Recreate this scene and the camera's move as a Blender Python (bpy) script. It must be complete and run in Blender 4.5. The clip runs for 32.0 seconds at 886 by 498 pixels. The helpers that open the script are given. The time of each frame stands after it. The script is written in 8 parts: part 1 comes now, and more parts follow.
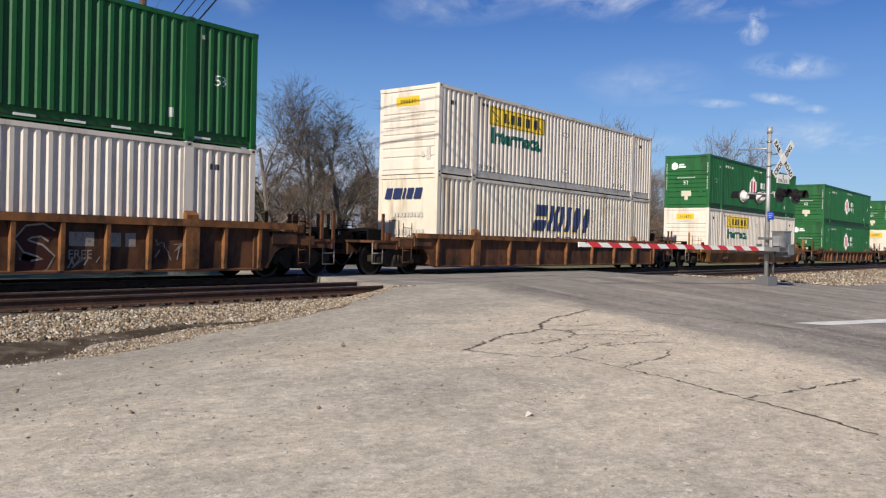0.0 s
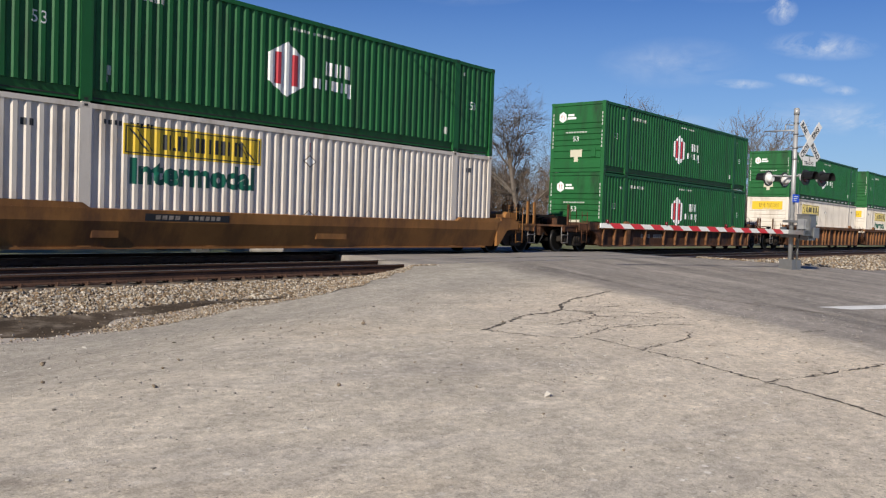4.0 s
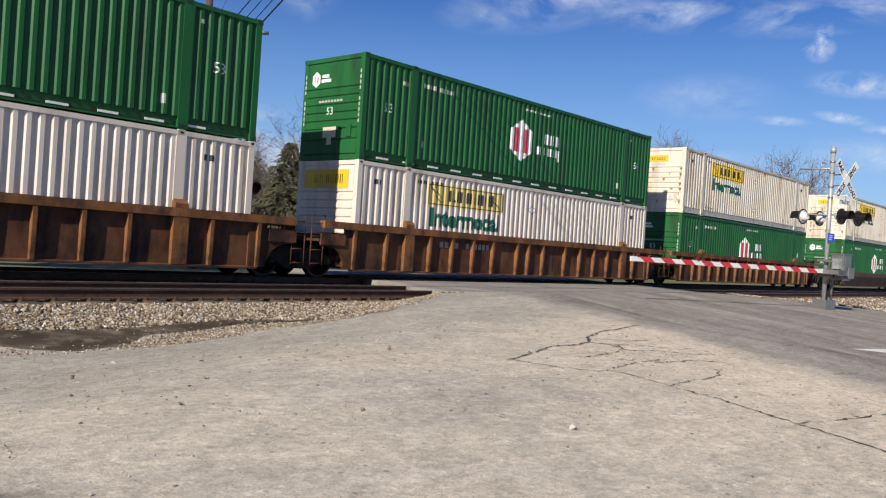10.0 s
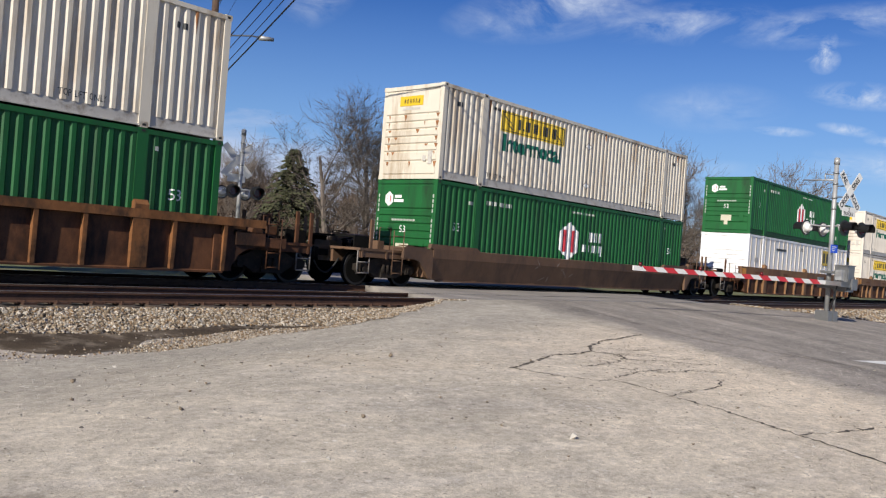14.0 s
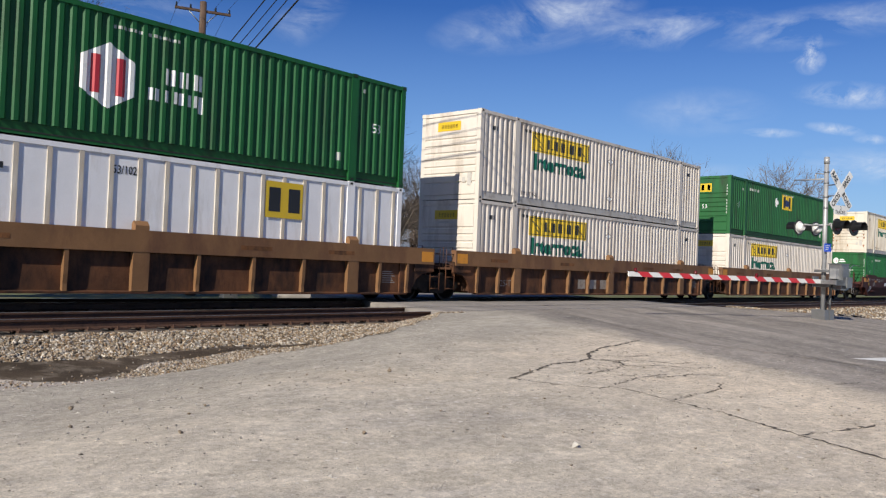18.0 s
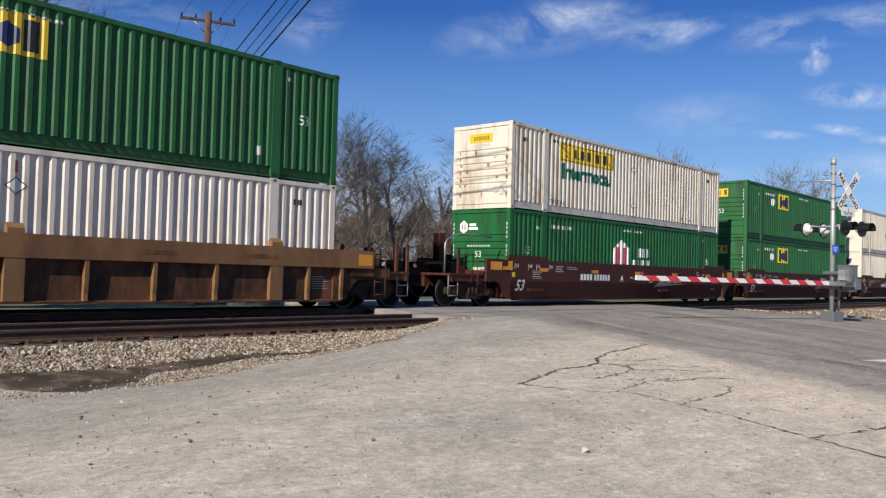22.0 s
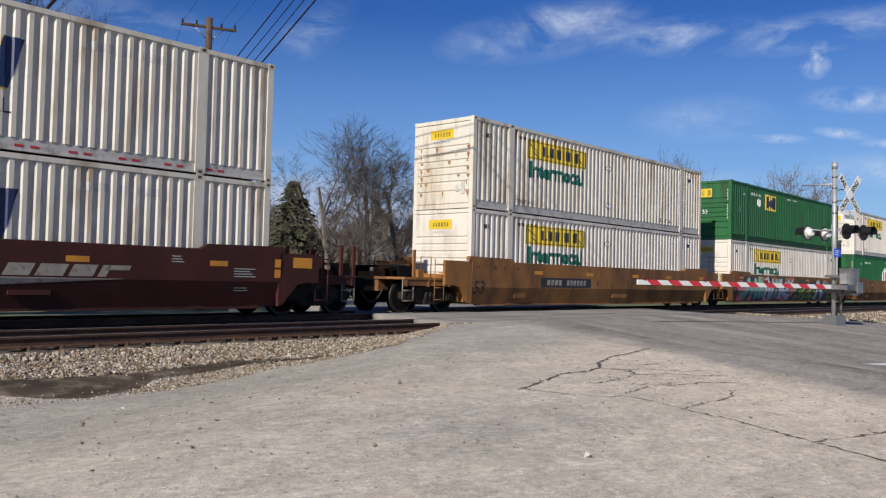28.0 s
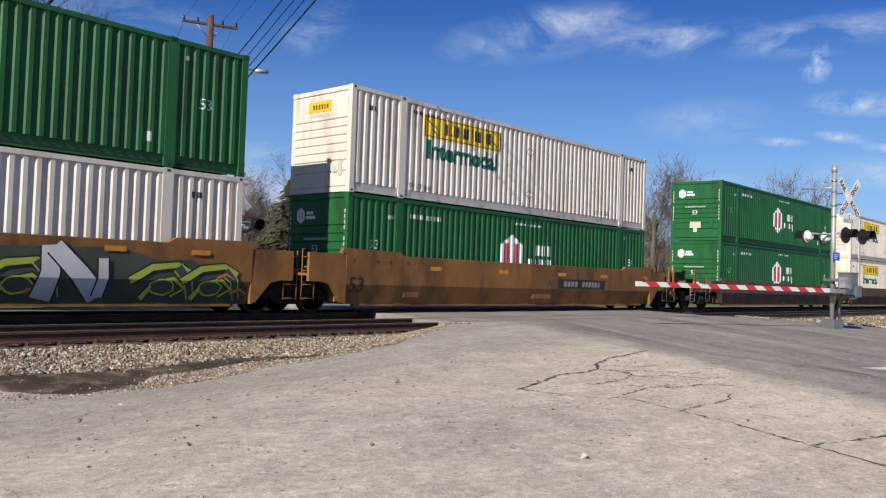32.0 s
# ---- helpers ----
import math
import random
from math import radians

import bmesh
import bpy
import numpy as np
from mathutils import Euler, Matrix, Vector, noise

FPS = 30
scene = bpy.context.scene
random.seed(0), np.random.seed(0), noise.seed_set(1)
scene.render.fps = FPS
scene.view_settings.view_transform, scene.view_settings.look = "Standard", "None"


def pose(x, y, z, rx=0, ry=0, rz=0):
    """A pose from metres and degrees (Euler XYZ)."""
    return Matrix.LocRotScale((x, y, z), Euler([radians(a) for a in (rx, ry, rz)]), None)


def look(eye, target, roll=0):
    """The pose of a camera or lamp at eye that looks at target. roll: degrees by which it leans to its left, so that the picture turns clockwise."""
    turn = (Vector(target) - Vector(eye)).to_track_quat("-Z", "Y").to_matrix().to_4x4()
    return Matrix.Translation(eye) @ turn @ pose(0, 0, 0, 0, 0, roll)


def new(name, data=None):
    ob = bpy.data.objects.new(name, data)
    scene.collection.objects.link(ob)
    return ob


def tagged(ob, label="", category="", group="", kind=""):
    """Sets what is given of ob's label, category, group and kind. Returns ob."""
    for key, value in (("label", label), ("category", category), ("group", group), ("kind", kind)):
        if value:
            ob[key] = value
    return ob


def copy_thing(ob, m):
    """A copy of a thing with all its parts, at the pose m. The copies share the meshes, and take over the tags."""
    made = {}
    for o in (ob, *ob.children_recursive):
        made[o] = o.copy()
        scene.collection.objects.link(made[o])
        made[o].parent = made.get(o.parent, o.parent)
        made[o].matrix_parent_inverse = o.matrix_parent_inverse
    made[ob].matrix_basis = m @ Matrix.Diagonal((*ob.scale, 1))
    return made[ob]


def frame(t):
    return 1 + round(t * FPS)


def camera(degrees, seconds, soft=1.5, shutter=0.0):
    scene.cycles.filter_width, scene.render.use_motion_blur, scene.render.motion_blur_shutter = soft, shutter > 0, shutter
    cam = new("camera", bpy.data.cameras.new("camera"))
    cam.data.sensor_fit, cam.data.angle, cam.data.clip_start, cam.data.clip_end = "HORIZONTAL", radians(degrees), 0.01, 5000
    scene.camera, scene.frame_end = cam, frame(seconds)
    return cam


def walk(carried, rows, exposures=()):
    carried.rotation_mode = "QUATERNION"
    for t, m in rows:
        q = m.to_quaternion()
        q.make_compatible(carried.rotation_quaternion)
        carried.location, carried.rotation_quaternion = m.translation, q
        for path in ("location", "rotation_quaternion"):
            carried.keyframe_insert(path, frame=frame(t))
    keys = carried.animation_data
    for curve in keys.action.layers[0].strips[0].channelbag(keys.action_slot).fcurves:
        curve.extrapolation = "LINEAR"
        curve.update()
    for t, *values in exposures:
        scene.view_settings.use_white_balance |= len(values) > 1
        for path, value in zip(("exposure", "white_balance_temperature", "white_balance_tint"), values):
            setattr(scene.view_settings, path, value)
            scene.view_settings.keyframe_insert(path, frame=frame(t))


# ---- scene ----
# Two tracks run along x; the far one, y = 0, carries the train, which rolls towards -x.
EYE = (0.0, -18.205, 1.026)
cam = camera(55.88, 32.0, soft=1.25)


def view(yaw, pitch, roll):
    y, p = radians(yaw), radians(pitch)
    way = (math.cos(p) * math.sin(y), math.cos(p) * math.cos(y), math.sin(p))
    return look(EYE, (EYE[0] + way[0], EYE[1] + way[1], EYE[2] + way[2]), roll)


walk(cam, [
    (0, view(51.66, -0.44, 1.29)),
    (0.5, view(51.92, -0.99, 1.19)),
    (1, view(51.67, -1.36, 1.10)),
    (1.5, view(51.05, -1.69, 1.18)),
    (2, view(50.37, -1.98, 1.27)),
    (2.5, view(50.06, -2.04, 1.68)),
    (3, view(50.31, -2.04, 2.13)),
    (3.5, view(50.43, -2.08, 1.96)),
    (5.5, view(49.15, -0.73, 1.93)),
    (6, view(48.97, -0.58, 2.09)),
    (6.5, view(48.92, -0.45, 2.51)),
    (7, view(48.93, -0.30, 2.76)),
    (7.5, view(48.83, -0.24, 3.04)),
    (8, view(48.71, -0.16, 3.18)),
    (8.5, view(48.63, -0.09, 3.36)),
    (9, view(48.52, -0.15, 3.49)),
    (9.5, view(48.34, -0.20, 3.62)),
    (10, view(48.20, -0.11, 3.75)),
    (10.5, view(48.12, -0.03, 3.83)),
    (11, view(48.04, -0.04, 3.95)),
    (11.5, view(47.97, 0.03, 4.05)),
    (12, view(47.92, 0.14, 4.11)),
    (12.5, view(48.00, 0.23, 4.15)),
    (13, view(48.01, 0.29, 4.28)),
    (13.5, view(48.00, 0.33, 4.33)),
    (14, view(47.99, 0.39, 4.31)),
    (14.5, view(48.06, 0.40, 4.40)),
    (16.5, view(48.34, 1.06, 2.69)),
    (17, view(48.34, 1.26, 2.52)),
    (17.5, view(48.36, 1.28, 2.35)),
    (18, view(48.30, 1.29, 2.23)),
    (18.5, view(48.06, 1.35, 2.24)),
    (19, view(47.84, 1.39, 2.25)),
    (19.5, view(47.75, 1.44, 2.18)),
    (20, view(47.65, 1.52, 2.04)),
    (20.5, view(47.64, 1.62, 1.98)),
    (21, view(47.65, 1.59, 1.96)),
    (21.5, view(47.71, 1.59, 1.83)),
    (22, view(47.83, 1.69, 1.57)),
    (22.5, view(47.92, 1.75, 1.28)),
    (23, view(47.97, 1.73, 1.13)),
    (23.5, view(48.00, 1.81, 1.05)),
    (24, view(48.04, 1.96, 0.93)),
    (24.5, view(48.14, 2.03, 0.94)),
    (25, view(48.20, 2.05, 0.94)),
    (25.5, view(48.19, 2.06, 0.96)),
    (27.5, view(47.73, 1.98, 1.25)),
    (28, view(47.73, 2.03, 1.37)),
    (28.5, view(47.79, 1.92, 1.32)),
    (29, view(47.64, 1.82, 1.40)),
    (29.5, view(47.56, 1.92, 1.48)),
    (30, view(47.54, 2.03, 1.62)),
    (30.5, view(47.49, 2.11, 1.82)),
    (31, view(47.52, 2.19, 2.00)),
    (31.5, view(47.65, 2.16, 2.08)),
    (32, view(47.79, 2.01, 1.96)),
], exposures=[
    (0, 0.33, 6650, 8), (1.5, 0.23, 6600, 8), (3, 0.20, 6550, 8), (6, 0.46, 6700, 8), (8, 0.40, 6650, 8), (9.5, 0.43, 6600, 8), (11, 0.42, 6550, 8), (14.4, 0.36, 6450, 8),
    (17, 0.38, 6490, 8), (20, 0.20, 6340, 8), (22, 0.36, 6390, 8), (23.5, 0.32, 6440, 8), (25, 0.44, 6490, 8), (28, 0.23, 6240, 8), (29.5, 0.28, 6290, 8), (31, 0.36, 6340, 8), (32, 0.38, 6390, 8),
])

# ---- light ----
SUN_TO = Vector((-0.842, -0.204, 0.5))
world = bpy.data.worlds.new("sky")
scene.world = world
world.use_nodes = True
wn, wl = world.node_tree.nodes, world.node_tree.links
wn.clear()
w_out = wn.new("ShaderNodeOutputWorld")
w_bg = wn.new("ShaderNodeBackground")
w_sky = wn.new("ShaderNodeTexSky")
w_sky.sky_type = "NISHITA"
w_sky.sun_disc = False
w_sky.sun_elevation = radians(30)
w_sky.sun_rotation = math.atan2(SUN_TO.x, SUN_TO.y)
w_sky.altitude = 200
w_sky.air_density, w_sky.dust_density, w_sky.ozone_density = 1.0, 0.35, 2.5
w_bg.inputs["Strength"].default_value = 0.055
w_co = wn.new("ShaderNodeTexCoord")


def wmath(op, a, b=None, c=None):
    n = wn.new("ShaderNodeMath")
    n.operation = op
    for i, v in enumerate((a, b, c)):
        if v is None:
            continue
        if isinstance(v, (int, float)):
            n.inputs[i].default_value = v
        else:
            wl.new(v, n.inputs[i])
    return n.outputs[0]


# Thin cirrus: soft patches of torn wisps in the clear sky.
def wvec(op, a, b):
    n = wn.new("ShaderNodeVectorMath")
    n.operation = op
    for i, v in enumerate((a, b)):
        if isinstance(v, (tuple, list, Vector)):
            n.inputs[i].default_value = tuple(v)
        else:
            wl.new(v, n.inputs[i])
    return n.outputs["Value"] if op == "DOT_PRODUCT" else n.outputs[0]


def wspan(v, lo, hi, to0=0.0, to1=1.0):
    n = wn.new("ShaderNodeMapRange")
    n.inputs["From Min"].default_value, n.inputs["From Max"].default_value = lo, hi
    n.inputs["To Min"].default_value, n.inputs["To Max"].default_value = to0, to1
    wl.new(v, n.inputs["Value"])
    return n.outputs[0]


def wnoise(scale, stretch, detail, distort=0.0, turn=0.0):
    mp = wn.new("ShaderNodeMapping")
    mp.inputs["Scale"].default_value = stretch
    mp.inputs["Rotation"].default_value = (radians(turn), radians(turn * 0.5), 0)
    wl.new(w_dir, mp.inputs[0])
    n = wn.new("ShaderNodeTexNoise")
    n.inputs["Scale"].default_value, n.inputs["Detail"].default_value = scale, detail
    n.inputs["Roughness"].default_value, n.inputs["Distortion"].default_value = 0.62, distort
    wl.new(mp.outputs[0], n.inputs["Vector"])
    return n.outputs[0]


w_dir = w_co.outputs["Generated"]
w_wisps = wspan(wnoise(9.0, (1, 1, 2.6), 9, 0.8, 18), 0.42, 0.72)
w_fine = wspan(wnoise(30.0, (1, 1, 1.5), 7, 0.6), 0.38, 0.68)
w_sum = None
# direction, half-width, half-height, tilt in degrees, density, torn (0) or puffy (1)
for c, sx, sy, tilt, dens, puffy in (
        ((0.9228, 0.305, 0.2365), 0.017, 0.015, 10, 1.7, 1),
        ((0.9200, 0.303, 0.2490), 0.010, 0.018, -25, 1.5, 1),
        ((0.9150, 0.318, 0.2380), 0.010, 0.004, 0, 0.9, 1),
        ((0.776, 0.5623, 0.2857), 0.13, 0.036, 8, 0.8, 0),
        ((0.7961, 0.5257, 0.2998), 0.085, 0.020, 6, 0.7, 0),
        ((0.8459, 0.4555, 0.2775), 0.075, 0.022, 10, 0.7, 0),
        ((0.8721, 0.4045, 0.2753), 0.075, 0.022, 8, 0.8, 0),
        ((0.9152, 0.2978, 0.2716), 0.115, 0.024, 4, 0.95, 0),
        ((0.9443, 0.2845, 0.1656), 0.032, 0.007, -10, 1.7, 1),
        ((0.9249, 0.3435, 0.1628), 0.034, 0.006, -4, 1.5, 1),
        ((0.9420, 0.2696, 0.1999), 0.060, 0.016, -6, 1.3, 1),
        ((0.9557, 0.2512, 0.1534), 0.020, 0.006, -6, 1.5, 1),
        ((0.8912, 0.4128, 0.1877), 0.090, 0.030, 0, 0.45, 0),
        ((0.4187, 0.8714, 0.2555), 0.13, 0.055, -5, 0.7, 0),
        ((0.598, 0.7502, 0.2823), 0.06, 0.03, 40, 0.55, 0),
        ((0.9654, 0.2319, 0.125), 0.12, 0.022, -4, 1.3, 0),
        ((0.9, 0.42, 0.12), 0.1, 0.012, 0, 0.5, 0),
        ((0.42, 0.9, 0.10), 0.28, 0.055, 2, 1.1, 0),
        ((-0.7, 0.6, 0.35), 0.5, 0.09, 8, 0.9, 0),
        ((0.3, -0.85, 0.4), 0.6, 0.1, -6, 0.9, 0),
        ((-0.5, -0.5, 0.7), 0.5, 0.12, 20, 0.8, 0)):
    f = Vector(c).normalized()
    r = f.cross(Vector((0, 0, 1))).normalized()
    u = r.cross(f)
    cs, sn = math.cos(radians(tilt)), math.sin(radians(tilt))
    r, u = r * cs + u * sn, u * cs - r * sn
    a = wmath("DIVIDE", wvec("DOT_PRODUCT", w_dir, r), sx)
    b = wmath("DIVIDE", wvec("DOT_PRODUCT", w_dir, u), sy)
    front = wmath("GREATER_THAN", wvec("DOT_PRODUCT", w_dir, f), 0.2)
    fall = wmath("SUBTRACT", 1.0, wmath("SQRT", wmath("ADD", wmath("MULTIPLY", a, a), wmath("MULTIPLY", b, b))))
    fall = wmath("MULTIPLY", wmath("MAXIMUM", fall, 0.0), front)
    m_ = wmath("MULTIPLY", wmath("MULTIPLY", fall, dens * 0.62), w_fine if puffy else wmath("ADD", wmath("MULTIPLY", w_wisps, 0.75), wmath("MULTIPLY", wmath("MULTIPLY", w_wisps, w_fine), 0.9)))
    w_sum = m_ if w_sum is None else wmath("ADD", w_sum, m_)
w_amt = wmath("MINIMUM", w_sum, 0.85)
w_mix = wn.new("ShaderNodeMix")
w_mix.data_type = "RGBA"
wl.new(w_amt, w_mix.inputs[0])
w_hsv = wn.new("ShaderNodeHueSaturation")
w_hsv.inputs["Hue"].default_value = 0.524
w_hsv.inputs["Saturation"].default_value = 1.4
w_hsv.inputs["Value"].default_value = 1.28
wl.new(w_sky.outputs[0], w_hsv.inputs["Color"])
# pale blue winter haze towards the horizon
w_haze = wn.new("ShaderNodeMix")
w_haze.data_type = "RGBA"
w_up = wn.new("ShaderNodeSeparateXYZ")
wl.new(w_dir, w_up.inputs[0])
wl.new(wspan(w_up.outputs[2], 0.0, 0.30, 0.8, 0.0), w_haze.inputs[0])
wl.new(w_hsv.outputs[0], w_haze.inputs[6])
w_haze.inputs[7].default_value = (3.5, 6.5, 12.2, 1)
wl.new(w_haze.outputs[2], w_mix.inputs[6])
w_mix.inputs[7].default_value = (10.9, 11.7, 13.2, 1)
# a low bank of lilac-white cloud over the horizon beyond the house
w_az = wspan(wvec("DOT_PRODUCT", w_dir, (0.30, 0.954, 0.0)), 0.78, 0.94)
w_sep = wn.new("ShaderNodeSeparateXYZ")
wl.new(w_dir, w_sep.inputs[0])
w_low = wspan(wmath("ADD", w_sep.outputs[2], wmath("MULTIPLY", wmath("SUBTRACT", wnoise(5.0, (1, 1, 3.0), 7, 0.5, 9), 0.5), 0.13)), 0.135, 0.085)
w_bank = wn.new("ShaderNodeMix")
w_bank.data_type = "RGBA"
wl.new(wmath("MULTIPLY", wmath("MULTIPLY", w_az, w_low), 0.85), w_bank.inputs[0])
wl.new(w_mix.outputs[2], w_bank.inputs[6])
w_bank.inputs[7].default_value = (9.0, 9.3, 11.4, 1)
wl.new(w_bank.outputs[2], w_bg.inputs[0])
wl.new(w_bg.outputs[0], w_out.inputs[0])

sun_data = bpy.data.lights.new("sun", "SUN")
sun_data.energy, sun_data.angle, sun_data.color = 5.0, radians(0.53), (1.0, 0.925, 0.81)
sun = new("sun", sun_data)
sun.matrix_world = look((-60, -20, 40), Vector((-60, -20, 40)) - SUN_TO)

# ---- materials ----
def mat(name, col, rough=0.6, metal=0.0, var=0.12, scale=1.2, fine=40.0, bump=0.1, dirt=None, amount=0.4, dscale=2.0,
        stretch=(1, 1, 1), second=None, size=0.01, spec=0.5, speck=None):
    """A paint, metal, soil or stone with two scales of mottling, optional dirt or rust of its own shape, and fine relief."""
    m = bpy.data.materials.new(name)
    m.use_nodes = True
    nt = m.node_tree
    bs = nt.nodes["Principled BSDF"]
    bs.inputs["Metallic"].default_value = metal
    bs.inputs["Specular IOR Level"].default_value = spec
    co = nt.nodes.new("ShaderNodeTexCoord").outputs["Object"]

    def tex(sc, detail=5, vec=co, rough_=0.6):
        n = nt.nodes.new("ShaderNodeTexNoise")
        n.inputs["Scale"].default_value, n.inputs["Detail"].default_value, n.inputs["Roughness"].default_value = sc, detail, rough_
        nt.links.new(vec, n.inputs["Vector"])
        return n.outputs[0]

    def mixed(fac, a, b):
        n = nt.nodes.new("ShaderNodeMix")
        n.data_type = "RGBA"
        for sock, v in ((n.inputs[0], fac), (n.inputs[6], a), (n.inputs[7], b)):
            if isinstance(v, (tuple, list)):
                sock.default_value = (*v[:3], 1)
            elif isinstance(v, (int, float)):
                sock.default_value = v
            else:
                nt.links.new(v, sock)
        return n.outputs[2]

    def span(v, lo, hi, to0=0.0, to1=1.0):
        n = nt.nodes.new("ShaderNodeMapRange")
        n.inputs["From Min"].default_value, n.inputs["From Max"].default_value = lo, hi
        n.inputs["To Min"].default_value, n.inputs["To Max"].default_value = to0, to1
        nt.links.new(v, n.inputs["Value"])
        return n.outputs[0]

    lo = tuple(c * (1 - var) for c in col)
    hi = tuple(min(1, c * (1 + var)) for c in (second or col))
    c = mixed(span(tex(scale), 0.3, 0.7), lo, hi)
    f = tex(fine, 3)
    c = mixed(span(f, 0.25, 0.75, 0.0, 0.5 * var + 0.1), c, tuple(v * 0.6 for v in col))
    if dirt:
        mp = nt.nodes.new("ShaderNodeMapping")
        mp.inputs["Scale"].default_value = stretch
        nt.links.new(co, mp.inputs[0])
        d = span(tex(dscale, 8, mp.outputs[0], 0.68), 0.62 - 0.22 * amount, 0.8 - 0.2 * amount)
        c = mixed(d, c, dirt)
    if speck:
        light, dark, sc = speck
        g = tex(sc, 4, rough_=0.8)
        c = mixed(span(g, 0.60, 0.70, 0.0, 0.75), c, light)
        c = mixed(span(g, 0.40, 0.32, 0.0, 0.8), c, dark)
        c = mixed(span(tex(6, 6, rough_=0.75), 0.35, 0.7, 0.0, 0.28), c, dark)
    nt.links.new(c, bs.inputs["Base Color"])
    nt.links.new(span(f, 0.2, 0.8, max(0.05, rough - 0.1), min(1, rough + 0.12)), bs.inputs["Roughness"])
    if bump:
        b = nt.nodes.new("ShaderNodeBump")
        b.inputs["Strength"].default_value, b.inputs["Distance"].default_value = bump, size
        nt.links.new(f, b.inputs["Height"])
        nt.links.new(b.outputs[0], bs.inputs["Normal"])
    return m


RUST = (0.10, 0.035, 0.014)
GRIME = (0.035, 0.028, 0.022)
V_STREAK = (1, 1, 0.18)
M_GREEN = mat("container_green", (0.0125, 0.100, 0.027), 0.5, spec=0.3, dirt=(0.014, 0.046, 0.018), amount=0.6, dscale=1.6, stretch=V_STREAK)
M_GREEN2 = mat("container_green_faded", (0.021, 0.108, 0.034), 0.55, spec=0.3, dirt=(0.026, 0.052, 0.024), amount=0.6, dscale=1.6, stretch=V_STREAK)
M_WHITE = mat("container_white", (0.63, 0.57, 0.50), 0.55, var=0.06, dirt=(0.40, 0.335, 0.27), amount=0.5, dscale=1.5, stretch=V_STREAK)
M_PLATEWHITE = mat("plate_white", (0.76, 0.75, 0.76), 0.5, var=0.05, dirt=(0.52, 0.49, 0.46), amount=0.4, dscale=1.5, stretch=V_STREAK)
M_CREAM = mat("container_cream", (0.61, 0.555, 0.465), 0.5, var=0.06, dirt=(0.36, 0.27, 0.18), amount=0.55, dscale=1.8, stretch=V_STREAK)
M_RAILGREY = mat("rail_grey", (0.50, 0.47, 0.43), 0.6, metal=0.1, dirt=(0.22, 0.18, 0.14), amount=0.45, dscale=3)
M_TRUCK = mat("truck_casting", (0.020, 0.0155, 0.012), 0.8, spec=0.25, var=0.35, scale=5, dirt=(0.045, 0.028, 0.018), amount=0.5, dscale=6, bump=0.3)
M_TYRE = mat("wheel_rim_steel", (0.022, 0.02, 0.019), 0.5, metal=0.4, var=0.2, dirt=(0.02, 0.017, 0.015), amount=0.5, dscale=4)
M_PLATE = mat("cream_plate", (0.50, 0.47, 0.36), 0.6, var=0.1)
M_RAILPAINT = mat("white_rail_paint", (0.62, 0.62, 0.60), 0.6, var=0.1, dirt=(0.35, 0.34, 0.31), amount=0.4)
M_CASTING = mat("casting_steel", (0.16, 0.12, 0.09), 0.6, metal=0.3, dirt=RUST, amount=0.7, dscale=9)
M_DARK = mat("dark_gap", (0.02, 0.02, 0.02), 0.8, var=0.2)
M_YELLOW = mat("sign_yellow", (0.62, 0.42, 0.02), 0.45, var=0.05, dirt=(0.45, 0.33, 0.08), amount=0.25, dscale=2)
M_YELLOWPALE = mat("sign_yellow_faded", (0.60, 0.47, 0.15), 0.5, var=0.08, dirt=(0.50, 0.43, 0.24), amount=0.5, dscale=2)
M_BLACK = mat("marking_black", (0.015, 0.015, 0.017), 0.5)
M_TEAL = mat("marking_green", (0.006, 0.10, 0.06), 0.45, var=0.05)
M_NAVY = mat("marking_navy", (0.014, 0.024, 0.085), 0.45, var=0.05)
M_MARK = mat("marking_white", (0.72, 0.72, 0.70), 0.5, var=0.08, dirt=(0.45, 0.45, 0.40), amount=0.3, dscale=12)
M_RED = mat("marking_red", (0.42, 0.025, 0.035), 0.45, var=0.06)
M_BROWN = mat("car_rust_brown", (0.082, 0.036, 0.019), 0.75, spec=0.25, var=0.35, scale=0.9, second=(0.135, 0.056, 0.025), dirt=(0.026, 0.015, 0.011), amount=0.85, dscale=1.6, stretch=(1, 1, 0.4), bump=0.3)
M_OCHRE = mat("car_ochre", (0.20, 0.10, 0.040), 0.7, var=0.2, dirt=(0.115, 0.05, 0.022), amount=0.7, dscale=0.9, stretch=(1, 1, 0.4), bump=0.2)
M_TAN = mat("car_yellow_brown", (0.255, 0.115, 0.033), 0.65, spec=0.3, var=0.18, dirt=(0.11, 0.05, 0.022), amount=0.75, dscale=0.8, stretch=(1, 1, 0.35), bump=0.15)
M_MAROON = mat("car_maroon", (0.062, 0.019, 0.015), 0.65, spec=0.2, var=0.18, dirt=(0.042, 0.018, 0.013), amount=0.6, dscale=1.0, stretch=(1, 1, 0.4))
M_DKBROWN = mat("car_dark_brown", (0.125, 0.068, 0.037), 0.7, var=0.25, dirt=(0.058, 0.034, 0.022), amount=0.6, dscale=1.0, stretch=(1, 1, 0.4))
# Grimy iron and wheels: shade under the cars is put into these near-black colours.
M_IRON = mat("grimy_iron", (0.005, 0.0046, 0.0042), 0.9, metal=0.0, spec=0.15, var=0.3, dirt=(0.022, 0.014, 0.009), amount=0.35, dscale=5, bump=0.3)
M_WHEEL = mat("wheel_steel", (0.005, 0.0045, 0.004), 0.9, metal=0.0, spec=0.12, var=0.25)
M_TREAD = mat("polished_steel", (0.42, 0.41, 0.40), 0.28, metal=0.9, var=0.1)
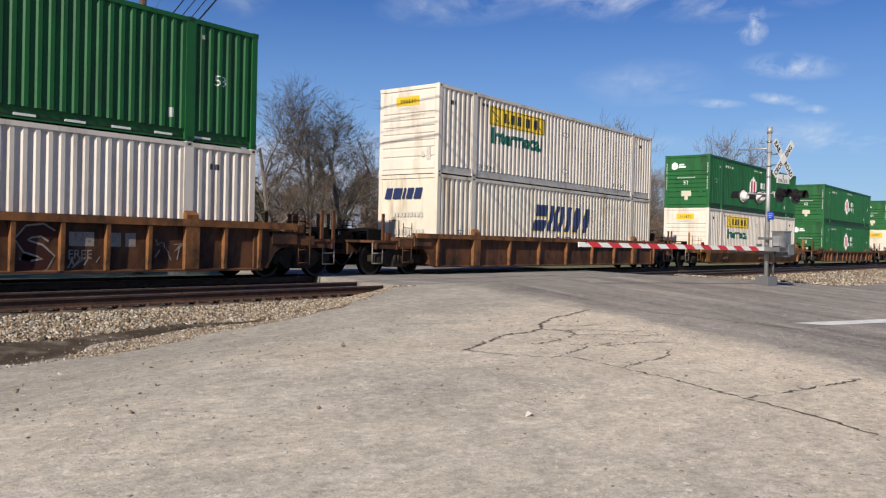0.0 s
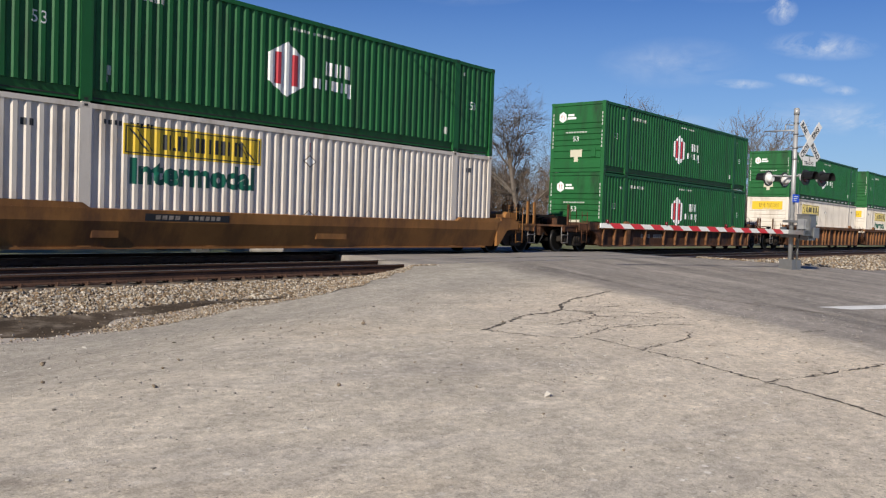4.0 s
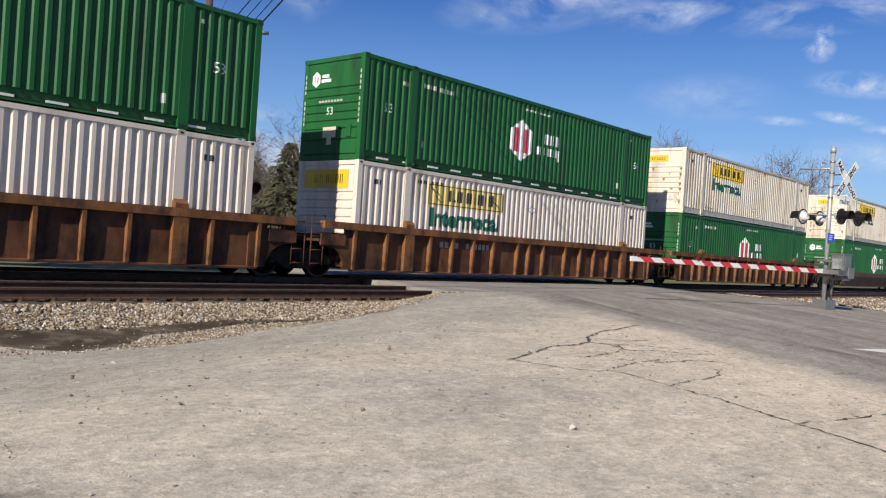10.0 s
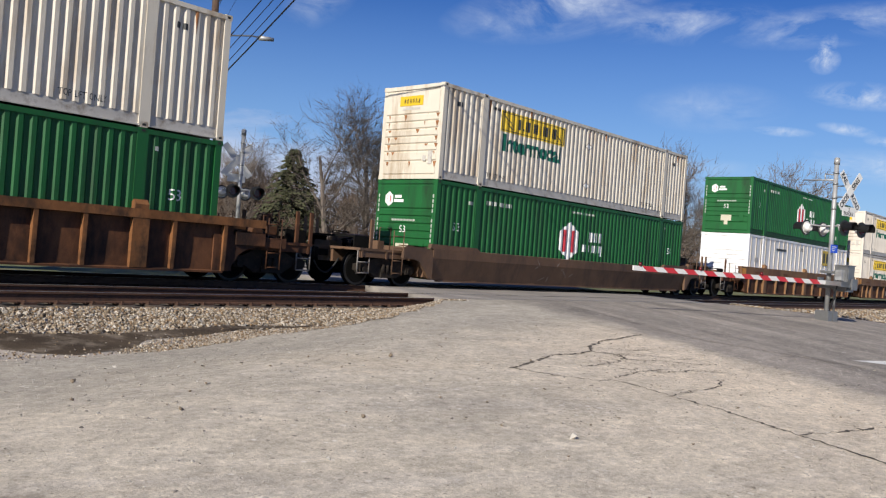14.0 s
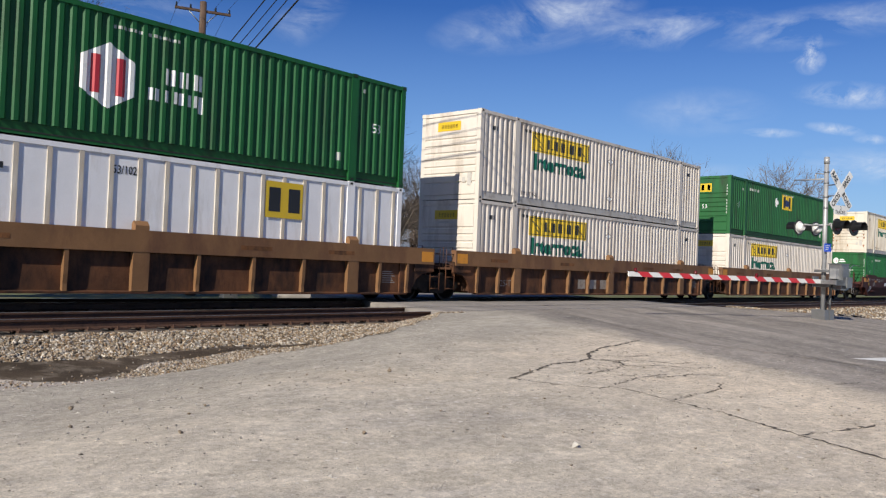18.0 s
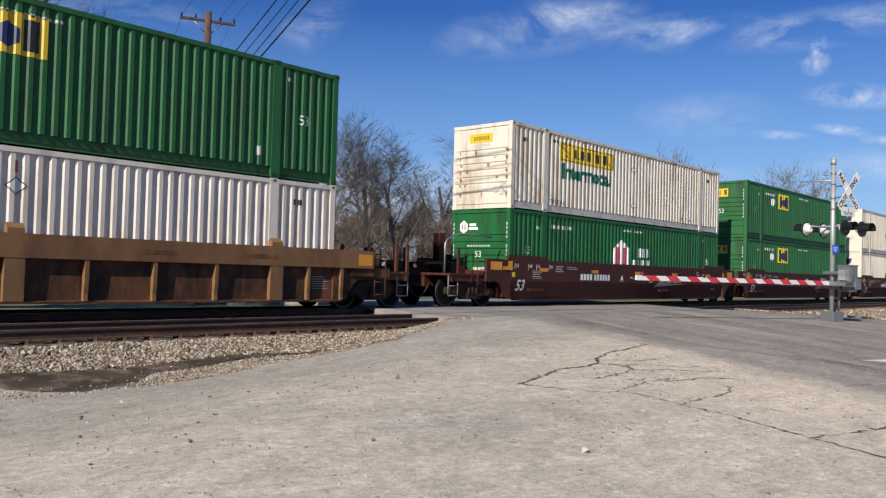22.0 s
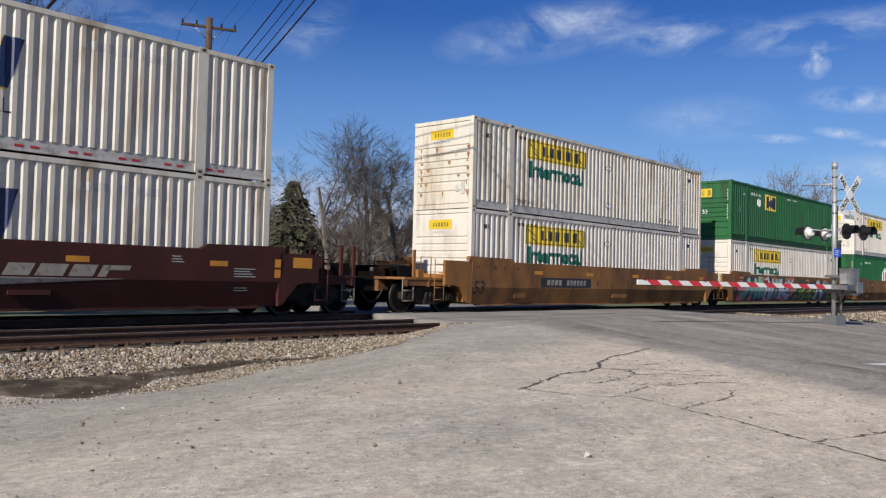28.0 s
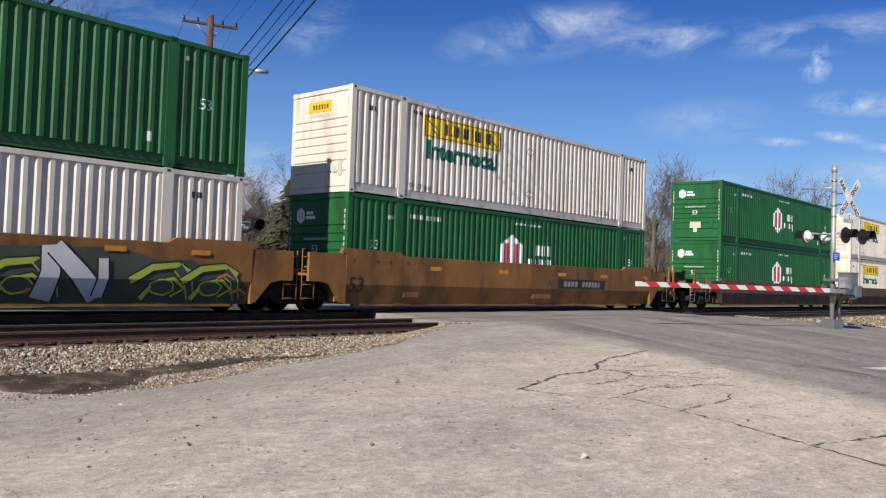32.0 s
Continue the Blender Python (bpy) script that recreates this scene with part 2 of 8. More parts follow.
M_RAIL = mat("rail_rust", (0.085, 0.042, 0.026), 0.75, metal=0.2, var=0.3, bump=0.3, dirt=(0.035, 0.02, 0.015), amount=0.5, dscale=6)
M_TIE = mat("tie_wood", (0.055, 0.040, 0.030), 0.9, var=0.35, scale=4, bump=0.6, dirt=(0.11, 0.075, 0.05), amount=0.5, dscale=7, stretch=(6, 1, 6))
M_BALLAST = mat("ballast_bed", (0.20, 0.155, 0.11), 0.95, var=0.35, scale=1.1, fine=14, bump=1.0, size=0.04, dirt=(0.07, 0.052, 0.036), amount=0.5, dscale=7)
M_ASPHALT = mat("dusty_asphalt", (0.385, 0.34, 0.30), 0.95, var=0.12, scale=0.35, fine=55, bump=0.5, size=0.012, second=(0.45, 0.385, 0.32), dirt=(0.29, 0.262, 0.242), amount=0.6, dscale=0.55, stretch=(0.55, 2.2, 1), speck=((0.62, 0.58, 0.54), (0.16, 0.14, 0.125), 26))
M_ROAD = mat("worn_road", (0.235, 0.21, 0.19), 0.92, var=0.15, scale=0.5, fine=60, bump=0.4, size=0.01, dirt=(0.34, 0.305, 0.27), amount=0.55, dscale=0.4, stretch=(1.6, 0.5, 1), speck=((0.42, 0.39, 0.36), (0.11, 0.10, 0.09), 26))
M_GRASS = mat("winter_grass", (0.085, 0.12, 0.038), 0.95, var=0.35, scale=0.25, fine=9, bump=0.8, size=0.05, second=(0.14, 0.135, 0.06), dirt=(0.13, 0.10, 0.07), amount=0.5, dscale=0.4)
M_GALV = mat("galvanised_steel", (0.27, 0.272, 0.275), 0.42, metal=0.7, var=0.1, scale=6)
M_ALU = mat("painted_silver", (0.35, 0.35, 0.35), 0.45, metal=0.3, var=0.08)
M_BLACKPAINT = mat("black_paint", (0.02, 0.02, 0.021), 0.5, var=0.15)
M_CONCRETE = mat("concrete", (0.42, 0.39, 0.35), 0.9, var=0.15, bump=0.4)
M_BLUE = mat("sign_blue", (0.02, 0.08, 0.55), 0.4, var=0.04)
M_LENS = mat("red_lens", (0.10, 0.006, 0.008), 0.15, var=0.05, bump=0)
M_POLE = mat("creosoted_pole", (0.075, 0.043, 0.028), 0.9, var=0.25, scale=3, bump=0.5, stretch=(6, 6, 0.3), dirt=(0.11, 0.08, 0.058), amount=0.5, dscale=2)
M_WIRE = mat("cable", (0.015, 0.015, 0.016), 0.6)
M_BARK = mat("grey_bark", (0.135, 0.110, 0.092), 0.95, var=0.3, scale=5, bump=0.6)
M_DARKBARK = mat("dark_bark", (0.085, 0.066, 0.053), 0.95, var=0.3, scale=5, bump=0.6)
M_TWIG = mat("brown_twigs", (0.125, 0.088, 0.066), 0.95, var=0.3, scale=3, bump=0)
M_NEEDLE = mat("conifer_needles", (0.052, 0.055, 0.024), 0.9, var=0.4, scale=4, bump=0)
M_SIDING = mat("cream_siding", (0.66, 0.57, 0.38), 0.7, var=0.06)
M_ROOF = mat("grey_shingles", (0.13, 0.12, 0.12), 0.9, var=0.2, scale=5, bump=0.5)
M_BRICK = mat("red_brick", (0.27, 0.09, 0.055), 0.9, var=0.2, bump=0.4)
M_GLASS = mat("window_glass", (0.02, 0.025, 0.03), 0.08, var=0.1, bump=0)
M_TRIM = mat("white_trim", (0.66, 0.65, 0.63), 0.55, var=0.04)
M_WET = mat("damp_mud", (0.07, 0.052, 0.037), 0.9, var=0.35, scale=1.5, bump=0.6, size=0.02, dirt=(0.19, 0.155, 0.12), amount=0.6, dscale=2.4, spec=0.12)
M_CRACK = mat("crack_dirt", (0.085, 0.07, 0.055), 0.95, var=0.3)
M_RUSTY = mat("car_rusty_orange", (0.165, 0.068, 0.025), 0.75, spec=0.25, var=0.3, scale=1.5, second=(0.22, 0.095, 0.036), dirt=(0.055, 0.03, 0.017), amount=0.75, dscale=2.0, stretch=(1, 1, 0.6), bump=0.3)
M_CHALK = mat("faded_white_paint", (0.30, 0.26, 0.22), 0.8, var=0.2, dirt=(0.12, 0.08, 0.06), amount=0.5, dscale=6)
M_ORANGE = mat("tab_orange", (0.62, 0.25, 0.02), 0.5, var=0.1, dirt=(0.3, 0.13, 0.03), amount=0.4, dscale=3)
M_SPRAY_DARK = mat("spray_slate", (0.045, 0.055, 0.062), 0.6, var=0.2)
M_SPRAY_OLIVE = mat("spray_olive", (0.055, 0.065, 0.045), 0.6, var=0.25)
M_SPRAY_LIME = mat("spray_lime", (0.36, 0.42, 0.05), 0.6, var=0.15)
M_SPRAY_MINT = mat("spray_mint", (0.36, 0.50, 0.30), 0.6, var=0.15)
M_SPRAY_TEAL = mat("spray_teal", (0.02, 0.14, 0.16), 0.6, var=0.25)
M_SPRAY_PINK = mat("spray_pink", (0.55, 0.16, 0.18), 0.6, var=0.2)
M_SPRAY_ORANGE = mat("spray_orange", (0.45, 0.16, 0.05), 0.6, var=0.2)
M_SPRAY_WHITE = mat("spray_white", (0.60, 0.58, 0.58), 0.6, var=0.08)
# Grimy stone; the deep shade under the train is put into its colour.
M_DARKBED = mat("sooty_ballast", (0.016, 0.014, 0.012), 0.95, var=0.4, scale=2, fine=14, bump=1.0, size=0.04, dirt=(0.032, 0.025, 0.019), amount=0.4, dscale=9)
M_STOPLINE = mat("worn_road_paint", (0.70, 0.69, 0.66), 0.8, var=0.1, dirt=(0.3, 0.28, 0.25), amount=0.45, dscale=6)
M_FADED = mat("faded_stencil", (0.40, 0.42, 0.38), 0.6, var=0.15, dirt=(0.2, 0.24, 0.18), amount=0.5, dscale=14)
M_RUSTSTAIN = mat("rust_stain", (0.30, 0.135, 0.055), 0.85, var=0.3, dirt=(0.16, 0.06, 0.022), amount=0.6, dscale=9)
M_STEP = mat("step_steel", (0.22, 0.20, 0.185), 0.6, metal=0.3, var=0.2, dirt=RUST, amount=0.4, dscale=7)
M_REDWHITE = mat("barrier_red", (0.50, 0.03, 0.04), 0.45, var=0.06)


def paving():
    """Lot and road in one skin: dusty tan asphalt, and the road's greyer worn asphalt along its lane, ragged where they meet."""
    m = bpy.data.materials.new("weathered_paving")
    m.use_nodes = True
    nt = m.node_tree
    bs = nt.nodes["Principled BSDF"]
    bs.inputs["Specular IOR Level"].default_value = 0.3
    co = nt.nodes.new("ShaderNodeTexCoord").outputs["Object"]

    def link(v, sock):
        if isinstance(v, (int, float)):
            sock.default_value = v
        elif isinstance(v, tuple):
            sock.default_value = (*v, 1)
        else:
            nt.links.new(v, sock)

    def tex(sc, detail=5, stretch=None, turn=0.0, rough_=0.6, distort=0.0):
        n = nt.nodes.new("ShaderNodeTexNoise")
        n.inputs["Scale"].default_value, n.inputs["Detail"].default_value = sc, detail
        n.inputs["Roughness"].default_value, n.inputs["Distortion"].default_value = rough_, distort
        vec = co
        if stretch:
            mp = nt.nodes.new("ShaderNodeMapping")
            mp.vector_type = "TEXTURE"
            mp.inputs["Rotation"].default_value = (0, 0, radians(turn))
            mp.inputs["Scale"].default_value = stretch
            nt.links.new(co, mp.inputs[0])
            vec = mp.outputs[0]
        nt.links.new(vec, n.inputs["Vector"])
        return n.outputs[0]

    def span(v, lo, hi, a=0.0, b=1.0):
        n = nt.nodes.new("ShaderNodeMapRange")
        n.inputs["From Min"].default_value, n.inputs["From Max"].default_value = lo, hi
        n.inputs["To Min"].default_value, n.inputs["To Max"].default_value = a, b
        nt.links.new(v, n.inputs["Value"])
        return n.outputs[0]

    def mixed(f, a, b):
        n = nt.nodes.new("ShaderNodeMix")
        n.data_type = "RGBA"
        link(f, n.inputs[0]), link(a, n.inputs[6]), link(b, n.inputs[7])
        return n.outputs[2]

    def calc(op, a, b):
        n = nt.nodes.new("ShaderNodeMath")
        n.operation = op
        link(a, n.inputs[0]), link(b, n.inputs[1])
        return n.outputs[0]

    def flecks(sc, size, share, turn):
        v = nt.nodes.new("ShaderNodeTexVoronoi")
        v.inputs["Scale"].default_value = sc
        mp = nt.nodes.new("ShaderNodeMapping")
        mp.inputs["Rotation"].default_value = (0, 0, radians(turn))
        nt.links.new(co, mp.inputs[0])
        nt.links.new(mp.outputs[0], v.inputs["Vector"])
        pick = nt.nodes.new("ShaderNodeSeparateColor")
        nt.links.new(v.outputs["Color"], pick.inputs[0])
        grow = calc("MULTIPLY", pick.outputs[1], size)
        near = span(calc("SUBTRACT", v.outputs["Distance"], grow), 0.03, -0.03)
        return calc("MULTIPLY", near, span(pick.outputs[0], 1 - share, 1 - share + 0.02))

    sep = nt.nodes.new("ShaderNodeSeparateXYZ")
    nt.links.new(co, sep.inputs[0])
    px_, py_ = sep.outputs[0], sep.outputs[1]
    # dusty lot: pale crushed dust with tan drifts
    c = mixed(span(tex(0.35, 6), 0.35, 0.65), (0.435, 0.383, 0.308), (0.54, 0.472, 0.374))
    c = mixed(span(tex(0.55, 6, (1.6, 1.0, 1), -30, 0.65), 0.52, 0.72, 0, 0.75), c, (0.58, 0.485, 0.365))
    c = mixed(span(tex(0.9, 7, (5.0, 0.5, 1), -22, 0.7, 0.4), 0.48, 0.66, 0, 0.42), c, (0.355, 0.318, 0.278))
    c = mixed(span(tex(1.6, 7, (4.0, 0.35, 1), -14, 0.7, 0.3), 0.52, 0.7, 0, 0.35), c, (0.64, 0.575, 0.49))
    # the swept grey strip along the foot of the ballast, where vehicles turn in
    wobble = calc("MULTIPLY", calc("SUBTRACT", tex(0.45, 6), 0.5), 2.6)
    strip = calc("ADD", calc("ADD", py_, 12.3), calc("MULTIPLY", px_, -0.17))
    swept = span(calc("ADD", strip, wobble), -0.9, 1.5)
    grey = mixed(span(tex(0.6, 6, (4.0, 0.7, 1), 12, 0.65), 0.35, 0.65), (0.28, 0.254, 0.214), (0.39, 0.352, 0.294))
    c = mixed(calc("MULTIPLY", swept, 0.85), c, grey)
    # the road's lane
    off = calc("SUBTRACT", px_, calc("ADD", calc("MULTIPLY", py_, 0.6), 15.9 + 0.6 * 7.7))
    rag = calc("ADD", calc("MULTIPLY", calc("SUBTRACT", tex(0.7, 6), 0.5), 2.2), calc("MULTIPLY", calc("SUBTRACT", tex(3.0, 6), 0.5), 0.9))
    lane = span(calc("ADD", off, rag), -0.7, 0.8)
    rd = mixed(span(tex(0.5, 6, (0.6, 5.0, 1), -31, 0.65), 0.38, 0.66), (0.16, 0.142, 0.125), (0.31, 0.272, 0.235))
    rd = mixed(span(tex(0.35, 5, (0.7, 4.0, 1), -31), 0.55, 0.68, 0, 0.7), rd, (0.38, 0.335, 0.285))
    c = mixed(calc("MULTIPLY", lane, 0.92), c, rd)
    rim = calc("MULTIPLY", span(calc("ADD", off, rag), -6.5, -0.8), span(calc("ADD", off, rag), 0.6, -0.4))
    rim = calc("MULTIPLY", rim, span(strip, 1.6, -0.6))
    c = mixed(calc("MULTIPLY", rim, 0.55), c, (0.66, 0.55, 0.42))
    # coarse and fine mottling, aggregate, chips and grit: shades of the broad colours below them
    def times(a, d):
        n = nt.nodes.new("ShaderNodeVectorMath")
        n.operation = "MULTIPLY"
        nt.links.new(a, n.inputs[0])
        nt.links.new(d, n.inputs[1])
        return n.outputs[0]

    h = tex(13, 9, (1.25, 1.0, 1), -14, 0.82)
    g = tex(60, 6, rough_=0.85)
    c = times(c, span(tex(1.3, 7, (1.6, 0.9, 1), 15, 0.7), 0.32, 0.68, 0.88, 1.13))
    c = times(c, span(tex(4.5, 8, (1.5, 1, 1), 20, 0.72), 0.32, 0.68, 0.83, 1.18))
    c = times(c, span(h, 0.36, 0.64, 0.70, 1.30))
    c = times(c, span(g, 0.34, 0.66, 0.66, 1.34))
    chips = span(tex(0.5, 5), 0.40, 0.62, 0.2, 1.0)
    c = mixed(calc("MULTIPLY", flecks(11, 0.30, 0.30, 10), calc("MULTIPLY", chips, 0.75)), c, (0.76, 0.71, 0.64))
    c = mixed(calc("MULTIPLY", flecks(15, 0.30, 0.26, 50), calc("MULTIPLY", chips, 0.8)), c, (0.15, 0.13, 0.11))
    c = mixed(calc("MULTIPLY", flecks(32, 0.34, 0.30, 30), 0.5), c, (0.70, 0.64, 0.57))
    c = mixed(calc("MULTIPLY", flecks(36, 0.34, 0.30, 75), 0.5), c, (0.17, 0.147, 0.122))
    # two long dark patches with ragged edges
    for sx_, sy_, long_, wide_ in ((1.25, -13.70, 0.85, 0.13), (1.1, -13.98, 0.85, 0.09)):
        ax_, ay_ = calc("SUBTRACT", px_, sx_), calc("SUBTRACT", py_, sy_)
        u = calc("DIVIDE", calc("SUBTRACT", calc("MULTIPLY", ax_, 0.87), calc("MULTIPLY", ay_, 0.5)), long_)
        v = calc("DIVIDE", calc("ADD", calc("MULTIPLY", ax_, 0.5), calc("MULTIPLY", ay_, 0.87)), wide_)
        d = calc("SQRT", calc("ADD", calc("MULTIPLY", u, u), calc("MULTIPLY", v, v)), 0.0)
        d = calc("ADD", d, calc("MULTIPLY", calc("SUBTRACT", tex(9, 6, rough_=0.7), 0.5), 1.3))
        c = mixed(span(d, 1.05, 0.5, 0.0, 0.72), c, (0.13, 0.108, 0.085))
    nt.links.new(c, bs.inputs["Base Color"])
    bs.inputs["Roughness"].default_value = 0.93
    b = nt.nodes.new("ShaderNodeBump")
    b.inputs["Strength"].default_value, b.inputs["Distance"].default_value = 0.55, 0.014
    nt.links.new(calc("ADD", calc("MULTIPLY", g, 0.7), calc("MULTIPLY", tex(24, 6, rough_=0.75), 0.9)), b.inputs["Height"])
    nt.links.new(b.outputs[0], bs.inputs["Normal"])
    return m


M_PAVE = paving()

# ---- mesh helpers ----
def box(bm, x0, x1, y0, y1, z0, z1, mi=0):
    vs = [bm.verts.new((x, y, z)) for x in (x0, x1) for y in (y0, y1) for z in (z0, z1)]
    for q in ((0, 1, 3, 2), (4, 6, 7, 5), (0, 4, 5, 1), (2, 3, 7, 6), (0, 2, 6, 4), (1, 5, 7, 3)):
        bm.faces.new([vs[i] for i in q]).material_index = mi
    return vs


def tube(bm, a, b, r0, r1=None, n=8, caps=True, mi=0):
    a, b = Vector(a), Vector(b)
    r1 = r0 if r1 is None else r1
    d = (b - a).normalized()
    s = d.orthogonal().normalized()
    t = d.cross(s)
    rings = []
    for c, r in ((a, r0), (b, r1)):
        rings.append([bm.verts.new(c + (s * math.cos(k * math.tau / n) + t * math.sin(k * math.tau / n)) * r) for k in range(n)])
    for k in range(n):
        f = bm.faces.new((rings[0][k], rings[0][(k + 1) % n], rings[1][(k + 1) % n], rings[1][k]))
        f.smooth, f.material_index = n > 5, mi
    if caps:
        bm.faces.new(rings[0][::-1]).material_index = mi
        bm.faces.new(rings[1]).material_index = mi


def pipe(bm, pts, r, n=6, mi=0):
    """One bent bar through the points."""
    pts = [Vector(p) for p in pts]
    prev = first = None
    for i, p in enumerate(pts):
        d = (pts[min(i + 1, len(pts) - 1)] - pts[max(i - 1, 0)]).normalized()
        up = Vector((0.31, 0.87, 0.38))
        s = d.cross(up).normalized()
        t = d.cross(s)
        ring = [bm.verts.new(p + (s * math.cos(k * math.tau / n) + t * math.sin(k * math.tau / n)) * r) for k in range(n)]
        if prev:
            for k in range(n):
                f = bm.faces.new((prev[k], prev[(k + 1) % n], ring[(k + 1) % n], ring[k]))
                f.smooth, f.material_index = True, mi
        else:
            first = ring
        prev = ring
    bm.faces.new(first[::-1]).material_index = mi
    bm.faces.new(prev).material_index = mi


def prism(bm, outline, axis, lo, hi, mi=0):
    """A flat outline (pairs) pushed out along an axis: 'x' takes (y, z), 'y' takes (x, z), 'z' takes (x, y)."""
    def at(p, w):
        return {"x": (w, p[0], p[1]), "y": (p[0], w, p[1]), "z": (p[0], p[1], w)}[axis]
    a = [bm.verts.new(at(p, lo)) for p in outline]
    b = [bm.verts.new(at(p, hi)) for p in outline]
    k = len(outline)
    for i in range(k):
        bm.faces.new((a[i], a[(i + 1) % k], b[(i + 1) % k], b[i])).material_index = mi
    bm.faces.new(a[::-1]).material_index = mi
    bm.faces.new(b).material_index = mi


def mesh_of(name, bm, *materials, bevel=0.0):
    if bevel:
        bmesh.ops.bevel(bm, geom=[e for e in bm.edges if len(e.link_faces) == 2 and e.calc_face_angle(0) > 0.6], offset=bevel, segments=1, affect="EDGES")
    bmesh.ops.recalc_face_normals(bm, faces=bm.faces)
    me = bpy.data.meshes.new(name)
    bm.to_mesh(me)
    bm.free()
    for m in materials:
        me.materials.append(m)
    return me


def part(name, bm, material, parent, label="", at=None, bevel=0.0):
    """One mesh object under a thing or a part. bm may be a bmesh or a mesh to be shared."""
    me = bm if isinstance(bm, bpy.types.Mesh) else mesh_of(name, bm, *(material if isinstance(material, tuple) else (material,)), bevel=bevel)
    ob = new(name, me)
    ob.parent = parent
    if at is not None:
        ob.matrix_local = at
    if label:
        tagged(ob, label=label)
    return ob


def thing(name, label, category, at=None, group="", kind=""):
    ob = new(name)
    ob.empty_display_size = 0.2
    if at is not None:
        ob.matrix_world = at
    return tagged(ob, label, category, group, kind)


def solid(name, bm, material, label, category, kind="", at=None, group="", bevel=0.0):
    ob = new(name, mesh_of(name, bm, *(material if isinstance(material, tuple) else (material,)), bevel=bevel))
    if at is not None:
        ob.matrix_world = at
    return tagged(ob, label, category, group, kind)


def lettering(text, size, material, bold=0.0, squeeze=1.0):
    """A flat mesh of the text in the x-z plane that faces -y, its lower left at the origin."""
    cu = bpy.data.curves.new("lettering", "FONT")
    cu.body, cu.size, cu.offset, cu.resolution_u = text, size, bold, 2
    ob = bpy.data.objects.new("lettering", cu)
    scene.collection.objects.link(ob)
    bpy.context.view_layer.update()
    me = bpy.data.meshes.new_from_object(ob.evaluated_get(bpy.context.evaluated_depsgraph_get()))
    bpy.data.objects.remove(ob)
    bpy.data.curves.remove(cu)
    me.transform(Matrix.Rotation(radians(90), 4, "X") @ Matrix.Diagonal((squeeze, 1, 1, 1)))
    me.materials.clear()
    me.materials.append(material)
    return me


def smooth01(a, b, v):
    v = min(1.0, max(0.0, (v - a) / (b - a)))
    return v * v * (3 - 2 * v)


# ---- ground ----
TRACK_YS = (0.0, -4.27)
ROAD_X0, ROAD_X1 = 14.35, 29.35


def road_x0(y):
    """Left edge of the road where it crosses the rails at a slant; its right edge lies 15 m on."""
    return ROAD_X0 + 0.42 * (y + 5.2)



def lot_z(x, y):
    """The paved lot: it climbs gently to the rails at the crossing and lies lower beside the ballast."""
    ramp = -0.04 * max(0.0, -5.6 - y)
    low = -0.47
    w = smooth01(4.5, 11.5, x + max(0.0, -9.0 - y) * 2.0)
    side = smooth01(31.0, 38.0, x)
    z = low + (ramp - low) * w
    return z * (1 - side) + min(z, -0.4) * side


def sheet(bm, xs, ys, fz, keep=None):
    grid = {}
    for i, x in enumerate(xs):
        for j, y in enumerate(ys):
            grid[i, j] = (x, y)
    made = {}

    def v(i, j):
        if (i, j) not in made:
            x, y = grid[i, j]
            made[i, j] = bm.verts.new((x, y, fz(x, y)))
        return made[i, j]
    for i in range(len(xs) - 1):
        for j in range(len(ys) - 1):
            cx, cy = (xs[i] + xs[i + 1]) / 2, (ys[j] + ys[j + 1]) / 2
            if keep is None or keep(cx, cy):
                bm.faces.new((v(i, j), v(i + 1, j), v(i + 1, j + 1), v(i, j + 1))).smooth = True


bm = bmesh.new()
xs = [-3000, -800, -200] + list(np.linspace(-80, 180, 53)) + [260, 600, 1200, 3000]
ys = [-3000, -800, -200, -60, -30, -20] + [-10, -6] + list(np.linspace(3.2, 90, 30)) + [130, 250, 700, 3000]
sheet(bm, xs, ys, lambda x, y: -0.75 + (smooth01(3.5, 9, y) * 0.45 if y > 0 else 0) + 0.05 * noise.noise((x * 0.1, y * 0.1, 0)))
solid("ground", bm, M_GRASS, "dull winter grass and bare soil", "ground", "structure")


def toe(x):
    """Where the lot's paving ends at the ballast, as y over x."""
    pts = ((-40, -8.9), (0, -8.9), (4.2, -8.75), (5.0, -8.64), (6.0, -8.47), (7.0, -8.24), (7.8, -8.18), (8.7, -8.14), (10.0, -7.88), (11.4, -7.25), (13.0, -6.3), (13.9, -5.75), (14.35, -5.2), (29.35, -5.2), (30.2, -6.4), (32, -8.4), (36, -9.8), (60, -10.5), (200, -10.5))
    for (a, p), (b, q) in zip(pts, pts[1:]):
        if a <= x <= b:
            return p + (q - p) * (x - a) / (b - a)
    return -8.9


def lot_edge(x):
    return toe(x) + 0.16 * noise.noise((x * 1.7, 0, 3)) * (0 if ROAD_X0 <= x <= ROAD_X1 else 1)


bm = bmesh.new()
lx = [-200, -60, -20] + [round(-6 + 0.3 * i, 2) for i in range(155)] + [50, 70, 120, 200]
prev = None
ncol = 46
for x in lx:
    e = lot_edge(x)
    col = []
    for k in range(ncol):
        f = k / (ncol - 1)
        y = e - (f ** 2.2) * 60
        col.append(bm.verts.new((x, y, lot_z(x, y) + 0.012 * noise.noise((x * 0.35, y * 0.35, 1)) + 0.004 * noise.noise((x * 2, y * 2, 4)))))
    skirt = bm.verts.new((x, e + 0.05, lot_z(x, e) - 0.3))
    col.insert(0, skirt)
    if prev:
        for k in range(len(col) - 1):
            bm.faces.new((prev[k], prev[k + 1], col[k + 1], col[k])).smooth = k > 0
    prev = col
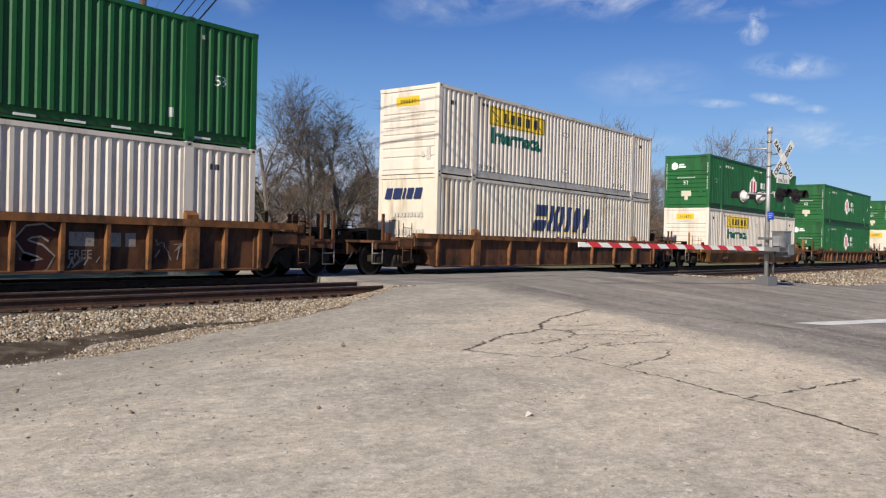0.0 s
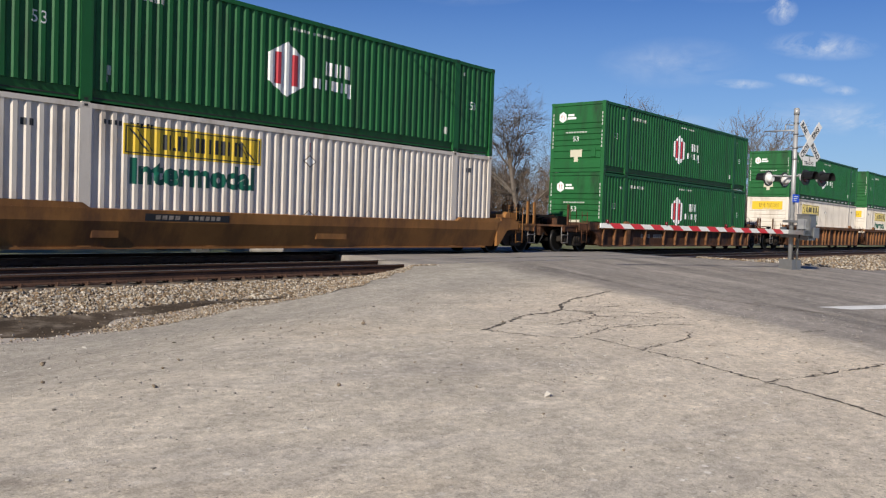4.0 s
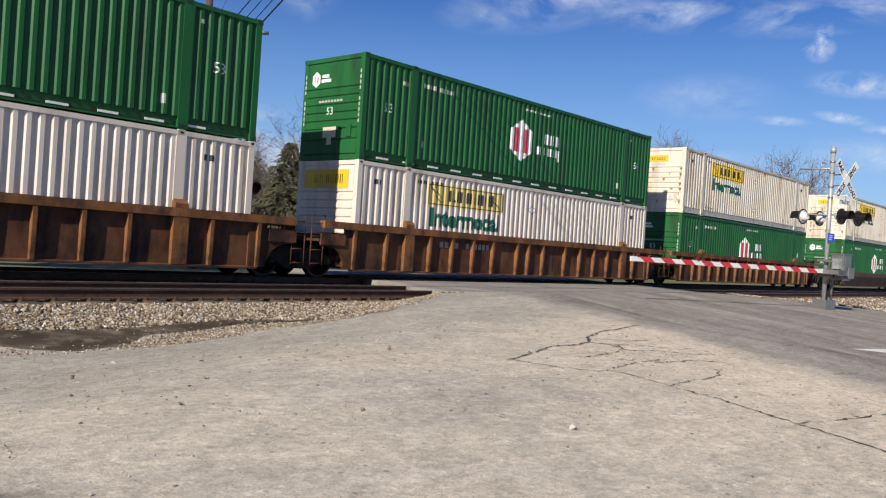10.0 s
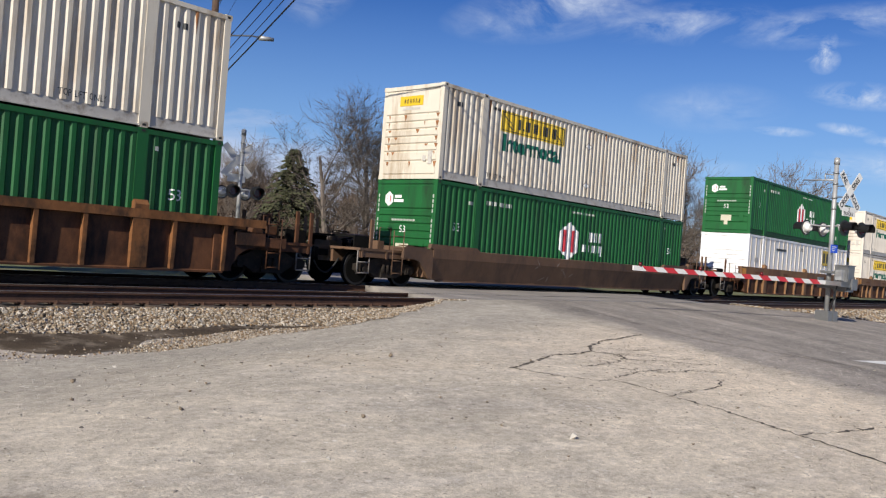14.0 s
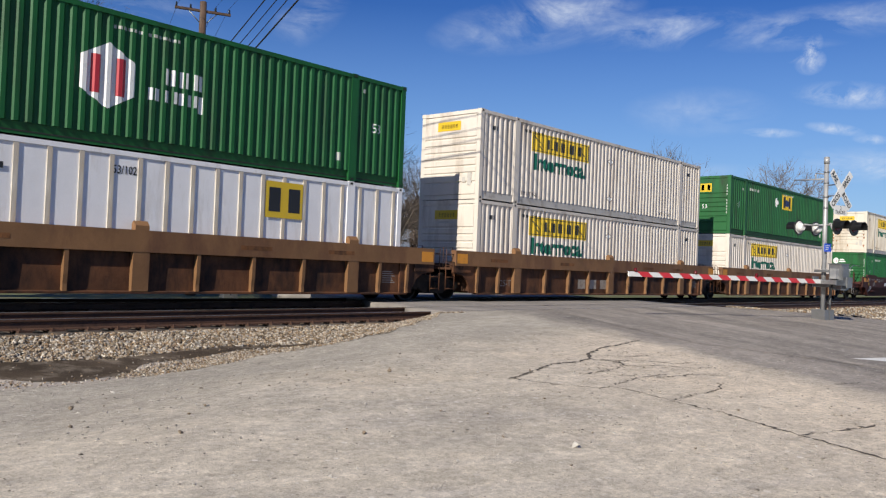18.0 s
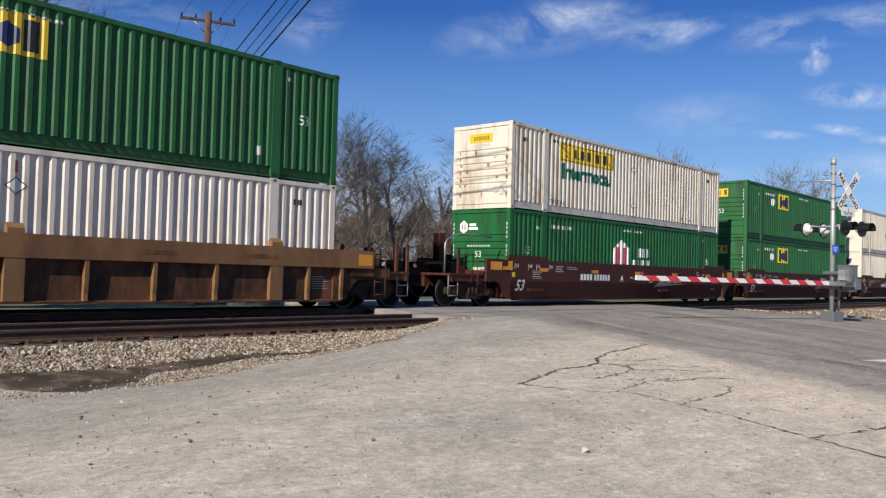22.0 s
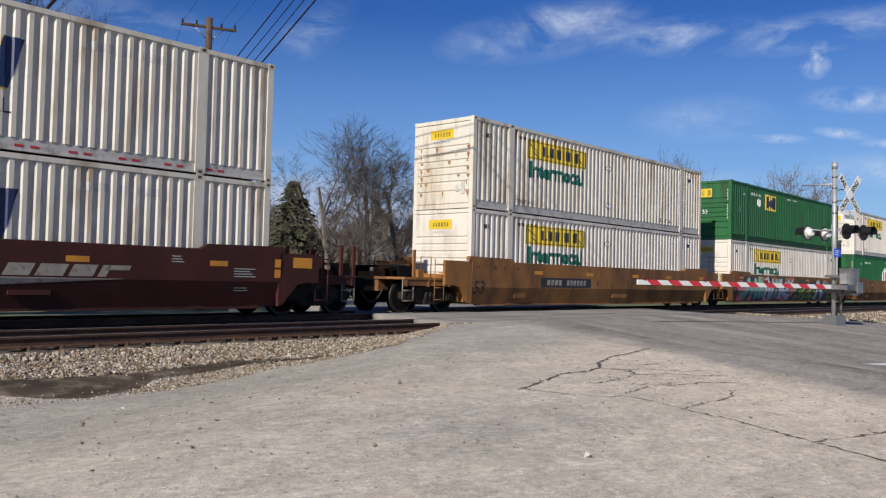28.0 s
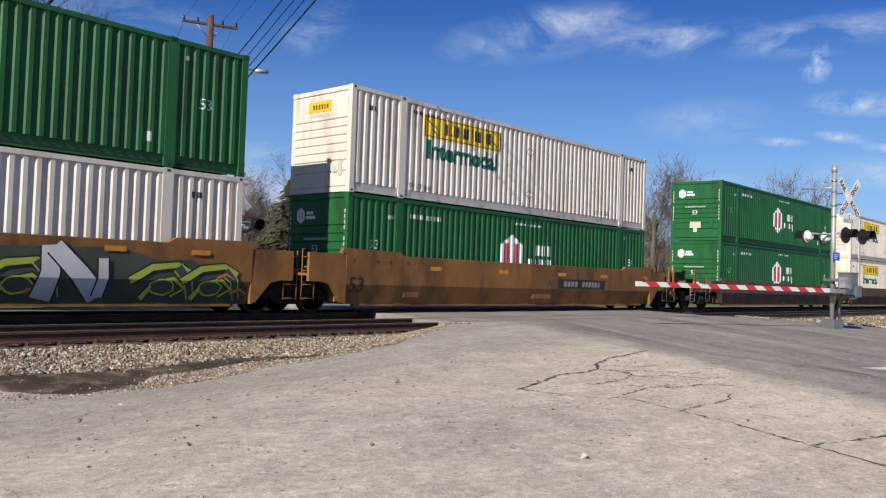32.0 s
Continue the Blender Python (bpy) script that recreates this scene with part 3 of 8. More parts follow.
lot = solid("pavement", bm, M_PAVE, "dusty cracked asphalt lot strewn with grit", "pavement", "structure")

# ---- ballast, rails and ties ----
bm = bmesh.new()
prof = [(-9.2, -0.62), (-8.2, -0.52), (-7.4, -0.43), (-6.2, -0.29), (-5.75, -0.225), (-5.6, -0.22), (-5.2, -0.215), (-2.9, -0.2), (-2.1, -0.26), (-1.4, -0.19), (1.4, -0.19), (2.0, -0.24), (3.6, -0.75)]
BED_YS = [-9.2 + 0.25 * k for k in range(15)] + [-5.6, -5.2, -2.9, -2.1, -1.4, 1.4, 2.0, 3.6]


def bed_z(y):
    for (a, p_), (b, q_) in zip(prof, prof[1:]):
        if a <= y <= b:
            return p_ + (q_ - p_) * (y - a) / (b - a)
    return -0.6


bx = [-400, -120, -40] + [round(-20 + 0.6 * i, 2) for i in range(190)] + [150, 400, 1500]
prev = None
for x in bx:
    col = []
    for y in BED_YS:
        z = bed_z(y) + 0.02 * noise.noise((x * 0.8, y, 0))
        if y < toe(x) + 0.05:
            z = min(z, lot_z(x, y) - 0.07)
        col.append(bm.verts.new((x, y, z)))
    if prev:
        for k in range(len(col) - 1):
            f = bm.faces.new((prev[k], col[k], col[k + 1], prev[k + 1]))
            # index 1, from the near rail on: the bed with shade in its colour
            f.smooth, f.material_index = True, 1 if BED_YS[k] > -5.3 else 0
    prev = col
ballast = solid("ballast", bm, (M_BALLAST, M_DARKBED), "bed of crushed tan and grey stone under the rails", "ballast", "structure")

RAIL_PROFILE = [(-0.070, -0.172), (0.070, -0.172), (0.070, -0.160), (0.012, -0.140), (0.009, -0.050), (0.036, -0.036), (0.036, -0.004), (0.028, 0.0), (-0.028, 0.0), (-0.036, -0.004), (-0.036, -0.036), (-0.009, -0.050), (-0.012, -0.140), (-0.070, -0.160)]
rail_track = []
for n_, ty in enumerate(TRACK_YS):
    tr = thing("railway_track", "worn steel railway track on creosoted wooden ties", "track", Matrix.Translation((0, ty, 0)), "railway tracks", "structure")
    rail_track.append(tr)
    for side in (-0.755, 0.755):
        bm = bmesh.new()
        prism(bm, [(side + a, b) for a, b in RAIL_PROFILE], "x", -300, 1200)
        for f in bm.faces:
            if f.normal.z > 0.5 or all(v.co.z > -0.005 for v in f.verts):
                f.material_index = 1
        part("rail", bm, (M_RAIL, M_TREAD), tr, "rusty rail with a polished running face")


def tie_mesh(bm, x0, y0, rnd):
    w, l = 0.115, 1.29
    dx, dz = rnd.uniform(-0.02, 0.02), rnd.uniform(-0.012, 0.004)
    box(bm, x0 - w + dx, x0 + w + dx, y0 - l + rnd.uniform(-0.05, 0.05), y0 + l, -0.36, -0.19 + dz)
    for s in (-0.755, 0.755):
        box(bm, x0 - 0.10 + dx, x0 + 0.10 + dx, y0 + s - 0.17, y0 + s + 0.17, -0.19 + dz, -0.165, 1)
        for e in (-0.1, 0.1):
            box(bm, x0 + dx - 0.07, x0 + dx - 0.04, y0 + s + e - 0.02, y0 + s + e + 0.02, -0.165, -0.135, 1)
        for e in (-0.17, 0.15):
            box(bm, x0 + e + dx, x0 + e + dx + 0.025, y0 + s - 0.085, y0 + s + 0.085, -0.185, -0.155, 1)


rnd = random.Random(5)
tie_shapes = []
for k in range(5):
    bm = bmesh.new()
    tie_mesh(bm, 0, 0, rnd)
    tie_shapes.append(mesh_of("tie", bm, M_TIE, M_RAIL))
TIE_STEP = 0.515
for tr in rail_track:
    rest = bmesh.new()
    k = 0
    x = -20.0
    while x < 150:
        if not road_x0(tr.location.y) + 0.1 < x < road_x0(tr.location.y) + 14.9:
            if -6 < x < 62:
                part("tie", tie_shapes[k % 5], None, tr, at=pose(x + rnd.uniform(-0.03, 0.03), 0, 0, 0, 0, rnd.uniform(-1.2, 1.2)))
            else:
                tie_mesh(rest, x, 0, rnd)
        k += 1
        x += TIE_STEP
    tagged(part("ties", rest, (M_TIE, M_RAIL), tr), kind="stuff")

# Crossing surface: asphalt between and beside the rails, with open flangeways.
crossing = thing("crossing_surface", "worn grey asphalt road surface between the rails", "road", None, "", "structure")
for y0, y1 in ((0.80, 9.0), (-0.66, 0.66), (-3.47, -0.80), (-4.93, -3.61), (-5.25, -5.07)):
    bm = bmesh.new()
    rx = [15.0 * i / 24 for i in range(25)]
    ry = [y0 + (y1 - y0) * j / 6 for j in range(7)]
    sheet(bm, rx, ry, lambda x, y: (0.0 if y < 3 else -0.035 * (y - 3)) + 0.012 * noise.noise((x * 0.7, y * 0.9, 7)))
    for v in bm.verts:
        v.co.x += road_x0(v.co.y) + (0.12 * noise.noise((v.co.y * 2.1, 4, 1)) if v.co.x < 0.1 else 0)
    geo = bmesh.ops.extrude_face_region(bm, geom=bm.faces[:])
    for v in [g for g in geo["geom"] if isinstance(g, bmesh.types.BMVert)]:
        v.co.z -= 0.25
    part("road_panel", bm, M_ROAD, crossing)

# The road's lane towards the lot: the same weathered skin as the lot, under its own name.
def road_left(y):
    return 15.9 + 0.6 * (y + 7.7)


bm = bmesh.new()
rows_ = []
for j in range(60):
    y = -5.24 - j * 0.3
    row = []
    for i in range(30):
        f = i / 29
        x = max(road_left(y) + 1.4, 15.2) + (29.2 - max(road_left(y) + 1.4, 15.2)) * f
        row.append(bm.verts.new((x, y, lot_z(x, y) + 0.012 * noise.noise((x * 0.35, y * 0.35, 1)) + 0.004 * noise.noise((x * 2, y * 2, 4)) + 0.006)))
    rows_.append(row)
for r0, r1 in zip(rows_, rows_[1:]):
    for i in range(29):
        bm.faces.new((r0[i], r1[i], r1[i + 1], r0[i + 1])).smooth = True
solid("road", bm, M_PAVE, "darker worn asphalt of the road over the crossing", "road", "structure")

# ---- containers ----
CL, CW, CH = 16.15, 2.59, 2.896
HL = CL / 2
POST40 = 6.1
PITCH = 0.2583


def corr(x):
    """Depth of the corrugated side at x from the container's middle: 0 on the outer faces."""
    if abs(x) > HL - 0.16 or abs(abs(x) - POST40) < 0.14:
        return 0.0
    u = ((x + HL) % PITCH) / PITCH
    if u < 0.34:
        return 0.0
    if u < 0.52:
        return 0.044 * (u - 0.34) / 0.18
    if u < 0.82:
        return 0.044
    return 0.044 * (1 - u) / 0.18


BREAKS = sorted({round(-HL + PITCH * (k + u), 5) for k in range(63) for u in (0.0, 0.34, 0.52, 0.82)} | {s * (POST40 + e) for s in (-1, 1) for e in (-0.14, 0.14)} | {-HL + 0.16, HL - 0.16})
BREAKS = [b for b in BREAKS if -HL + 0.1 < b < HL - 0.1]


def corrugated(z0, z1):
    bm = bmesh.new()
    last = None
    for x in [-HL + 0.1] + BREAKS + [HL - 0.1]:
        for e in ((-1e-4, 1e-4) if abs(corr(x - 1e-4) - corr(x + 1e-4)) > 0.003 else (0,)):
            y = -CW / 2 + 0.012 + corr(x + e)
            pair = [bm.verts.new((x + e, y, z)) for z in (z0, z1)]
            lip = bm.verts.new((x + e, -CW / 2 + 0.1, z0))
            if last:
                bm.faces.new((last[0], pair[0], pair[1], last[1]))
                bm.faces.new((last[2], lip, pair[0], last[0]))
            last = (*pair, lip)
    return bm


def drape(me_or_bm, dx, dz, lift=0.004):
    """Lays a flat x-z shape on the corrugated side, cut at every fold."""
    bm = me_or_bm
    if isinstance(bm, bpy.types.Mesh):
        b2 = bmesh.new()
        b2.from_mesh(bm)
        bm = b2
    for v in bm.verts:
        v.co.x += dx
        v.co.z += dz
    if not bm.verts:
        return bm
    lo, hi = min(v.co.x for v in bm.verts), max(v.co.x for v in bm.verts)
    for b in BREAKS:
        if lo < b < hi:
            bmesh.ops.bisect_plane(bm, geom=bm.verts[:] + bm.edges[:] + bm.faces[:], plane_co=(b, 0, 0), plane_no=(1, 0, 0))
    for v in bm.verts:
        v.co.y = -CW / 2 + 0.012 + corr(v.co.x) - lift
    return bm


def flat(shapes):
    """Flat polygons in the x-z plane from lists of (x, z)."""
    bm = bmesh.new()
    for s in shapes:
        bm.faces.new([bm.verts.new((x, 0, z)) for x, z in s])
    return bm


def rect(x, z, w, h, lean=0.0):
    return [(x, z), (x + w, z), (x + w + lean * h, z + h), (x + lean * h, z + h)]


def bars(x, z, widths, h, gap, lean=0.0):
    out = []
    for w in widths:
        if w > 0:
            out.append(rect(x, z, w, h, lean))
        x += abs(w) + gap
    return out


def hexagon(cx, cz, w, h):
    return [(cx, cz - h / 2), (cx + w / 2, cz - h / 4), (cx + w / 2, cz + h / 4), (cx, cz + h / 2), (cx - w / 2, cz + h / 4), (cx - w / 2, cz - h / 4)]


def decal(ob, name, bm_or_me, material, x=0.0, z=0.0, label="", lift=0.004):
    bm = drape(bm_or_me, x, z, lift)
    me = bpy.data.meshes.new(name)
    bmesh.ops.recalc_face_normals(bm, faces=bm.faces)
    bm.to_mesh(me)
    bm.free()
    me.materials.append(material)
    return part(name, me, None, ob, label)


def end_decal(ob, name, bm, material, label=""):
    """Flat shape in (y, z) read as x, z on the end that faces -x: y runs to its right."""
    for v in bm.verts:
        v.co = (-HL - 0.006, -v.co.x, v.co.z)
    me = bpy.data.meshes.new(name)
    bm.to_mesh(me)
    bm.free()
    me.materials.append(material)
    return part(name, me, None, ob, label)


def bar_set(ob, shapes, material, name="brand_bar", lift=0.004, end=False):
    for s in shapes:
        if end:
            end_decal(ob, name, flat([s]), material)
        else:
            decal(ob, name, flat([s]), material, lift=lift)


def rows(ob, shapes, material, end=False):
    material = M_FADED if material is M_MARK else material
    o = end_decal(ob, "stencil", flat(shapes), material) if end else decal(ob, "stencil", flat(shapes), material)
    tagged(o, kind="stuff")


TEXT_CACHE = {}


def digits(text, size, material):
    key = (text, size, material.name)
    if key not in TEXT_CACHE:
        TEXT_CACHE[key] = lettering(text, size, material)
    return TEXT_CACHE[key]


CASTING = {}


def container_shell(kind, body, rail, end_style, reflectors=None):
    ob = thing("freight_container", "", "container", None, "containers on the train")
    rail_h = 0.27
    wall = mesh_of("side_wall", corrugated(rail_h, CH - 0.1), body)
    part("side_wall", wall, None, ob)
    part("side_wall", wall, None, ob, at=pose(0, 0, 0, 0, 0, 180))
    # the bottom rail lies back under the folds of the wall
    foot, head_ = (0.088, 0.055) if rail is body else (0.036, 0.03)
    bm = bmesh.new()
    prism(bm, [(-CW / 2 + foot - 0.03, 0.02), (-CW / 2 + foot - 0.03, 0.05), (-CW / 2 + foot, 0.055), (-CW / 2 + head_, rail_h - 0.004), (-CW / 2 + 0.12, rail_h - 0.004), (-CW / 2 + 0.12, 0.02)], "x", -HL + 0.14, HL - 0.14)
    low = mesh_of("bottom_rail", bm, rail)
    part("bottom_rail", low, None, ob)
    part("bottom_rail", low, None, ob, at=pose(0, 0, 0, 0, 0, 180))
    bm = bmesh.new()
    box(bm, -HL + 0.14, HL - 0.14, -CW / 2 - 0.002, -CW / 2 + 0.07, CH - 0.11, CH - 0.005)
    top = mesh_of("top_rail", bm, body, bevel=0.01)
    part("top_rail", top, None, ob)
    part("top_rail", top, None, ob, at=pose(0, 0, 0, 0, 0, 180))
    bm = bmesh.new()
    box(bm, -HL + 0.1, HL - 0.1, -CW / 2 + 0.06, CW / 2 - 0.06, CH - 0.05, CH - 0.02)
    for k in range(30):
        x = -HL + 0.4 + k * 0.53
        box(bm, x, x + 0.2, -CW / 2 + 0.12, CW / 2 - 0.12, CH - 0.025, CH - 0.012)
    part("roof", bm, body, ob)
    bm = bmesh.new()
    box(bm, -HL + 0.1, HL - 0.1, -CW / 2 + 0.08, CW / 2 - 0.08, 0.08, 0.14)
    part("floor", bm, M_DARK, ob)
    # front wall with its pressed horizontal swages
    bm = bmesh.new()
    box(bm, -HL + 0.035, -HL + 0.06, -CW / 2 + 0.12, CW / 2 - 0.12, 0.1, CH - 0.1)
    part("front_wall", bm, body, ob)
    if end_style != "flat":
        z = 0.12
        for h in (0.42, 0.3, 0.23, 0.23, 0.23, 0.23, 0.23, 0.74):
            bm = bmesh.new()
            top_z = min(z + h, CH - 0.12)
            prism(bm, [(-HL + 0.04, z + 0.012), (-HL + 0.002, z + 0.05), (-HL + 0.002, top_z - 0.03), (-HL + 0.04, top_z - 0.012)], "y", -CW / 2 + 0.17, CW / 2 - 0.17)
            for f in bm.faces:
                f.smooth = False
            part("wall_swage", bm, body, ob)
            z += h
    for s in (0, 1):
        y0 = -CW / 2 + 0.14 + s * 1.16
        bm = bmesh.new()
        box(bm, HL - 0.07, HL - 0.02, y0, y0 + 1.15, 0.14, CH - 0.12)
        leaf = part("door", bm, body, ob)
        for y in (0.3, 0.85):
            bm = bmesh.new()
            tube(bm, (HL - 0.01, y0 + y, 0.12), (HL - 0.01, y0 + y, CH - 0.12), 0.018, n=6)
            part("lock_rod", bm, M_RAILGREY, leaf)
    bm = bmesh.new()
    box(bm, -0.09, 0.07, -0.06, 0.1, 0.1, CH - 0.1)
    post = mesh_of("corner_post", bm, body, bevel=0.012)
    bm = bmesh.new()
    box(bm, -0.13, 0.13, -0.004, 0.07, 0.02, CH - 0.005)
    post40 = mesh_of("lifting_post", bm, body, bevel=0.012)
    for sx in (-1, 1):
        for turn in (0, 180):
            s = 1 if turn == 0 else -1
            part("corner_post", post, None, ob, at=pose(sx * (HL - 0.09), s * (-CW / 2 + 0.06), 0, 0, 0, turn))
            part("lifting_post", post40, None, ob, at=pose(sx * POST40, s * -CW / 2, 0, 0, 0, turn))
    for z0, z1 in ((0.0, 0.13), (CH - 0.12, CH)):
        bm = bmesh.new()
        box(bm, -HL + 0.002, -HL + 0.1, -CW / 2 + 0.1, CW / 2 - 0.1, z0, z1)
        part("end_sill", bm, body, ob)
    if body.name not in CASTING:
        bm = bmesh.new()
        box(bm, -0.09, 0.09, -0.082, 0.082, 0.0, 0.12)
        box(bm, -0.04, 0.04, -0.084, -0.07, 0.035, 0.085, 1)
        CASTING[body.name] = mesh_of("corner_casting", bm, body, M_DARK)
    for sx in (-1, 1):
        for px in (HL - 0.09, POST40):
            for s, turn in ((1, 0), (-1, 180)):
                for z in (-0.012, CH - 0.108):
                    part("corner_casting", CASTING[body.name], None, ob, at=pose(sx * px, s * (-CW / 2 + 0.078), z, 0, 0, turn))
    if reflectors:
        bm = bmesh.new()
        if reflectors is M_RED:
            for dx in (0.0, 0.3):
                box(bm, dx, dx + 0.17, -CW / 2 + foot - 0.008, -CW / 2 + foot + 0.01, 0.10, 0.15)
        else:
            box(bm, 0, 0.45, -CW / 2 + foot - 0.03, -CW / 2 + foot + 0.01, 0.085, 0.135)
        tape = mesh_of("reflective_tape", bm, reflectors)
        for k in range(14):
            part("reflective_tape", tape, None, ob, at=pose(-HL + 0.7 + k * 1.05, 0, 0))
    return ob


def side_marks(ob, colour):
    """Size marks as digits; number rows that cannot be read as bars."""
    decal(ob, "marking", digits("53", 0.36, colour), colour, -7.25, 1.42)
    decal(ob, "marking", digits("53", 0.36, colour), colour, 6.8, 1.42)
    rows(ob, bars(-6.55, 2.28, (0.1, 0.1), 0.11, 0.04), colour)
    rows(ob, bars(-5.7, 2.36, (0.1, 0.1, 0.1, 0.1, -0.08, 0.1, 0.1, 0.1, 0.1, 0.1), 0.13, 0.045), colour)
    rows(ob, bars(-0.74, 2.53, (0.08,) * 6 + (-0.08,) + (0.08,) * 7, 0.07, 0.035), colour)
    rows(ob, bars(-5.66, 0.62, (0.12,), 0.2, 0) + bars(-5.66, 0.46, (0.05,), 0.14, 0), colour)
    rows(ob, bars(6.4, 2.45, (0.1,), 0.1, 0.05), colour)
    rows(ob, bars(5.55, 0.5, (0.11,), 0.22, 0), colour)


def hexagon_container(reflect=False):
    ob = container_shell("hexagon_mark", M_GREEN, M_GREEN, "swage", M_MARK if reflect else None)
    tagged(ob, "green corrugated steel freight container with a white and red hexagon emblem")
    side_marks(ob, M_MARK)
    cx, cz = -0.8, 1.5
    decal(ob, "emblem", flat([hexagon(cx, cz, 1.2, 1.4)]), M_MARK, label="white hexagon emblem")
    bar_set(ob, [rect(cx - 0.38, cz - 0.4, 0.21, 0.8), rect(cx + 0.17, cz - 0.4, 0.21, 0.8)], M_RED, "emblem_bar", 0.007)
    bar_set(ob, bars(0.5, 1.55, (0.09, 0.09, -0.02, 0.08, 0.08, -0.02, 0.09, 0.08), 0.36, 0.055) + bars(0.12, 1.16, (0.09, 0.12, -0.02, 0.1, -0.02, 0.09, 0.1, -0.02, 0.09, 0.08), 0.27, 0.05) + [rect(1.36, 1.04, 0.1, 0.39)], M_MARK)
    end_decal(ob, "emblem", flat([hexagon(-0.72, 2.3, 0.34, 0.46)]), M_MARK)
    bar_set(ob, [rect(-0.81, 2.2, 0.06, 0.2), rect(-0.69, 2.2, 0.06, 0.2)], M_RED, "emblem_bar", end=True)
    bar_set(ob, [rect(-0.47, 2.33, 0.3, 0.09), rect(-0.5, 2.2, 0.42, 0.09)], M_MARK, end=True)
    rows(ob, bars(-0.55, 1.62, (0.1,) * 8, 0.06, 0.03), M_MARK, True)
    end_number(ob, M_MARK)
    end_decal(ob, "notice_plate", flat([[(-0.3, 0.62), (-0.12, 0.62), (-0.12, 0.42), (0.08, 0.42), (0.08, 0.62), (0.26, 0.62), (0.26, 0.92), (-0.3, 0.92)]]), M_PLATE)
    for y in (-1.2, 1.14):
        rows(ob, [rect(y, 1.0 + 0.15 * k, 0.05, 0.1) for k in range(10) if k != 5], M_MARK, True)
    bm = bmesh.new()
    box(bm, -HL - 0.03, -HL + 0.02, -0.9, -0.7, 0.62, 0.95)
    part("vent_box", bm, M_GREEN, ob, bevel=0.01)
    return ob


def end_number(ob, colour):
    bm = bmesh.new()
    bm.from_mesh(digits("53", 0.3, colour))
    for v in bm.verts:
        v.co.x -= 0.2
        v.co.z += 1.27
    end_decal(ob, "marking", bm, colour)


def white_container(cream=False, big_sign=False):
    body = M_CREAM if cream else M_WHITE
    ob = container_shell("white", body, M_RAILGREY, "swage")
    tagged(ob, "grimy white corrugated freight container with a yellow sign panel" if not cream else "cream-white corrugated freight container streaked with rust, yellow sign panel")
    x0, z0 = -5.25, 1.9
    decal(ob, "sign_panel", flat([rect(x0, z0, 3.68, 0.67)]), M_YELLOWPALE if big_sign else M_YELLOW, label="faded yellow sign panel")
    strokes = []
    for gx, w in ((0.98, 0.20), (1.33, 0.24), (1.80, 0.26), (2.16, 0.26), (2.52, 0.26), (2.88, 0.24)):
        strokes += [rect(x0 + gx, z0 + 0.17, w * 0.36, 0.34), rect(x0 + gx + w * 0.66, z0 + 0.17, w * 0.34, 0.34)]
    bar_set(ob, strokes + [rect(x0 + 1.23, z0 + 0.17, 0.06, 0.07), rect(x0 + 1.64, z0 + 0.17, 0.06, 0.07)], M_BLACK, lift=0.007)
    for s in (rect(0.04, 0.04, 3.6, 0.025), rect(0.04, 0.605, 3.6, 0.025), rect(0.04, 0.065, 0.03, 0.54), rect(3.61, 0.065, 0.03, 0.54),
              [(0.14, 0.57), (0.19, 0.57), (0.62, 0.1), (0.57, 0.1)], [(0.3, 0.57), (0.34, 0.57), (0.74, 0.12), (0.70, 0.12)], [(3.05, 0.55), (3.09, 0.55), (3.5, 0.1), (3.45, 0.1)], [(2.94, 0.55), (2.97, 0.55), (3.34, 0.12), (3.3, 0.12)]):
        decal(ob, "sign_scroll", flat([[(x0 + a, z0 + b) for a, b in s]]), M_BLACK, lift=0.007)
    decal(ob, "lettering", lettering("Intermodal", 0.74, M_TEAL, 0.034, 1.03), M_TEAL, x0 + 0.16, z0 - 0.60)
    decal(ob, "lettering", lettering("TOP LIFT ONLY", 0.20, M_BLACK, 0, 0.72), M_BLACK, -5.8, 0.33)
    for z in (0.5, 1.95):
        decal(ob, "warning_plate", flat([[(0.05, z), (0.26, z + 0.19), (0.05, z + 0.38), (-0.16, z + 0.19)]]), M_CASTING, label="grey-rimmed diamond plate")
        decal(ob, "plate_face", flat([[(0.05, z + 0.035), (0.222, z + 0.19), (0.05, z + 0.345), (-0.122, z + 0.19)]]), M_TRIM, lift=0.007)
        if z > 1:
            decal(ob, "warning_tag", flat([rect(0.01, z + 0.44, 0.07, 0.24)]), M_RED)
    for x in (-7.4, 6.7):
        rows(ob, bars(x, 2.3, (0.1, 0.1), 0.14, 0.06), M_BLACK)
    rows(ob, bars(-5.7, 2.5, (0.07,) * 4 + (-0.1,) + (0.07,) * 5, 0.1, 0.05), M_BLACK)
    decal(ob, "lettering", lettering("TOP LIFT ONLY", 0.2, M_BLACK, 0, 0.72), M_BLACK, 4.25, 0.36)
    if big_sign:
        end_decal(ob, "sign_panel", flat([rect(-0.98, 2.12, 1.9, 0.52)]), M_YELLOW)
        for gx in (-0.52, -0.3, -0.02, 0.18, 0.38, 0.56):
            bar_set(ob, [rect(gx, 2.25, 0.05, 0.26), rect(gx + 0.09, 2.25, 0.045, 0.26)], M_BLACK, end=True)
    else:
        end_decal(ob, "sign_panel", flat([rect(-0.55, 2.27, 1.0, 0.3)]), M_YELLOW)
        rows(ob, [rect(-0.36 + 0.12 * k, 2.34, 0.07, 0.14) for k in range(6)], M_BLACK, True)
    rows(ob, [rect(-0.42, 2.14, 0.75, 0.07)], M_RAILGREY, True)
    bm = bmesh.new()
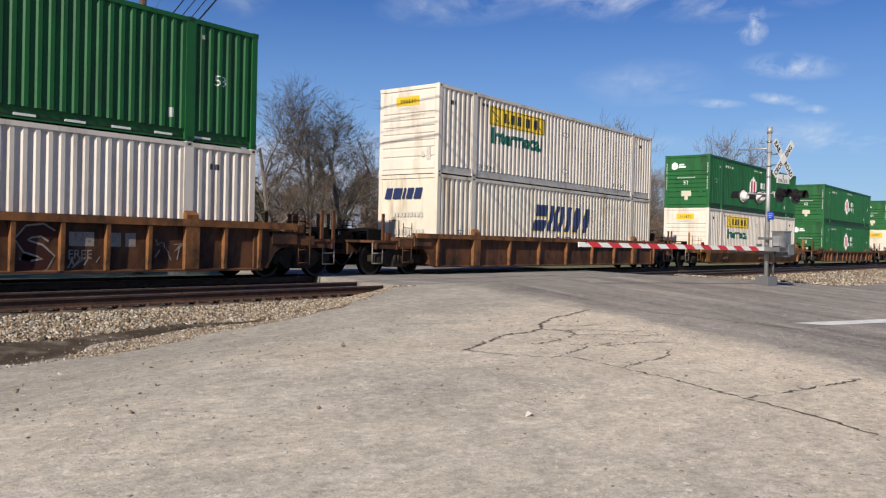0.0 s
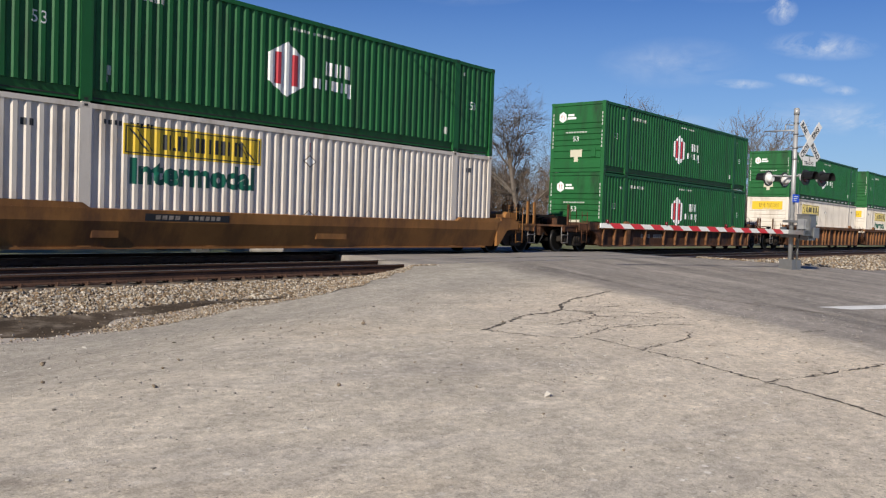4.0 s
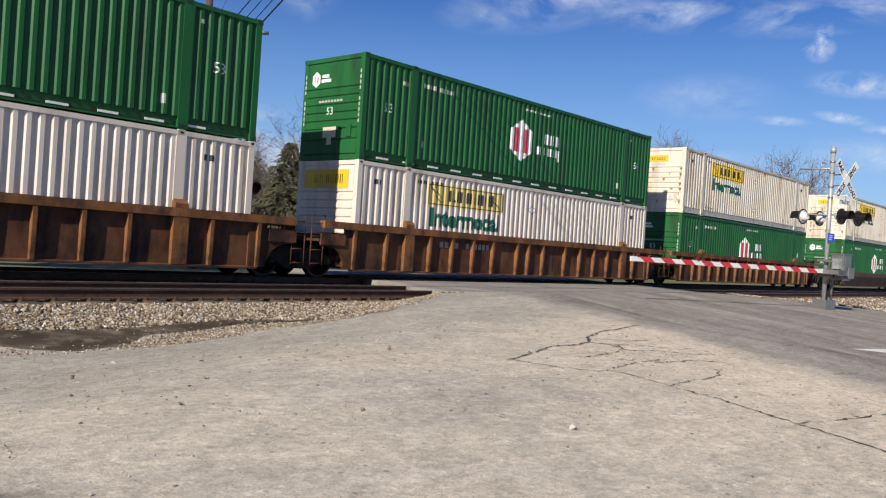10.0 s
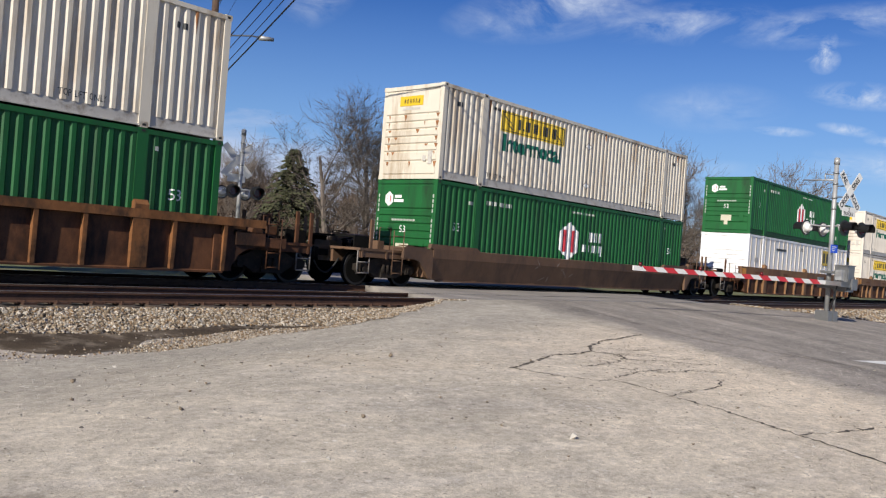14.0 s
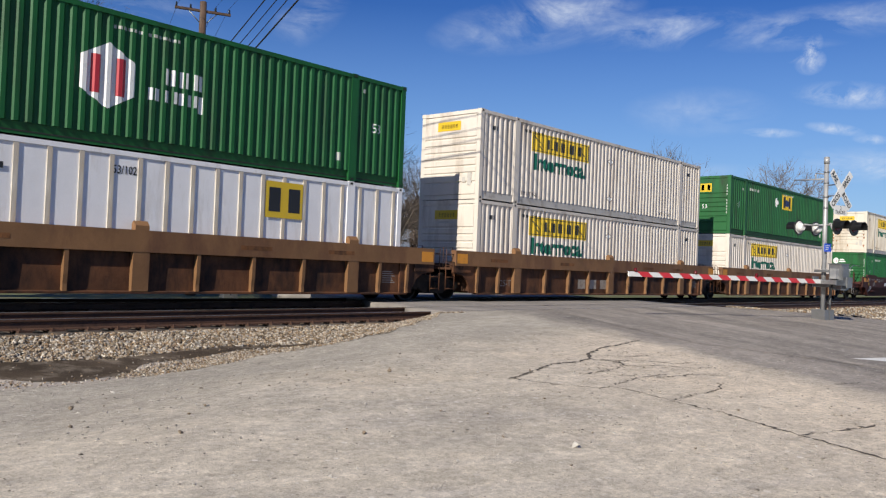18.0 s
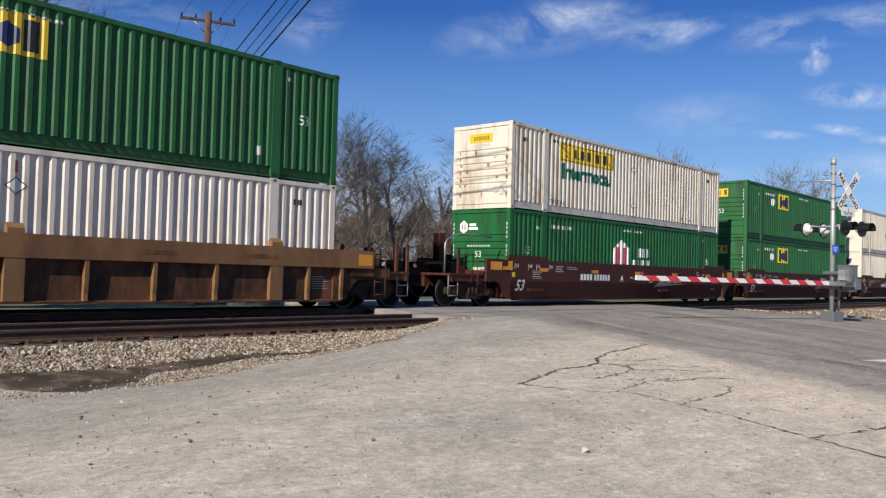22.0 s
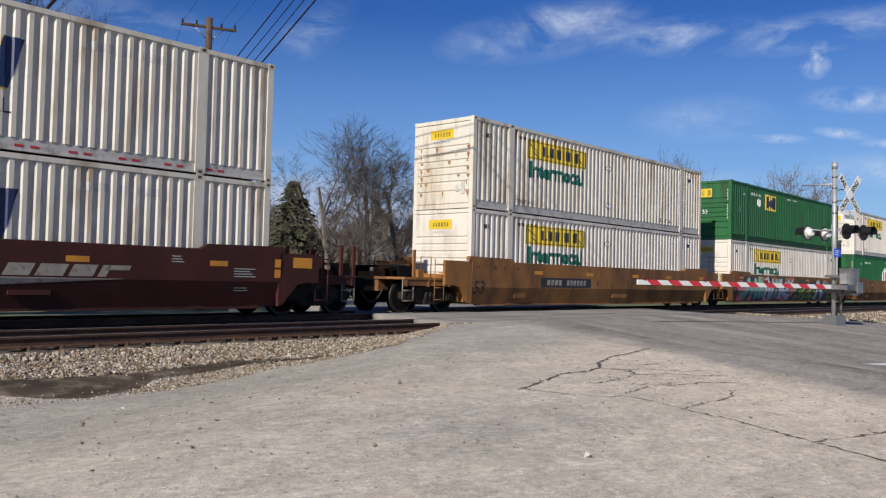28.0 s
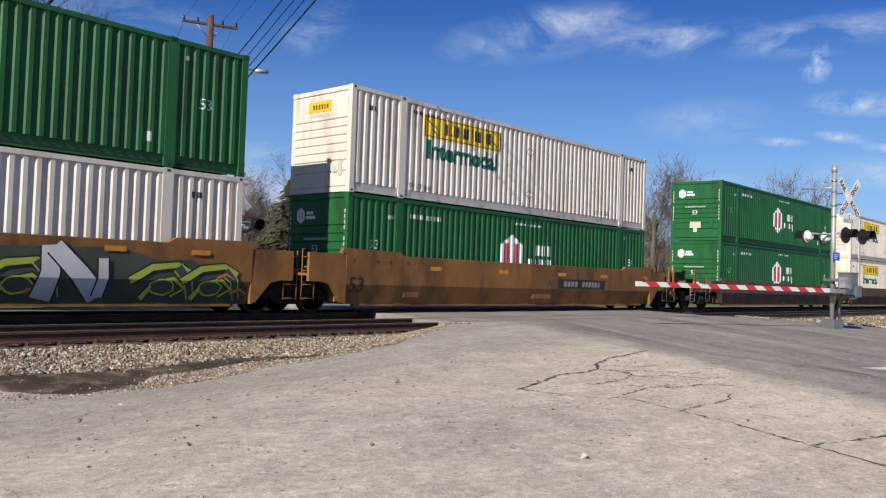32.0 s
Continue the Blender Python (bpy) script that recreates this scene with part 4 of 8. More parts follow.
    box(bm, -HL - 0.02, -HL + 0.02, -0.98, -0.82, 0.45, 0.85)
    part("document_box", bm, M_RAILGREY, ob, bevel=0.01)
    if cream:
        srnd = random.Random(17)
        for z in (0.54, 0.84, 1.07, 1.3, 1.53, 1.76, 1.99):
            for y in (1.02, srnd.uniform(-1.0, 0.9), -1.0):
                w, h = srnd.uniform(0.05, 0.16), srnd.uniform(0.07, 0.2)
                end_decal(ob, "rust_stain", flat([[(y, z), (y + w, z), (y + w * 0.8, z - h * 0.6), (y + w * 0.45, z - h), (y + w * 0.25, z - h * 0.5)]]), M_RUSTSTAIN)
        for q in range(9):
            x = srnd.uniform(-7.9, 7.8)
            w, h = srnd.uniform(0.05, 0.12), srnd.uniform(0.3, 0.9)
            decal(ob, "rust_stain", flat([[(x, 2.78), (x + w, 2.78), (x + w * 0.7, 2.78 - h * 0.6), (x + w * 0.5, 2.78 - h)]]), M_RUSTSTAIN)
    bm = bmesh.new()
    box(bm, -HL - 0.008, -HL + 0.02, -0.72, -0.58, 0.55, 0.72)
    part("vent_box", bm, M_RAILGREY, ob)
    return ob


def ochre_container(cx=-3.0):
    ob = container_shell("ochre", M_GREEN2, M_GREEN2, "swage")
    tagged(ob, "faded green corrugated freight container with a small ochre emblem panel")
    side_marks(ob, M_MARK)
    decal(ob, "emblem_panel", flat([rect(cx - 0.75, 1.75, 1.5, 0.82)]), M_YELLOW, label="ochre emblem panel")
    bar_set(ob, [rect(cx - 0.62, 1.85, 0.34, 0.62), rect(cx + 0.3, 1.85, 0.3, 0.62)], M_BLACK, lift=0.007)
    bar_set(ob, [hexagon(cx + 0.0, 2.12, 0.42, 0.52)], M_NAVY, lift=0.008)
    dx = cx - 1.6
    decal(ob, "warning_plate", flat([[(dx, 1.75), (dx + 0.3, 2.05), (dx, 2.35), (dx - 0.3, 2.05)]]), M_MARK)
    end_decal(ob, "emblem_panel", flat([rect(-0.3, 2.1, 0.6, 0.42)]), M_YELLOW)
    bar_set(ob, [rect(-0.24, 2.17, 0.15, 0.28), rect(0.08, 2.17, 0.15, 0.28)], M_BLACK, end=True)
    end_decal(ob, "warning_plate", flat([[(-0.85, 1.42), (-0.62, 1.65), (-0.85, 1.88), (-1.08, 1.65)]]), M_MARK)
    end_number(ob, M_MARK)
    rows(ob, [rect(1.08, 1.0 + 0.15 * k, 0.05, 0.1) for k in range(10) if k != 5], M_MARK, True)
    return ob


def plate_container():
    """A smooth plate container: wide flat panels between narrow posts."""
    ob = container_shell("plate_container", M_PLATEWHITE, M_PLATEWHITE, "swage", M_YELLOW)
    tagged(ob, "white plate-sided freight container with upright posts and an ochre emblem panel")
    for o in [c for c in ob.children if c.name.startswith("side_wall")]:
        bpy.data.objects.remove(o)
    bm = bmesh.new()
    box(bm, -HL + 0.1, HL - 0.1, -CW / 2 + 0.028, -CW / 2 + 0.05, 0.14, CH - 0.1)
    wall = mesh_of("side_wall", bm, M_PLATEWHITE)
    bm = bmesh.new()
    box(bm, -0.05, 0.05, -CW / 2 + 0.002, -CW / 2 + 0.03, 0.14, CH - 0.1)
    post = mesh_of("wall_post", bm, M_CREAM, bevel=0.006)
    for turn in (0, 180):
        at = pose(0, 0, 0, 0, 0, turn)
        part("side_wall", wall, None, ob, at=at)
        for k in range(25):
            part("wall_post", post, None, ob, at=at @ pose(-HL + 0.35 + k * 0.644, 0, 0))
    flat_decal = [("emblem_panel", rect(3.3, 1.75, 1.15, 0.9), M_YELLOW, 0.0), ("brand_bar", rect(3.4, 1.9, 0.35, 0.6), M_BLACK, 0.003), ("brand_bar", rect(4.0, 1.9, 0.36, 0.6), M_BLACK, 0.003), ("marking", rect(-7.2, 1.5, 0.4, 0.25), M_RAILGREY, 0.0), ("sign_panel", rect(-4.3, 2.25, 1.5, 0.12), M_BLACK, 0.0)]
    size_mark = lettering("53/102", 0.25, M_BLACK, 0.004, 0.8)
    size_mark.transform(Matrix.Translation((-0.62, -CW / 2 + 0.02, 2.4)))
    part("marking", size_mark, None, ob)
    for n_, s, m_, e in flat_decal:
        bm = flat([s])
        for v in bm.verts:
            v.co.y = -CW / 2 - 0.003 - e
        part(n_, bm, m_, ob)
    return ob


def navy_container(intl=True):
    ob = container_shell("navy", M_CREAM, M_RAILGREY if intl else M_CREAM, "flat", M_RED)
    tagged(ob, "cream-white corrugated freight container with a large navy brand mark")
    x, z, k = -2.25, 1.2, 0.28
    # the brand mark as plain slanted bars, navy over a yellow edge
    for m_, dx, dz, lift in ((M_YELLOW, -0.03, -0.035, 0.004), (M_NAVY, 0.0, 0.0, 0.007)):
        bar_set(ob, [rect(x + dx, z + dz, 0.84, 0.42, k), rect(x + dx + k * 0.56, z + dz + 0.56, 0.84, 0.44, k)]
                + bars(x + dx + 1.02, z + dz, (0.27, 0.27, 0.27, -0.02, 0.30, -0.02, 0.46, -0.1, 0.40), 1.0, 0.13, k), m_, lift=lift)
    if intl:
        decal(ob, "lettering", lettering("INTERMODAL", 0.42, M_RAILGREY, 0, 0.95), M_BLACK, x + 1.75, z - 0.48)
    decal(ob, "marking", digits("53", 0.3, M_BLACK), M_BLACK, -6.9, 0.9)
    rows(ob, bars(3.3, 2.3, (0.12,) * 4 + (-0.1,) + (0.12,) * 6, 0.18, 0.07), M_RAILGREY)
    bar_set(ob, bars(-1.0, 2.1, (0.28, 0.36, 0.1, 0.26, 0.3), 0.36, 0.07, 0.28), M_NAVY, end=True)
    rows(ob, bars(-0.7, 0.9, (0.1,) * 10, 0.2, 0.05), M_RAILGREY, True)
    rows(ob, bars(-0.6, 1.5, (0.1,) * 9, 0.16, 0.05), M_RAILGREY, True)
    return ob


# ---- well cars ----
def wheel_mesh():
    bm = bmesh.new()
    tube(bm, (0, -0.80, 0), (0, 0.80, 0), 0.085, n=12)
    for s in (-1, 1):
        tube(bm, (0, s * 0.69, 0), (0, s * 0.715, 0), 0.49, n=28)
        tube(bm, (0, s * 0.715, 0), (0, s * 0.815, 0), 0.46, 0.455, n=28, mi=1)
        tube(bm, (0, s * 0.812, 0), (0, s * 0.822, 0), 0.40, 0.38, n=24)
        tube(bm, (0, s * 0.82, 0), (0, s * 0.86, 0), 0.13, 0.11, n=14)
        for k in range(3):
            a = k * math.tau / 3
            tube(bm, (0.2 * math.cos(a), s * 0.82, 0.2 * math.sin(a)), (0.2 * math.cos(a), s * 0.828, 0.2 * math.sin(a)), 0.05, n=10)
    return mesh_of("wheelset", bm, M_WHEEL, M_TYRE)


WHEELSET = wheel_mesh()


def side_frame_mesh():
    bm = bmesh.new()
    prism(bm, [(-1.15, 0.42), (-1.15, 0.60), (-0.75, 0.66), (-0.45, 0.80), (0.45, 0.80), (0.75, 0.66), (1.15, 0.60), (1.15, 0.42), (0.7, 0.42), (0.42, 0.24), (-0.42, 0.24), (-0.7, 0.42)], "y", -1.10, -0.94)
    box(bm, -0.24, 0.24, -1.16, -0.92, 0.26, 0.40)
    for s in (-0.16, 0, 0.16):
        tube(bm, (s, -1.12, 0.36), (s, -1.12, 0.62), 0.065, n=8)
    for s in (-0.89, 0.89):
        box(bm, s - 0.14, s + 0.14, -1.14, -0.9, 0.36, 0.60)
        tube(bm, (s, -1.15, 0.45), (s, -1.19, 0.45), 0.09, n=12)
    return mesh_of("side_frame", bm, M_TRUCK, bevel=0.012)


SIDE_FRAME = side_frame_mesh()
bm = bmesh.new()
box(bm, -0.22, 0.22, -0.95, 0.95, 0.42, 0.72)
tube(bm, (0, 0, 0.6), (0, 0, 0.86), 0.25, n=16)
for s_ in (-0.5, 0.5):
    box(bm, s_ - 0.05, s_ + 0.05, -0.8, 0.8, 0.30, 0.42)
BOLSTER = mesh_of("bolster", bm, M_IRON, bevel=0.015)
WHEELS_FRONT, WHEELS_REAR = [], []


def truck(car, x):
    tr = part("truck", BOLSTER, None, car, "grimy four-wheel truck, its black deepened for the shade under the car", at=pose(x, 0, 0))
    part("side_frame", SIDE_FRAME, None, tr)
    part("side_frame", SIDE_FRAME, None, tr, at=pose(0, 0, 0, 0, 0, 180))
    for s, keep in ((-0.89, WHEELS_FRONT), (0.89, WHEELS_REAR)):
        keep.append(part("wheelset", WHEELSET, None, tr, at=pose(s, 0, 0.46)))


def shared(cache, key, make):
    if key not in cache:
        cache[key] = make()
    return cache[key]


CAR_MESH = {}
WELL = 8.5


def ladder_mesh(m):
    bm = bmesh.new()
    for s in (-0.2, 0.2):
        pipe(bm, [(s, 0, 0.0), (s, 0, 1.25)], 0.016)
    for z in (0.05, 0.4, 0.75, 1.1):
        pipe(bm, [(-0.2, 0, z), (0.2, 0, z)], 0.014)
    return mesh_of("ladder", bm, m)


def end_gear(car, s, m, style, coupled):
    """The car's end beyond the well: platform, stub sill, ladders, brake gear; a coupler or the joint over a shared truck."""
    key = m.name
    top = 1.0
    reach = 11.15 if coupled else 9.3

    def platform():
        bm = bmesh.new()
        prism(bm, [(WELL - 0.15, -1.38), (WELL + 0.5, -1.38), (WELL + 0.75, -1.26), (reach - 0.2, -1.26), (reach, -1.05), (reach, 1.05), (reach - 0.2, 1.26), (WELL + 0.75, 1.26), (WELL + 0.5, 1.38), (WELL - 0.15, 1.38)], "z", 0.98, 1.05)
        return mesh_of("end_platform", bm, m, bevel=0.012)

    def stub():
        bm = bmesh.new()
        box(bm, WELL - 0.3, reach - 0.05, -0.32, 0.32, 0.62, 0.98)
        return mesh_of("stub_sill", bm, m, bevel=0.012)

    def beam():
        bm = bmesh.new()
        box(bm, WELL, reach - 0.22, -0.035, 0.035, 0.80, 0.976)
        for q in range(3):
            x = WELL + 0.5 + q * (reach - WELL - 0.8) / 2
            box(bm, x - 0.03, x + 0.03, -0.06, 0.06, 0.78, 0.978)
        return mesh_of("side_beam", bm, m, bevel=0.012)

    def head():
        bm = bmesh.new()
        box(bm, WELL - 0.12, WELL, -1.36, 1.36, 0.32, 1.18)
        return mesh_of("end_bulkhead", bm, m, bevel=0.012)
    turn = pose(0, 0, 0, 0, 0, 0 if s > 0 else 180)
    part("end_platform", shared(CAR_MESH, (key, "plat", coupled), platform), None, car, at=turn)
    part("stub_sill", shared(CAR_MESH, (key, "stub", coupled), stub), None, car, at=turn)
    for y in (-1.2, 1.2):
        part("side_beam", shared(CAR_MESH, (key, "beam", coupled), beam), None, car, at=turn @ pose(0, y, 0))
    part("end_bulkhead", shared(CAR_MESH, (key, "head"), head), None, car, at=turn)

    def corner():
        bm = bmesh.new()
        box(bm, WELL + 0.02, WELL + 0.85, -1.47, -1.40, 0.90, 1.22)
        box(bm, WELL + 0.02, WELL + 0.85, -1.47, -1.12, 1.19, 1.22)
        return mesh_of("corner_plate", bm, m, bevel=0.01)
    cm = shared(CAR_MESH, (key, "corner"), corner)
    cm2 = shared(CAR_MESH, (key, "corner2"), lambda: mirrored(cm))
    part("corner_plate", cm, None, car, at=turn)
    part("corner_plate", cm2, None, car, at=turn)
    lad = shared(CAR_MESH, (key, "ladder"), lambda: ladder_mesh(m))
    for y in (-1.42, 1.42):
        part("ladder", lad, None, car, at=turn @ pose(WELL + (1.15 if coupled else 0.95), y, 0.35))

    def grab():
        bm = bmesh.new()
        pipe(bm, [(0, -0.22, 0), (0, -0.22, 0.62), (0, 0.22, 0.62), (0, 0.22, 0)], 0.016)
        return mesh_of("grab_iron", bm, m)
    gm = shared(CAR_MESH, (key, "grab"), grab)
    part("grab_iron", gm, None, car, at=turn @ pose(WELL + 1.3 if coupled else WELL + 0.6, -1.0, 1.05, 0, 0, 90))
    part("grab_iron", gm, None, car, at=turn @ pose(WELL + 1.3 if coupled else WELL + 0.6, 1.0, 1.05, 0, 0, 90))
    if coupled:
        def coup():
            bm = bmesh.new()
            box(bm, reach - 0.1, 11.6, -0.09, 0.09, 0.76, 0.94)
            box(bm, 11.5, 11.79, -0.18, 0.16, 0.70, 0.99)
            tube(bm, (11.72, 0.16, 0.68), (11.72, 0.16, 1.0), 0.07, n=10)
            return mesh_of("coupler", bm, M_IRON, bevel=0.02)
        part("coupler", shared(CAR_MESH, "coupler", coup), None, car, at=turn)

        def hose():
            bm = bmesh.new()
            pts = [(10.9 + 0.9 * k / 12, 0.35, 0.72 - 0.42 * math.sin(math.pi * k / 13)) for k in range(13)]
            pipe(bm, pts, 0.025)
            return mesh_of("air_hose", bm, M_BLACKPAINT)
        part("air_hose", shared(CAR_MESH, "hose", hose), None, car, at=turn)

        def wheel():
            bm = bmesh.new()
            n = 20
            pts = [(0, 0.28 * math.cos(k * math.tau / n), 0.28 * math.sin(k * math.tau / n)) for k in range(n + 1)]
            pipe(bm, pts, 0.016, 5)
            for k in range(5):
                a = k * math.tau / 5
                pipe(bm, [(0, 0, 0), (0, 0.28 * math.cos(a), 0.28 * math.sin(a))], 0.012, 5)
            tube(bm, (-0.25, 0, 0), (0.03, 0, 0), 0.03, n=8)
            box(bm, -0.3, -0.12, -0.1, 0.1, -0.55, 0.12)
            return mesh_of("hand_brake", bm, m)
        if s > 0:
            part("hand_brake", shared(CAR_MESH, (key, "brake"), wheel), None, car, at=turn @ pose(10.2, -0.55, 1.6))

        def post():
            bm = bmesh.new()
            box(bm, -0.045, 0.045, -0.03, 0.03, 0, 0.82)
            box(bm, -0.07, 0.07, -0.05, 0.05, 0.0, 0.02)
            return mesh_of("stanchion", bm, m)
        for x, y in ((10.5, -1.18), (10.98, -1.14), (10.5, 1.18)):
            part("stanchion", shared(CAR_MESH, (key, "post"), post), None, car, at=turn @ pose(x, y, 1.03))

        def walkway():
            bm = bmesh.new()
            prism(bm, [(-1.0, 1.05), (-0.95, 1.05), (-0.95, 1.33), (0.95, 1.33), (0.95, 1.05), (1.0, 1.05), (1.0, 1.38), (-1.0, 1.38)], "x", 10.3, 10.95)
            return mesh_of("walkway", bm, M_IRON)
        part("walkway", shared(CAR_MESH, "walkway", walkway), None, car, "dark grated crossover walkway", at=turn)

        def stirrup():
            bm = bmesh.new()
            for z in (0.36, 0.66):
                pipe(bm, [(-0.22, 0, z), (0.22, 0, z)], 0.02)
            pipe(bm, [(-0.22, 0, 1.0), (-0.22, 0, 0.36)], 0.02)
            pipe(bm, [(0.22, 0, 1.0), (0.22, 0, 0.36)], 0.02)
            return mesh_of("step", bm, M_STEP)
        for y in (-1.2, 1.2):
            part("step", shared(CAR_MESH, "stirrup", stirrup), None, car, "worn pale steel foot step", at=turn @ pose(10.75, y, 0))

        def cylinder():
            bm = bmesh.new()
            tube(bm, (8.95, -0.75, 1.2), (9.55, -0.75, 1.2), 0.13, n=12)
            tube(bm, (9.32, -1.12, 1.24), (9.32, -0.25, 1.24), 0.21, n=18)
            tube(bm, (9.32, -1.16, 1.24), (9.32, -1.12, 1.24), 0.15, 0.21, n=18)
            tube(bm, (9.55, -0.75, 1.2), (10.2, -0.55, 1.14), 0.025, n=6)
            return mesh_of("air_cylinder", bm, m)

        def line(pts):
            bm = bmesh.new()
            pipe(bm, pts, 0.022)
            return mesh_of("brake_pipe", bm, M_IRON)

        def valve(x0, x1, y0, y1, z1):
            bm = bmesh.new()
            box(bm, x0, x1, y0, y1, 1.05, z1)
            return mesh_of("valve_box", bm, m, bevel=0.02)

        def tank(x):
            bm = bmesh.new()
            tube(bm, (x, -0.4, 1.05), (x, -0.4, 1.26), 0.09, n=10)
            return mesh_of("valve", bm, M_IRON)
        for name_, key_, make in (("air_cylinder", (key, "cyl"), cylinder),
                                  ("brake_pipe", "bp1", lambda: line([(8.7, -1.0, 1.12), (9.4, -1.02, 1.16), (10.1, -0.98, 1.12), (10.9, -0.6, 1.0)])),
                                  ("brake_pipe", "bp2", lambda: line([(8.7, -0.4, 1.3), (9.6, -0.42, 1.36), (10.3, -0.3, 1.25)])),
                                  ("brake_pipe", "bp3", lambda: line([(9.3, -1.12, 1.06), (9.3, -1.12, 1.5), (9.95, -1.12, 1.52), (9.95, -1.12, 1.06)])),
                                  ("valve_box", (key, "vb1"), lambda: valve(9.75, 10.1, -0.98, -0.72, 1.42)),
                                  ("valve_box", (key, "vb2"), lambda: valve(9.15, 9.4, -0.3, 0.3, 1.3)),
                                  ("valve_box", (key, "vb3"), lambda: valve(10.35, 10.8, -0.9, -0.2, 1.2)), ("valve_box", (key, "vb4"), lambda: valve(8.62, 8.95, -1.2, -0.95, 1.34)),
                                  ("valve", "vv1", lambda: tank(9.7)), ("valve", "vv2", lambda: tank(10.05))):
            part(name_, shared(CAR_MESH, key_, make), None, car, at=turn)
        if style == "smooth":
            def hoop():
                bm = bmesh.new()
                pipe(bm, [(11.0, -1.06, 1.0), (11.0, -1.06, 1.95), (10.9, -1.06, 2.1), (10.3, -1.06, 2.28), (9.2, -1.06, 2.28), (8.75, -1.06, 2.25)], 0.028, 8)
                return mesh_of("handrail", bm, M_GALV)
            if s < 0 and m is M_MAROON:
                part("handrail", shared(CAR_MESH, "hoop", hoop), None, car, "bent pale galvanised handrail", at=turn @ Matrix.Diagonal((1, -1, 1, 1)))
        truck(car, s * 9.75)
    else:
        def joint():
            bm = bmesh.new()
            tube(bm, (9.75, 0, 0.7), (9.75, 0, 1.0), 0.3, n=16)
            box(bm, reach - 0.1, 9.75, -0.2, 0.2, 0.7, 0.92)
            return mesh_of("joint", bm, M_IRON)
        part("joint", shared(CAR_MESH, "joint", joint), None, car, at=turn)
    if m is M_MAROON and s < 0:
        def tower():
            bm = bmesh.new()
            for y in (-1.38, -1.1):
                box(bm, WELL + 0.14, WELL + 0.42, y, y + 0.04, 1.05, 2.42)
            box(bm, WELL + 0.14, WELL + 0.17, -1.34, -1.1, 1.05, 2.42)
            return mesh_of("end_post", bm, m, bevel=0.006)
        part("end_post", shared(CAR_MESH, "tower", tower), None, car, "tall maroon channel post", at=turn)


def guide_mesh(m):
    bm = bmesh.new()
    prism(bm, [(-1.50, 0.0), (-1.33, 0.0), (-1.33, 0.14), (-1.40, 0.20), (-1.50, 0.10)], "x", -0.16, 0.16)
    return mesh_of("container_guide", bm, m, bevel=0.015)


def side_at(spec, z):
    """y of the car's near side at height z."""
    style, top, fold = spec
    if style != "smooth":
        return -1.389
    if z >= fold:
        return -1.50 - 0.02 * (z - fold) / (top - fold) - 0.004
    return -1.31 - 0.19 * (z - 0.25) / (fold - 0.25) - 0.004


def car_decal(car, spec, name, bm, material, x=0.0, z=0.0, lift=0.0, label="", y=None):
    if isinstance(bm, bpy.types.Mesh):
        b2 = bmesh.new()
        b2.from_mesh(bm)
        bm = b2
    for v in bm.verts:
        v.co.x += x
        v.co.z += z
    if spec[0] == "smooth":
        bmesh.ops.bisect_plane(bm, geom=bm.verts[:] + bm.edges[:] + bm.faces[:], plane_co=(0, 0, spec[2]), plane_no=(0, 0, 1))
    for v in bm.verts:
        v.co.y = (side_at(spec, v.co.z) if y is None else y) - lift
    return part(name, bm, material, car, label)


def mirrored(me):
    m2 = me.copy()
    m2.transform(Matrix.Diagonal((1, -1, 1, 1)))
    m2.flip_normals()
    return m2


def ribbed_side(m, chord_m, top, low):
    """Inner panel, top chord and sill of a rib-sided well car; the ribs are parts of their own."""
    bm = bmesh.new()
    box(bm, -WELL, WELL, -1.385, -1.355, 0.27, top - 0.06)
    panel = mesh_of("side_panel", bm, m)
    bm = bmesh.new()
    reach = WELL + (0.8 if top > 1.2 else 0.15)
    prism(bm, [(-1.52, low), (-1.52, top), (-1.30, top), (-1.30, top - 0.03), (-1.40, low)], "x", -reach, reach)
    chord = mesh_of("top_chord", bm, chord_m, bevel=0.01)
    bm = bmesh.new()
    prism(bm, [(-1.49, 0.22), (-1.49, 0.26), (-1.36, 0.29), (-1.25, 0.22)], "x", -WELL + 0.3, WELL - 0.3)
    sill = mesh_of("bottom_sill", bm, m)
    bm = bmesh.new()
    prism(bm, [(-1.51, low), (-1.38, low), (-1.38, 0.27), (-1.485, 0.27), (-1.475, 0.42), (-1.50, 0.62)], "x", -0.045, 0.045)
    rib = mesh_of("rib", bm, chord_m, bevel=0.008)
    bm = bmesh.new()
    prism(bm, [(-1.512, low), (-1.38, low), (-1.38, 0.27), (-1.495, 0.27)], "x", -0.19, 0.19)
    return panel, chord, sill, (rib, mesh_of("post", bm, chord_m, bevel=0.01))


RIBS_OPEN = (-8.2, -7.2, -4.4, -2.5, -1.25, 0.0, 1.2, 2.4, 4.1, 7.2, 8.2)
RIBS_CLOSE = (-8.2, -7.0, -5.2, -4.2, -3.2, -2.2, -0.9, -0.26, 0.6, 1.95, 2.95, 3.92, 4.9, 6.9, 8.2)
RIBS_METRE = (-8.1, -7.05, -5.0, -4.0, -3.0, -2.0, -1.0, 0.0, 1.0, 2.0, 3.0, 4.0, 5.0, 7.05, 8.1)
RIBS_WIDE = (-8.2, -4.05, -2.05, 0.0, 2.15, 4.15, 8.2)
RIBS_OCHRE = (-8.2, -7.1, -4.45, -2.95, -1.6, 1.4, 2.9, 4.42, 7.1, 8.2)


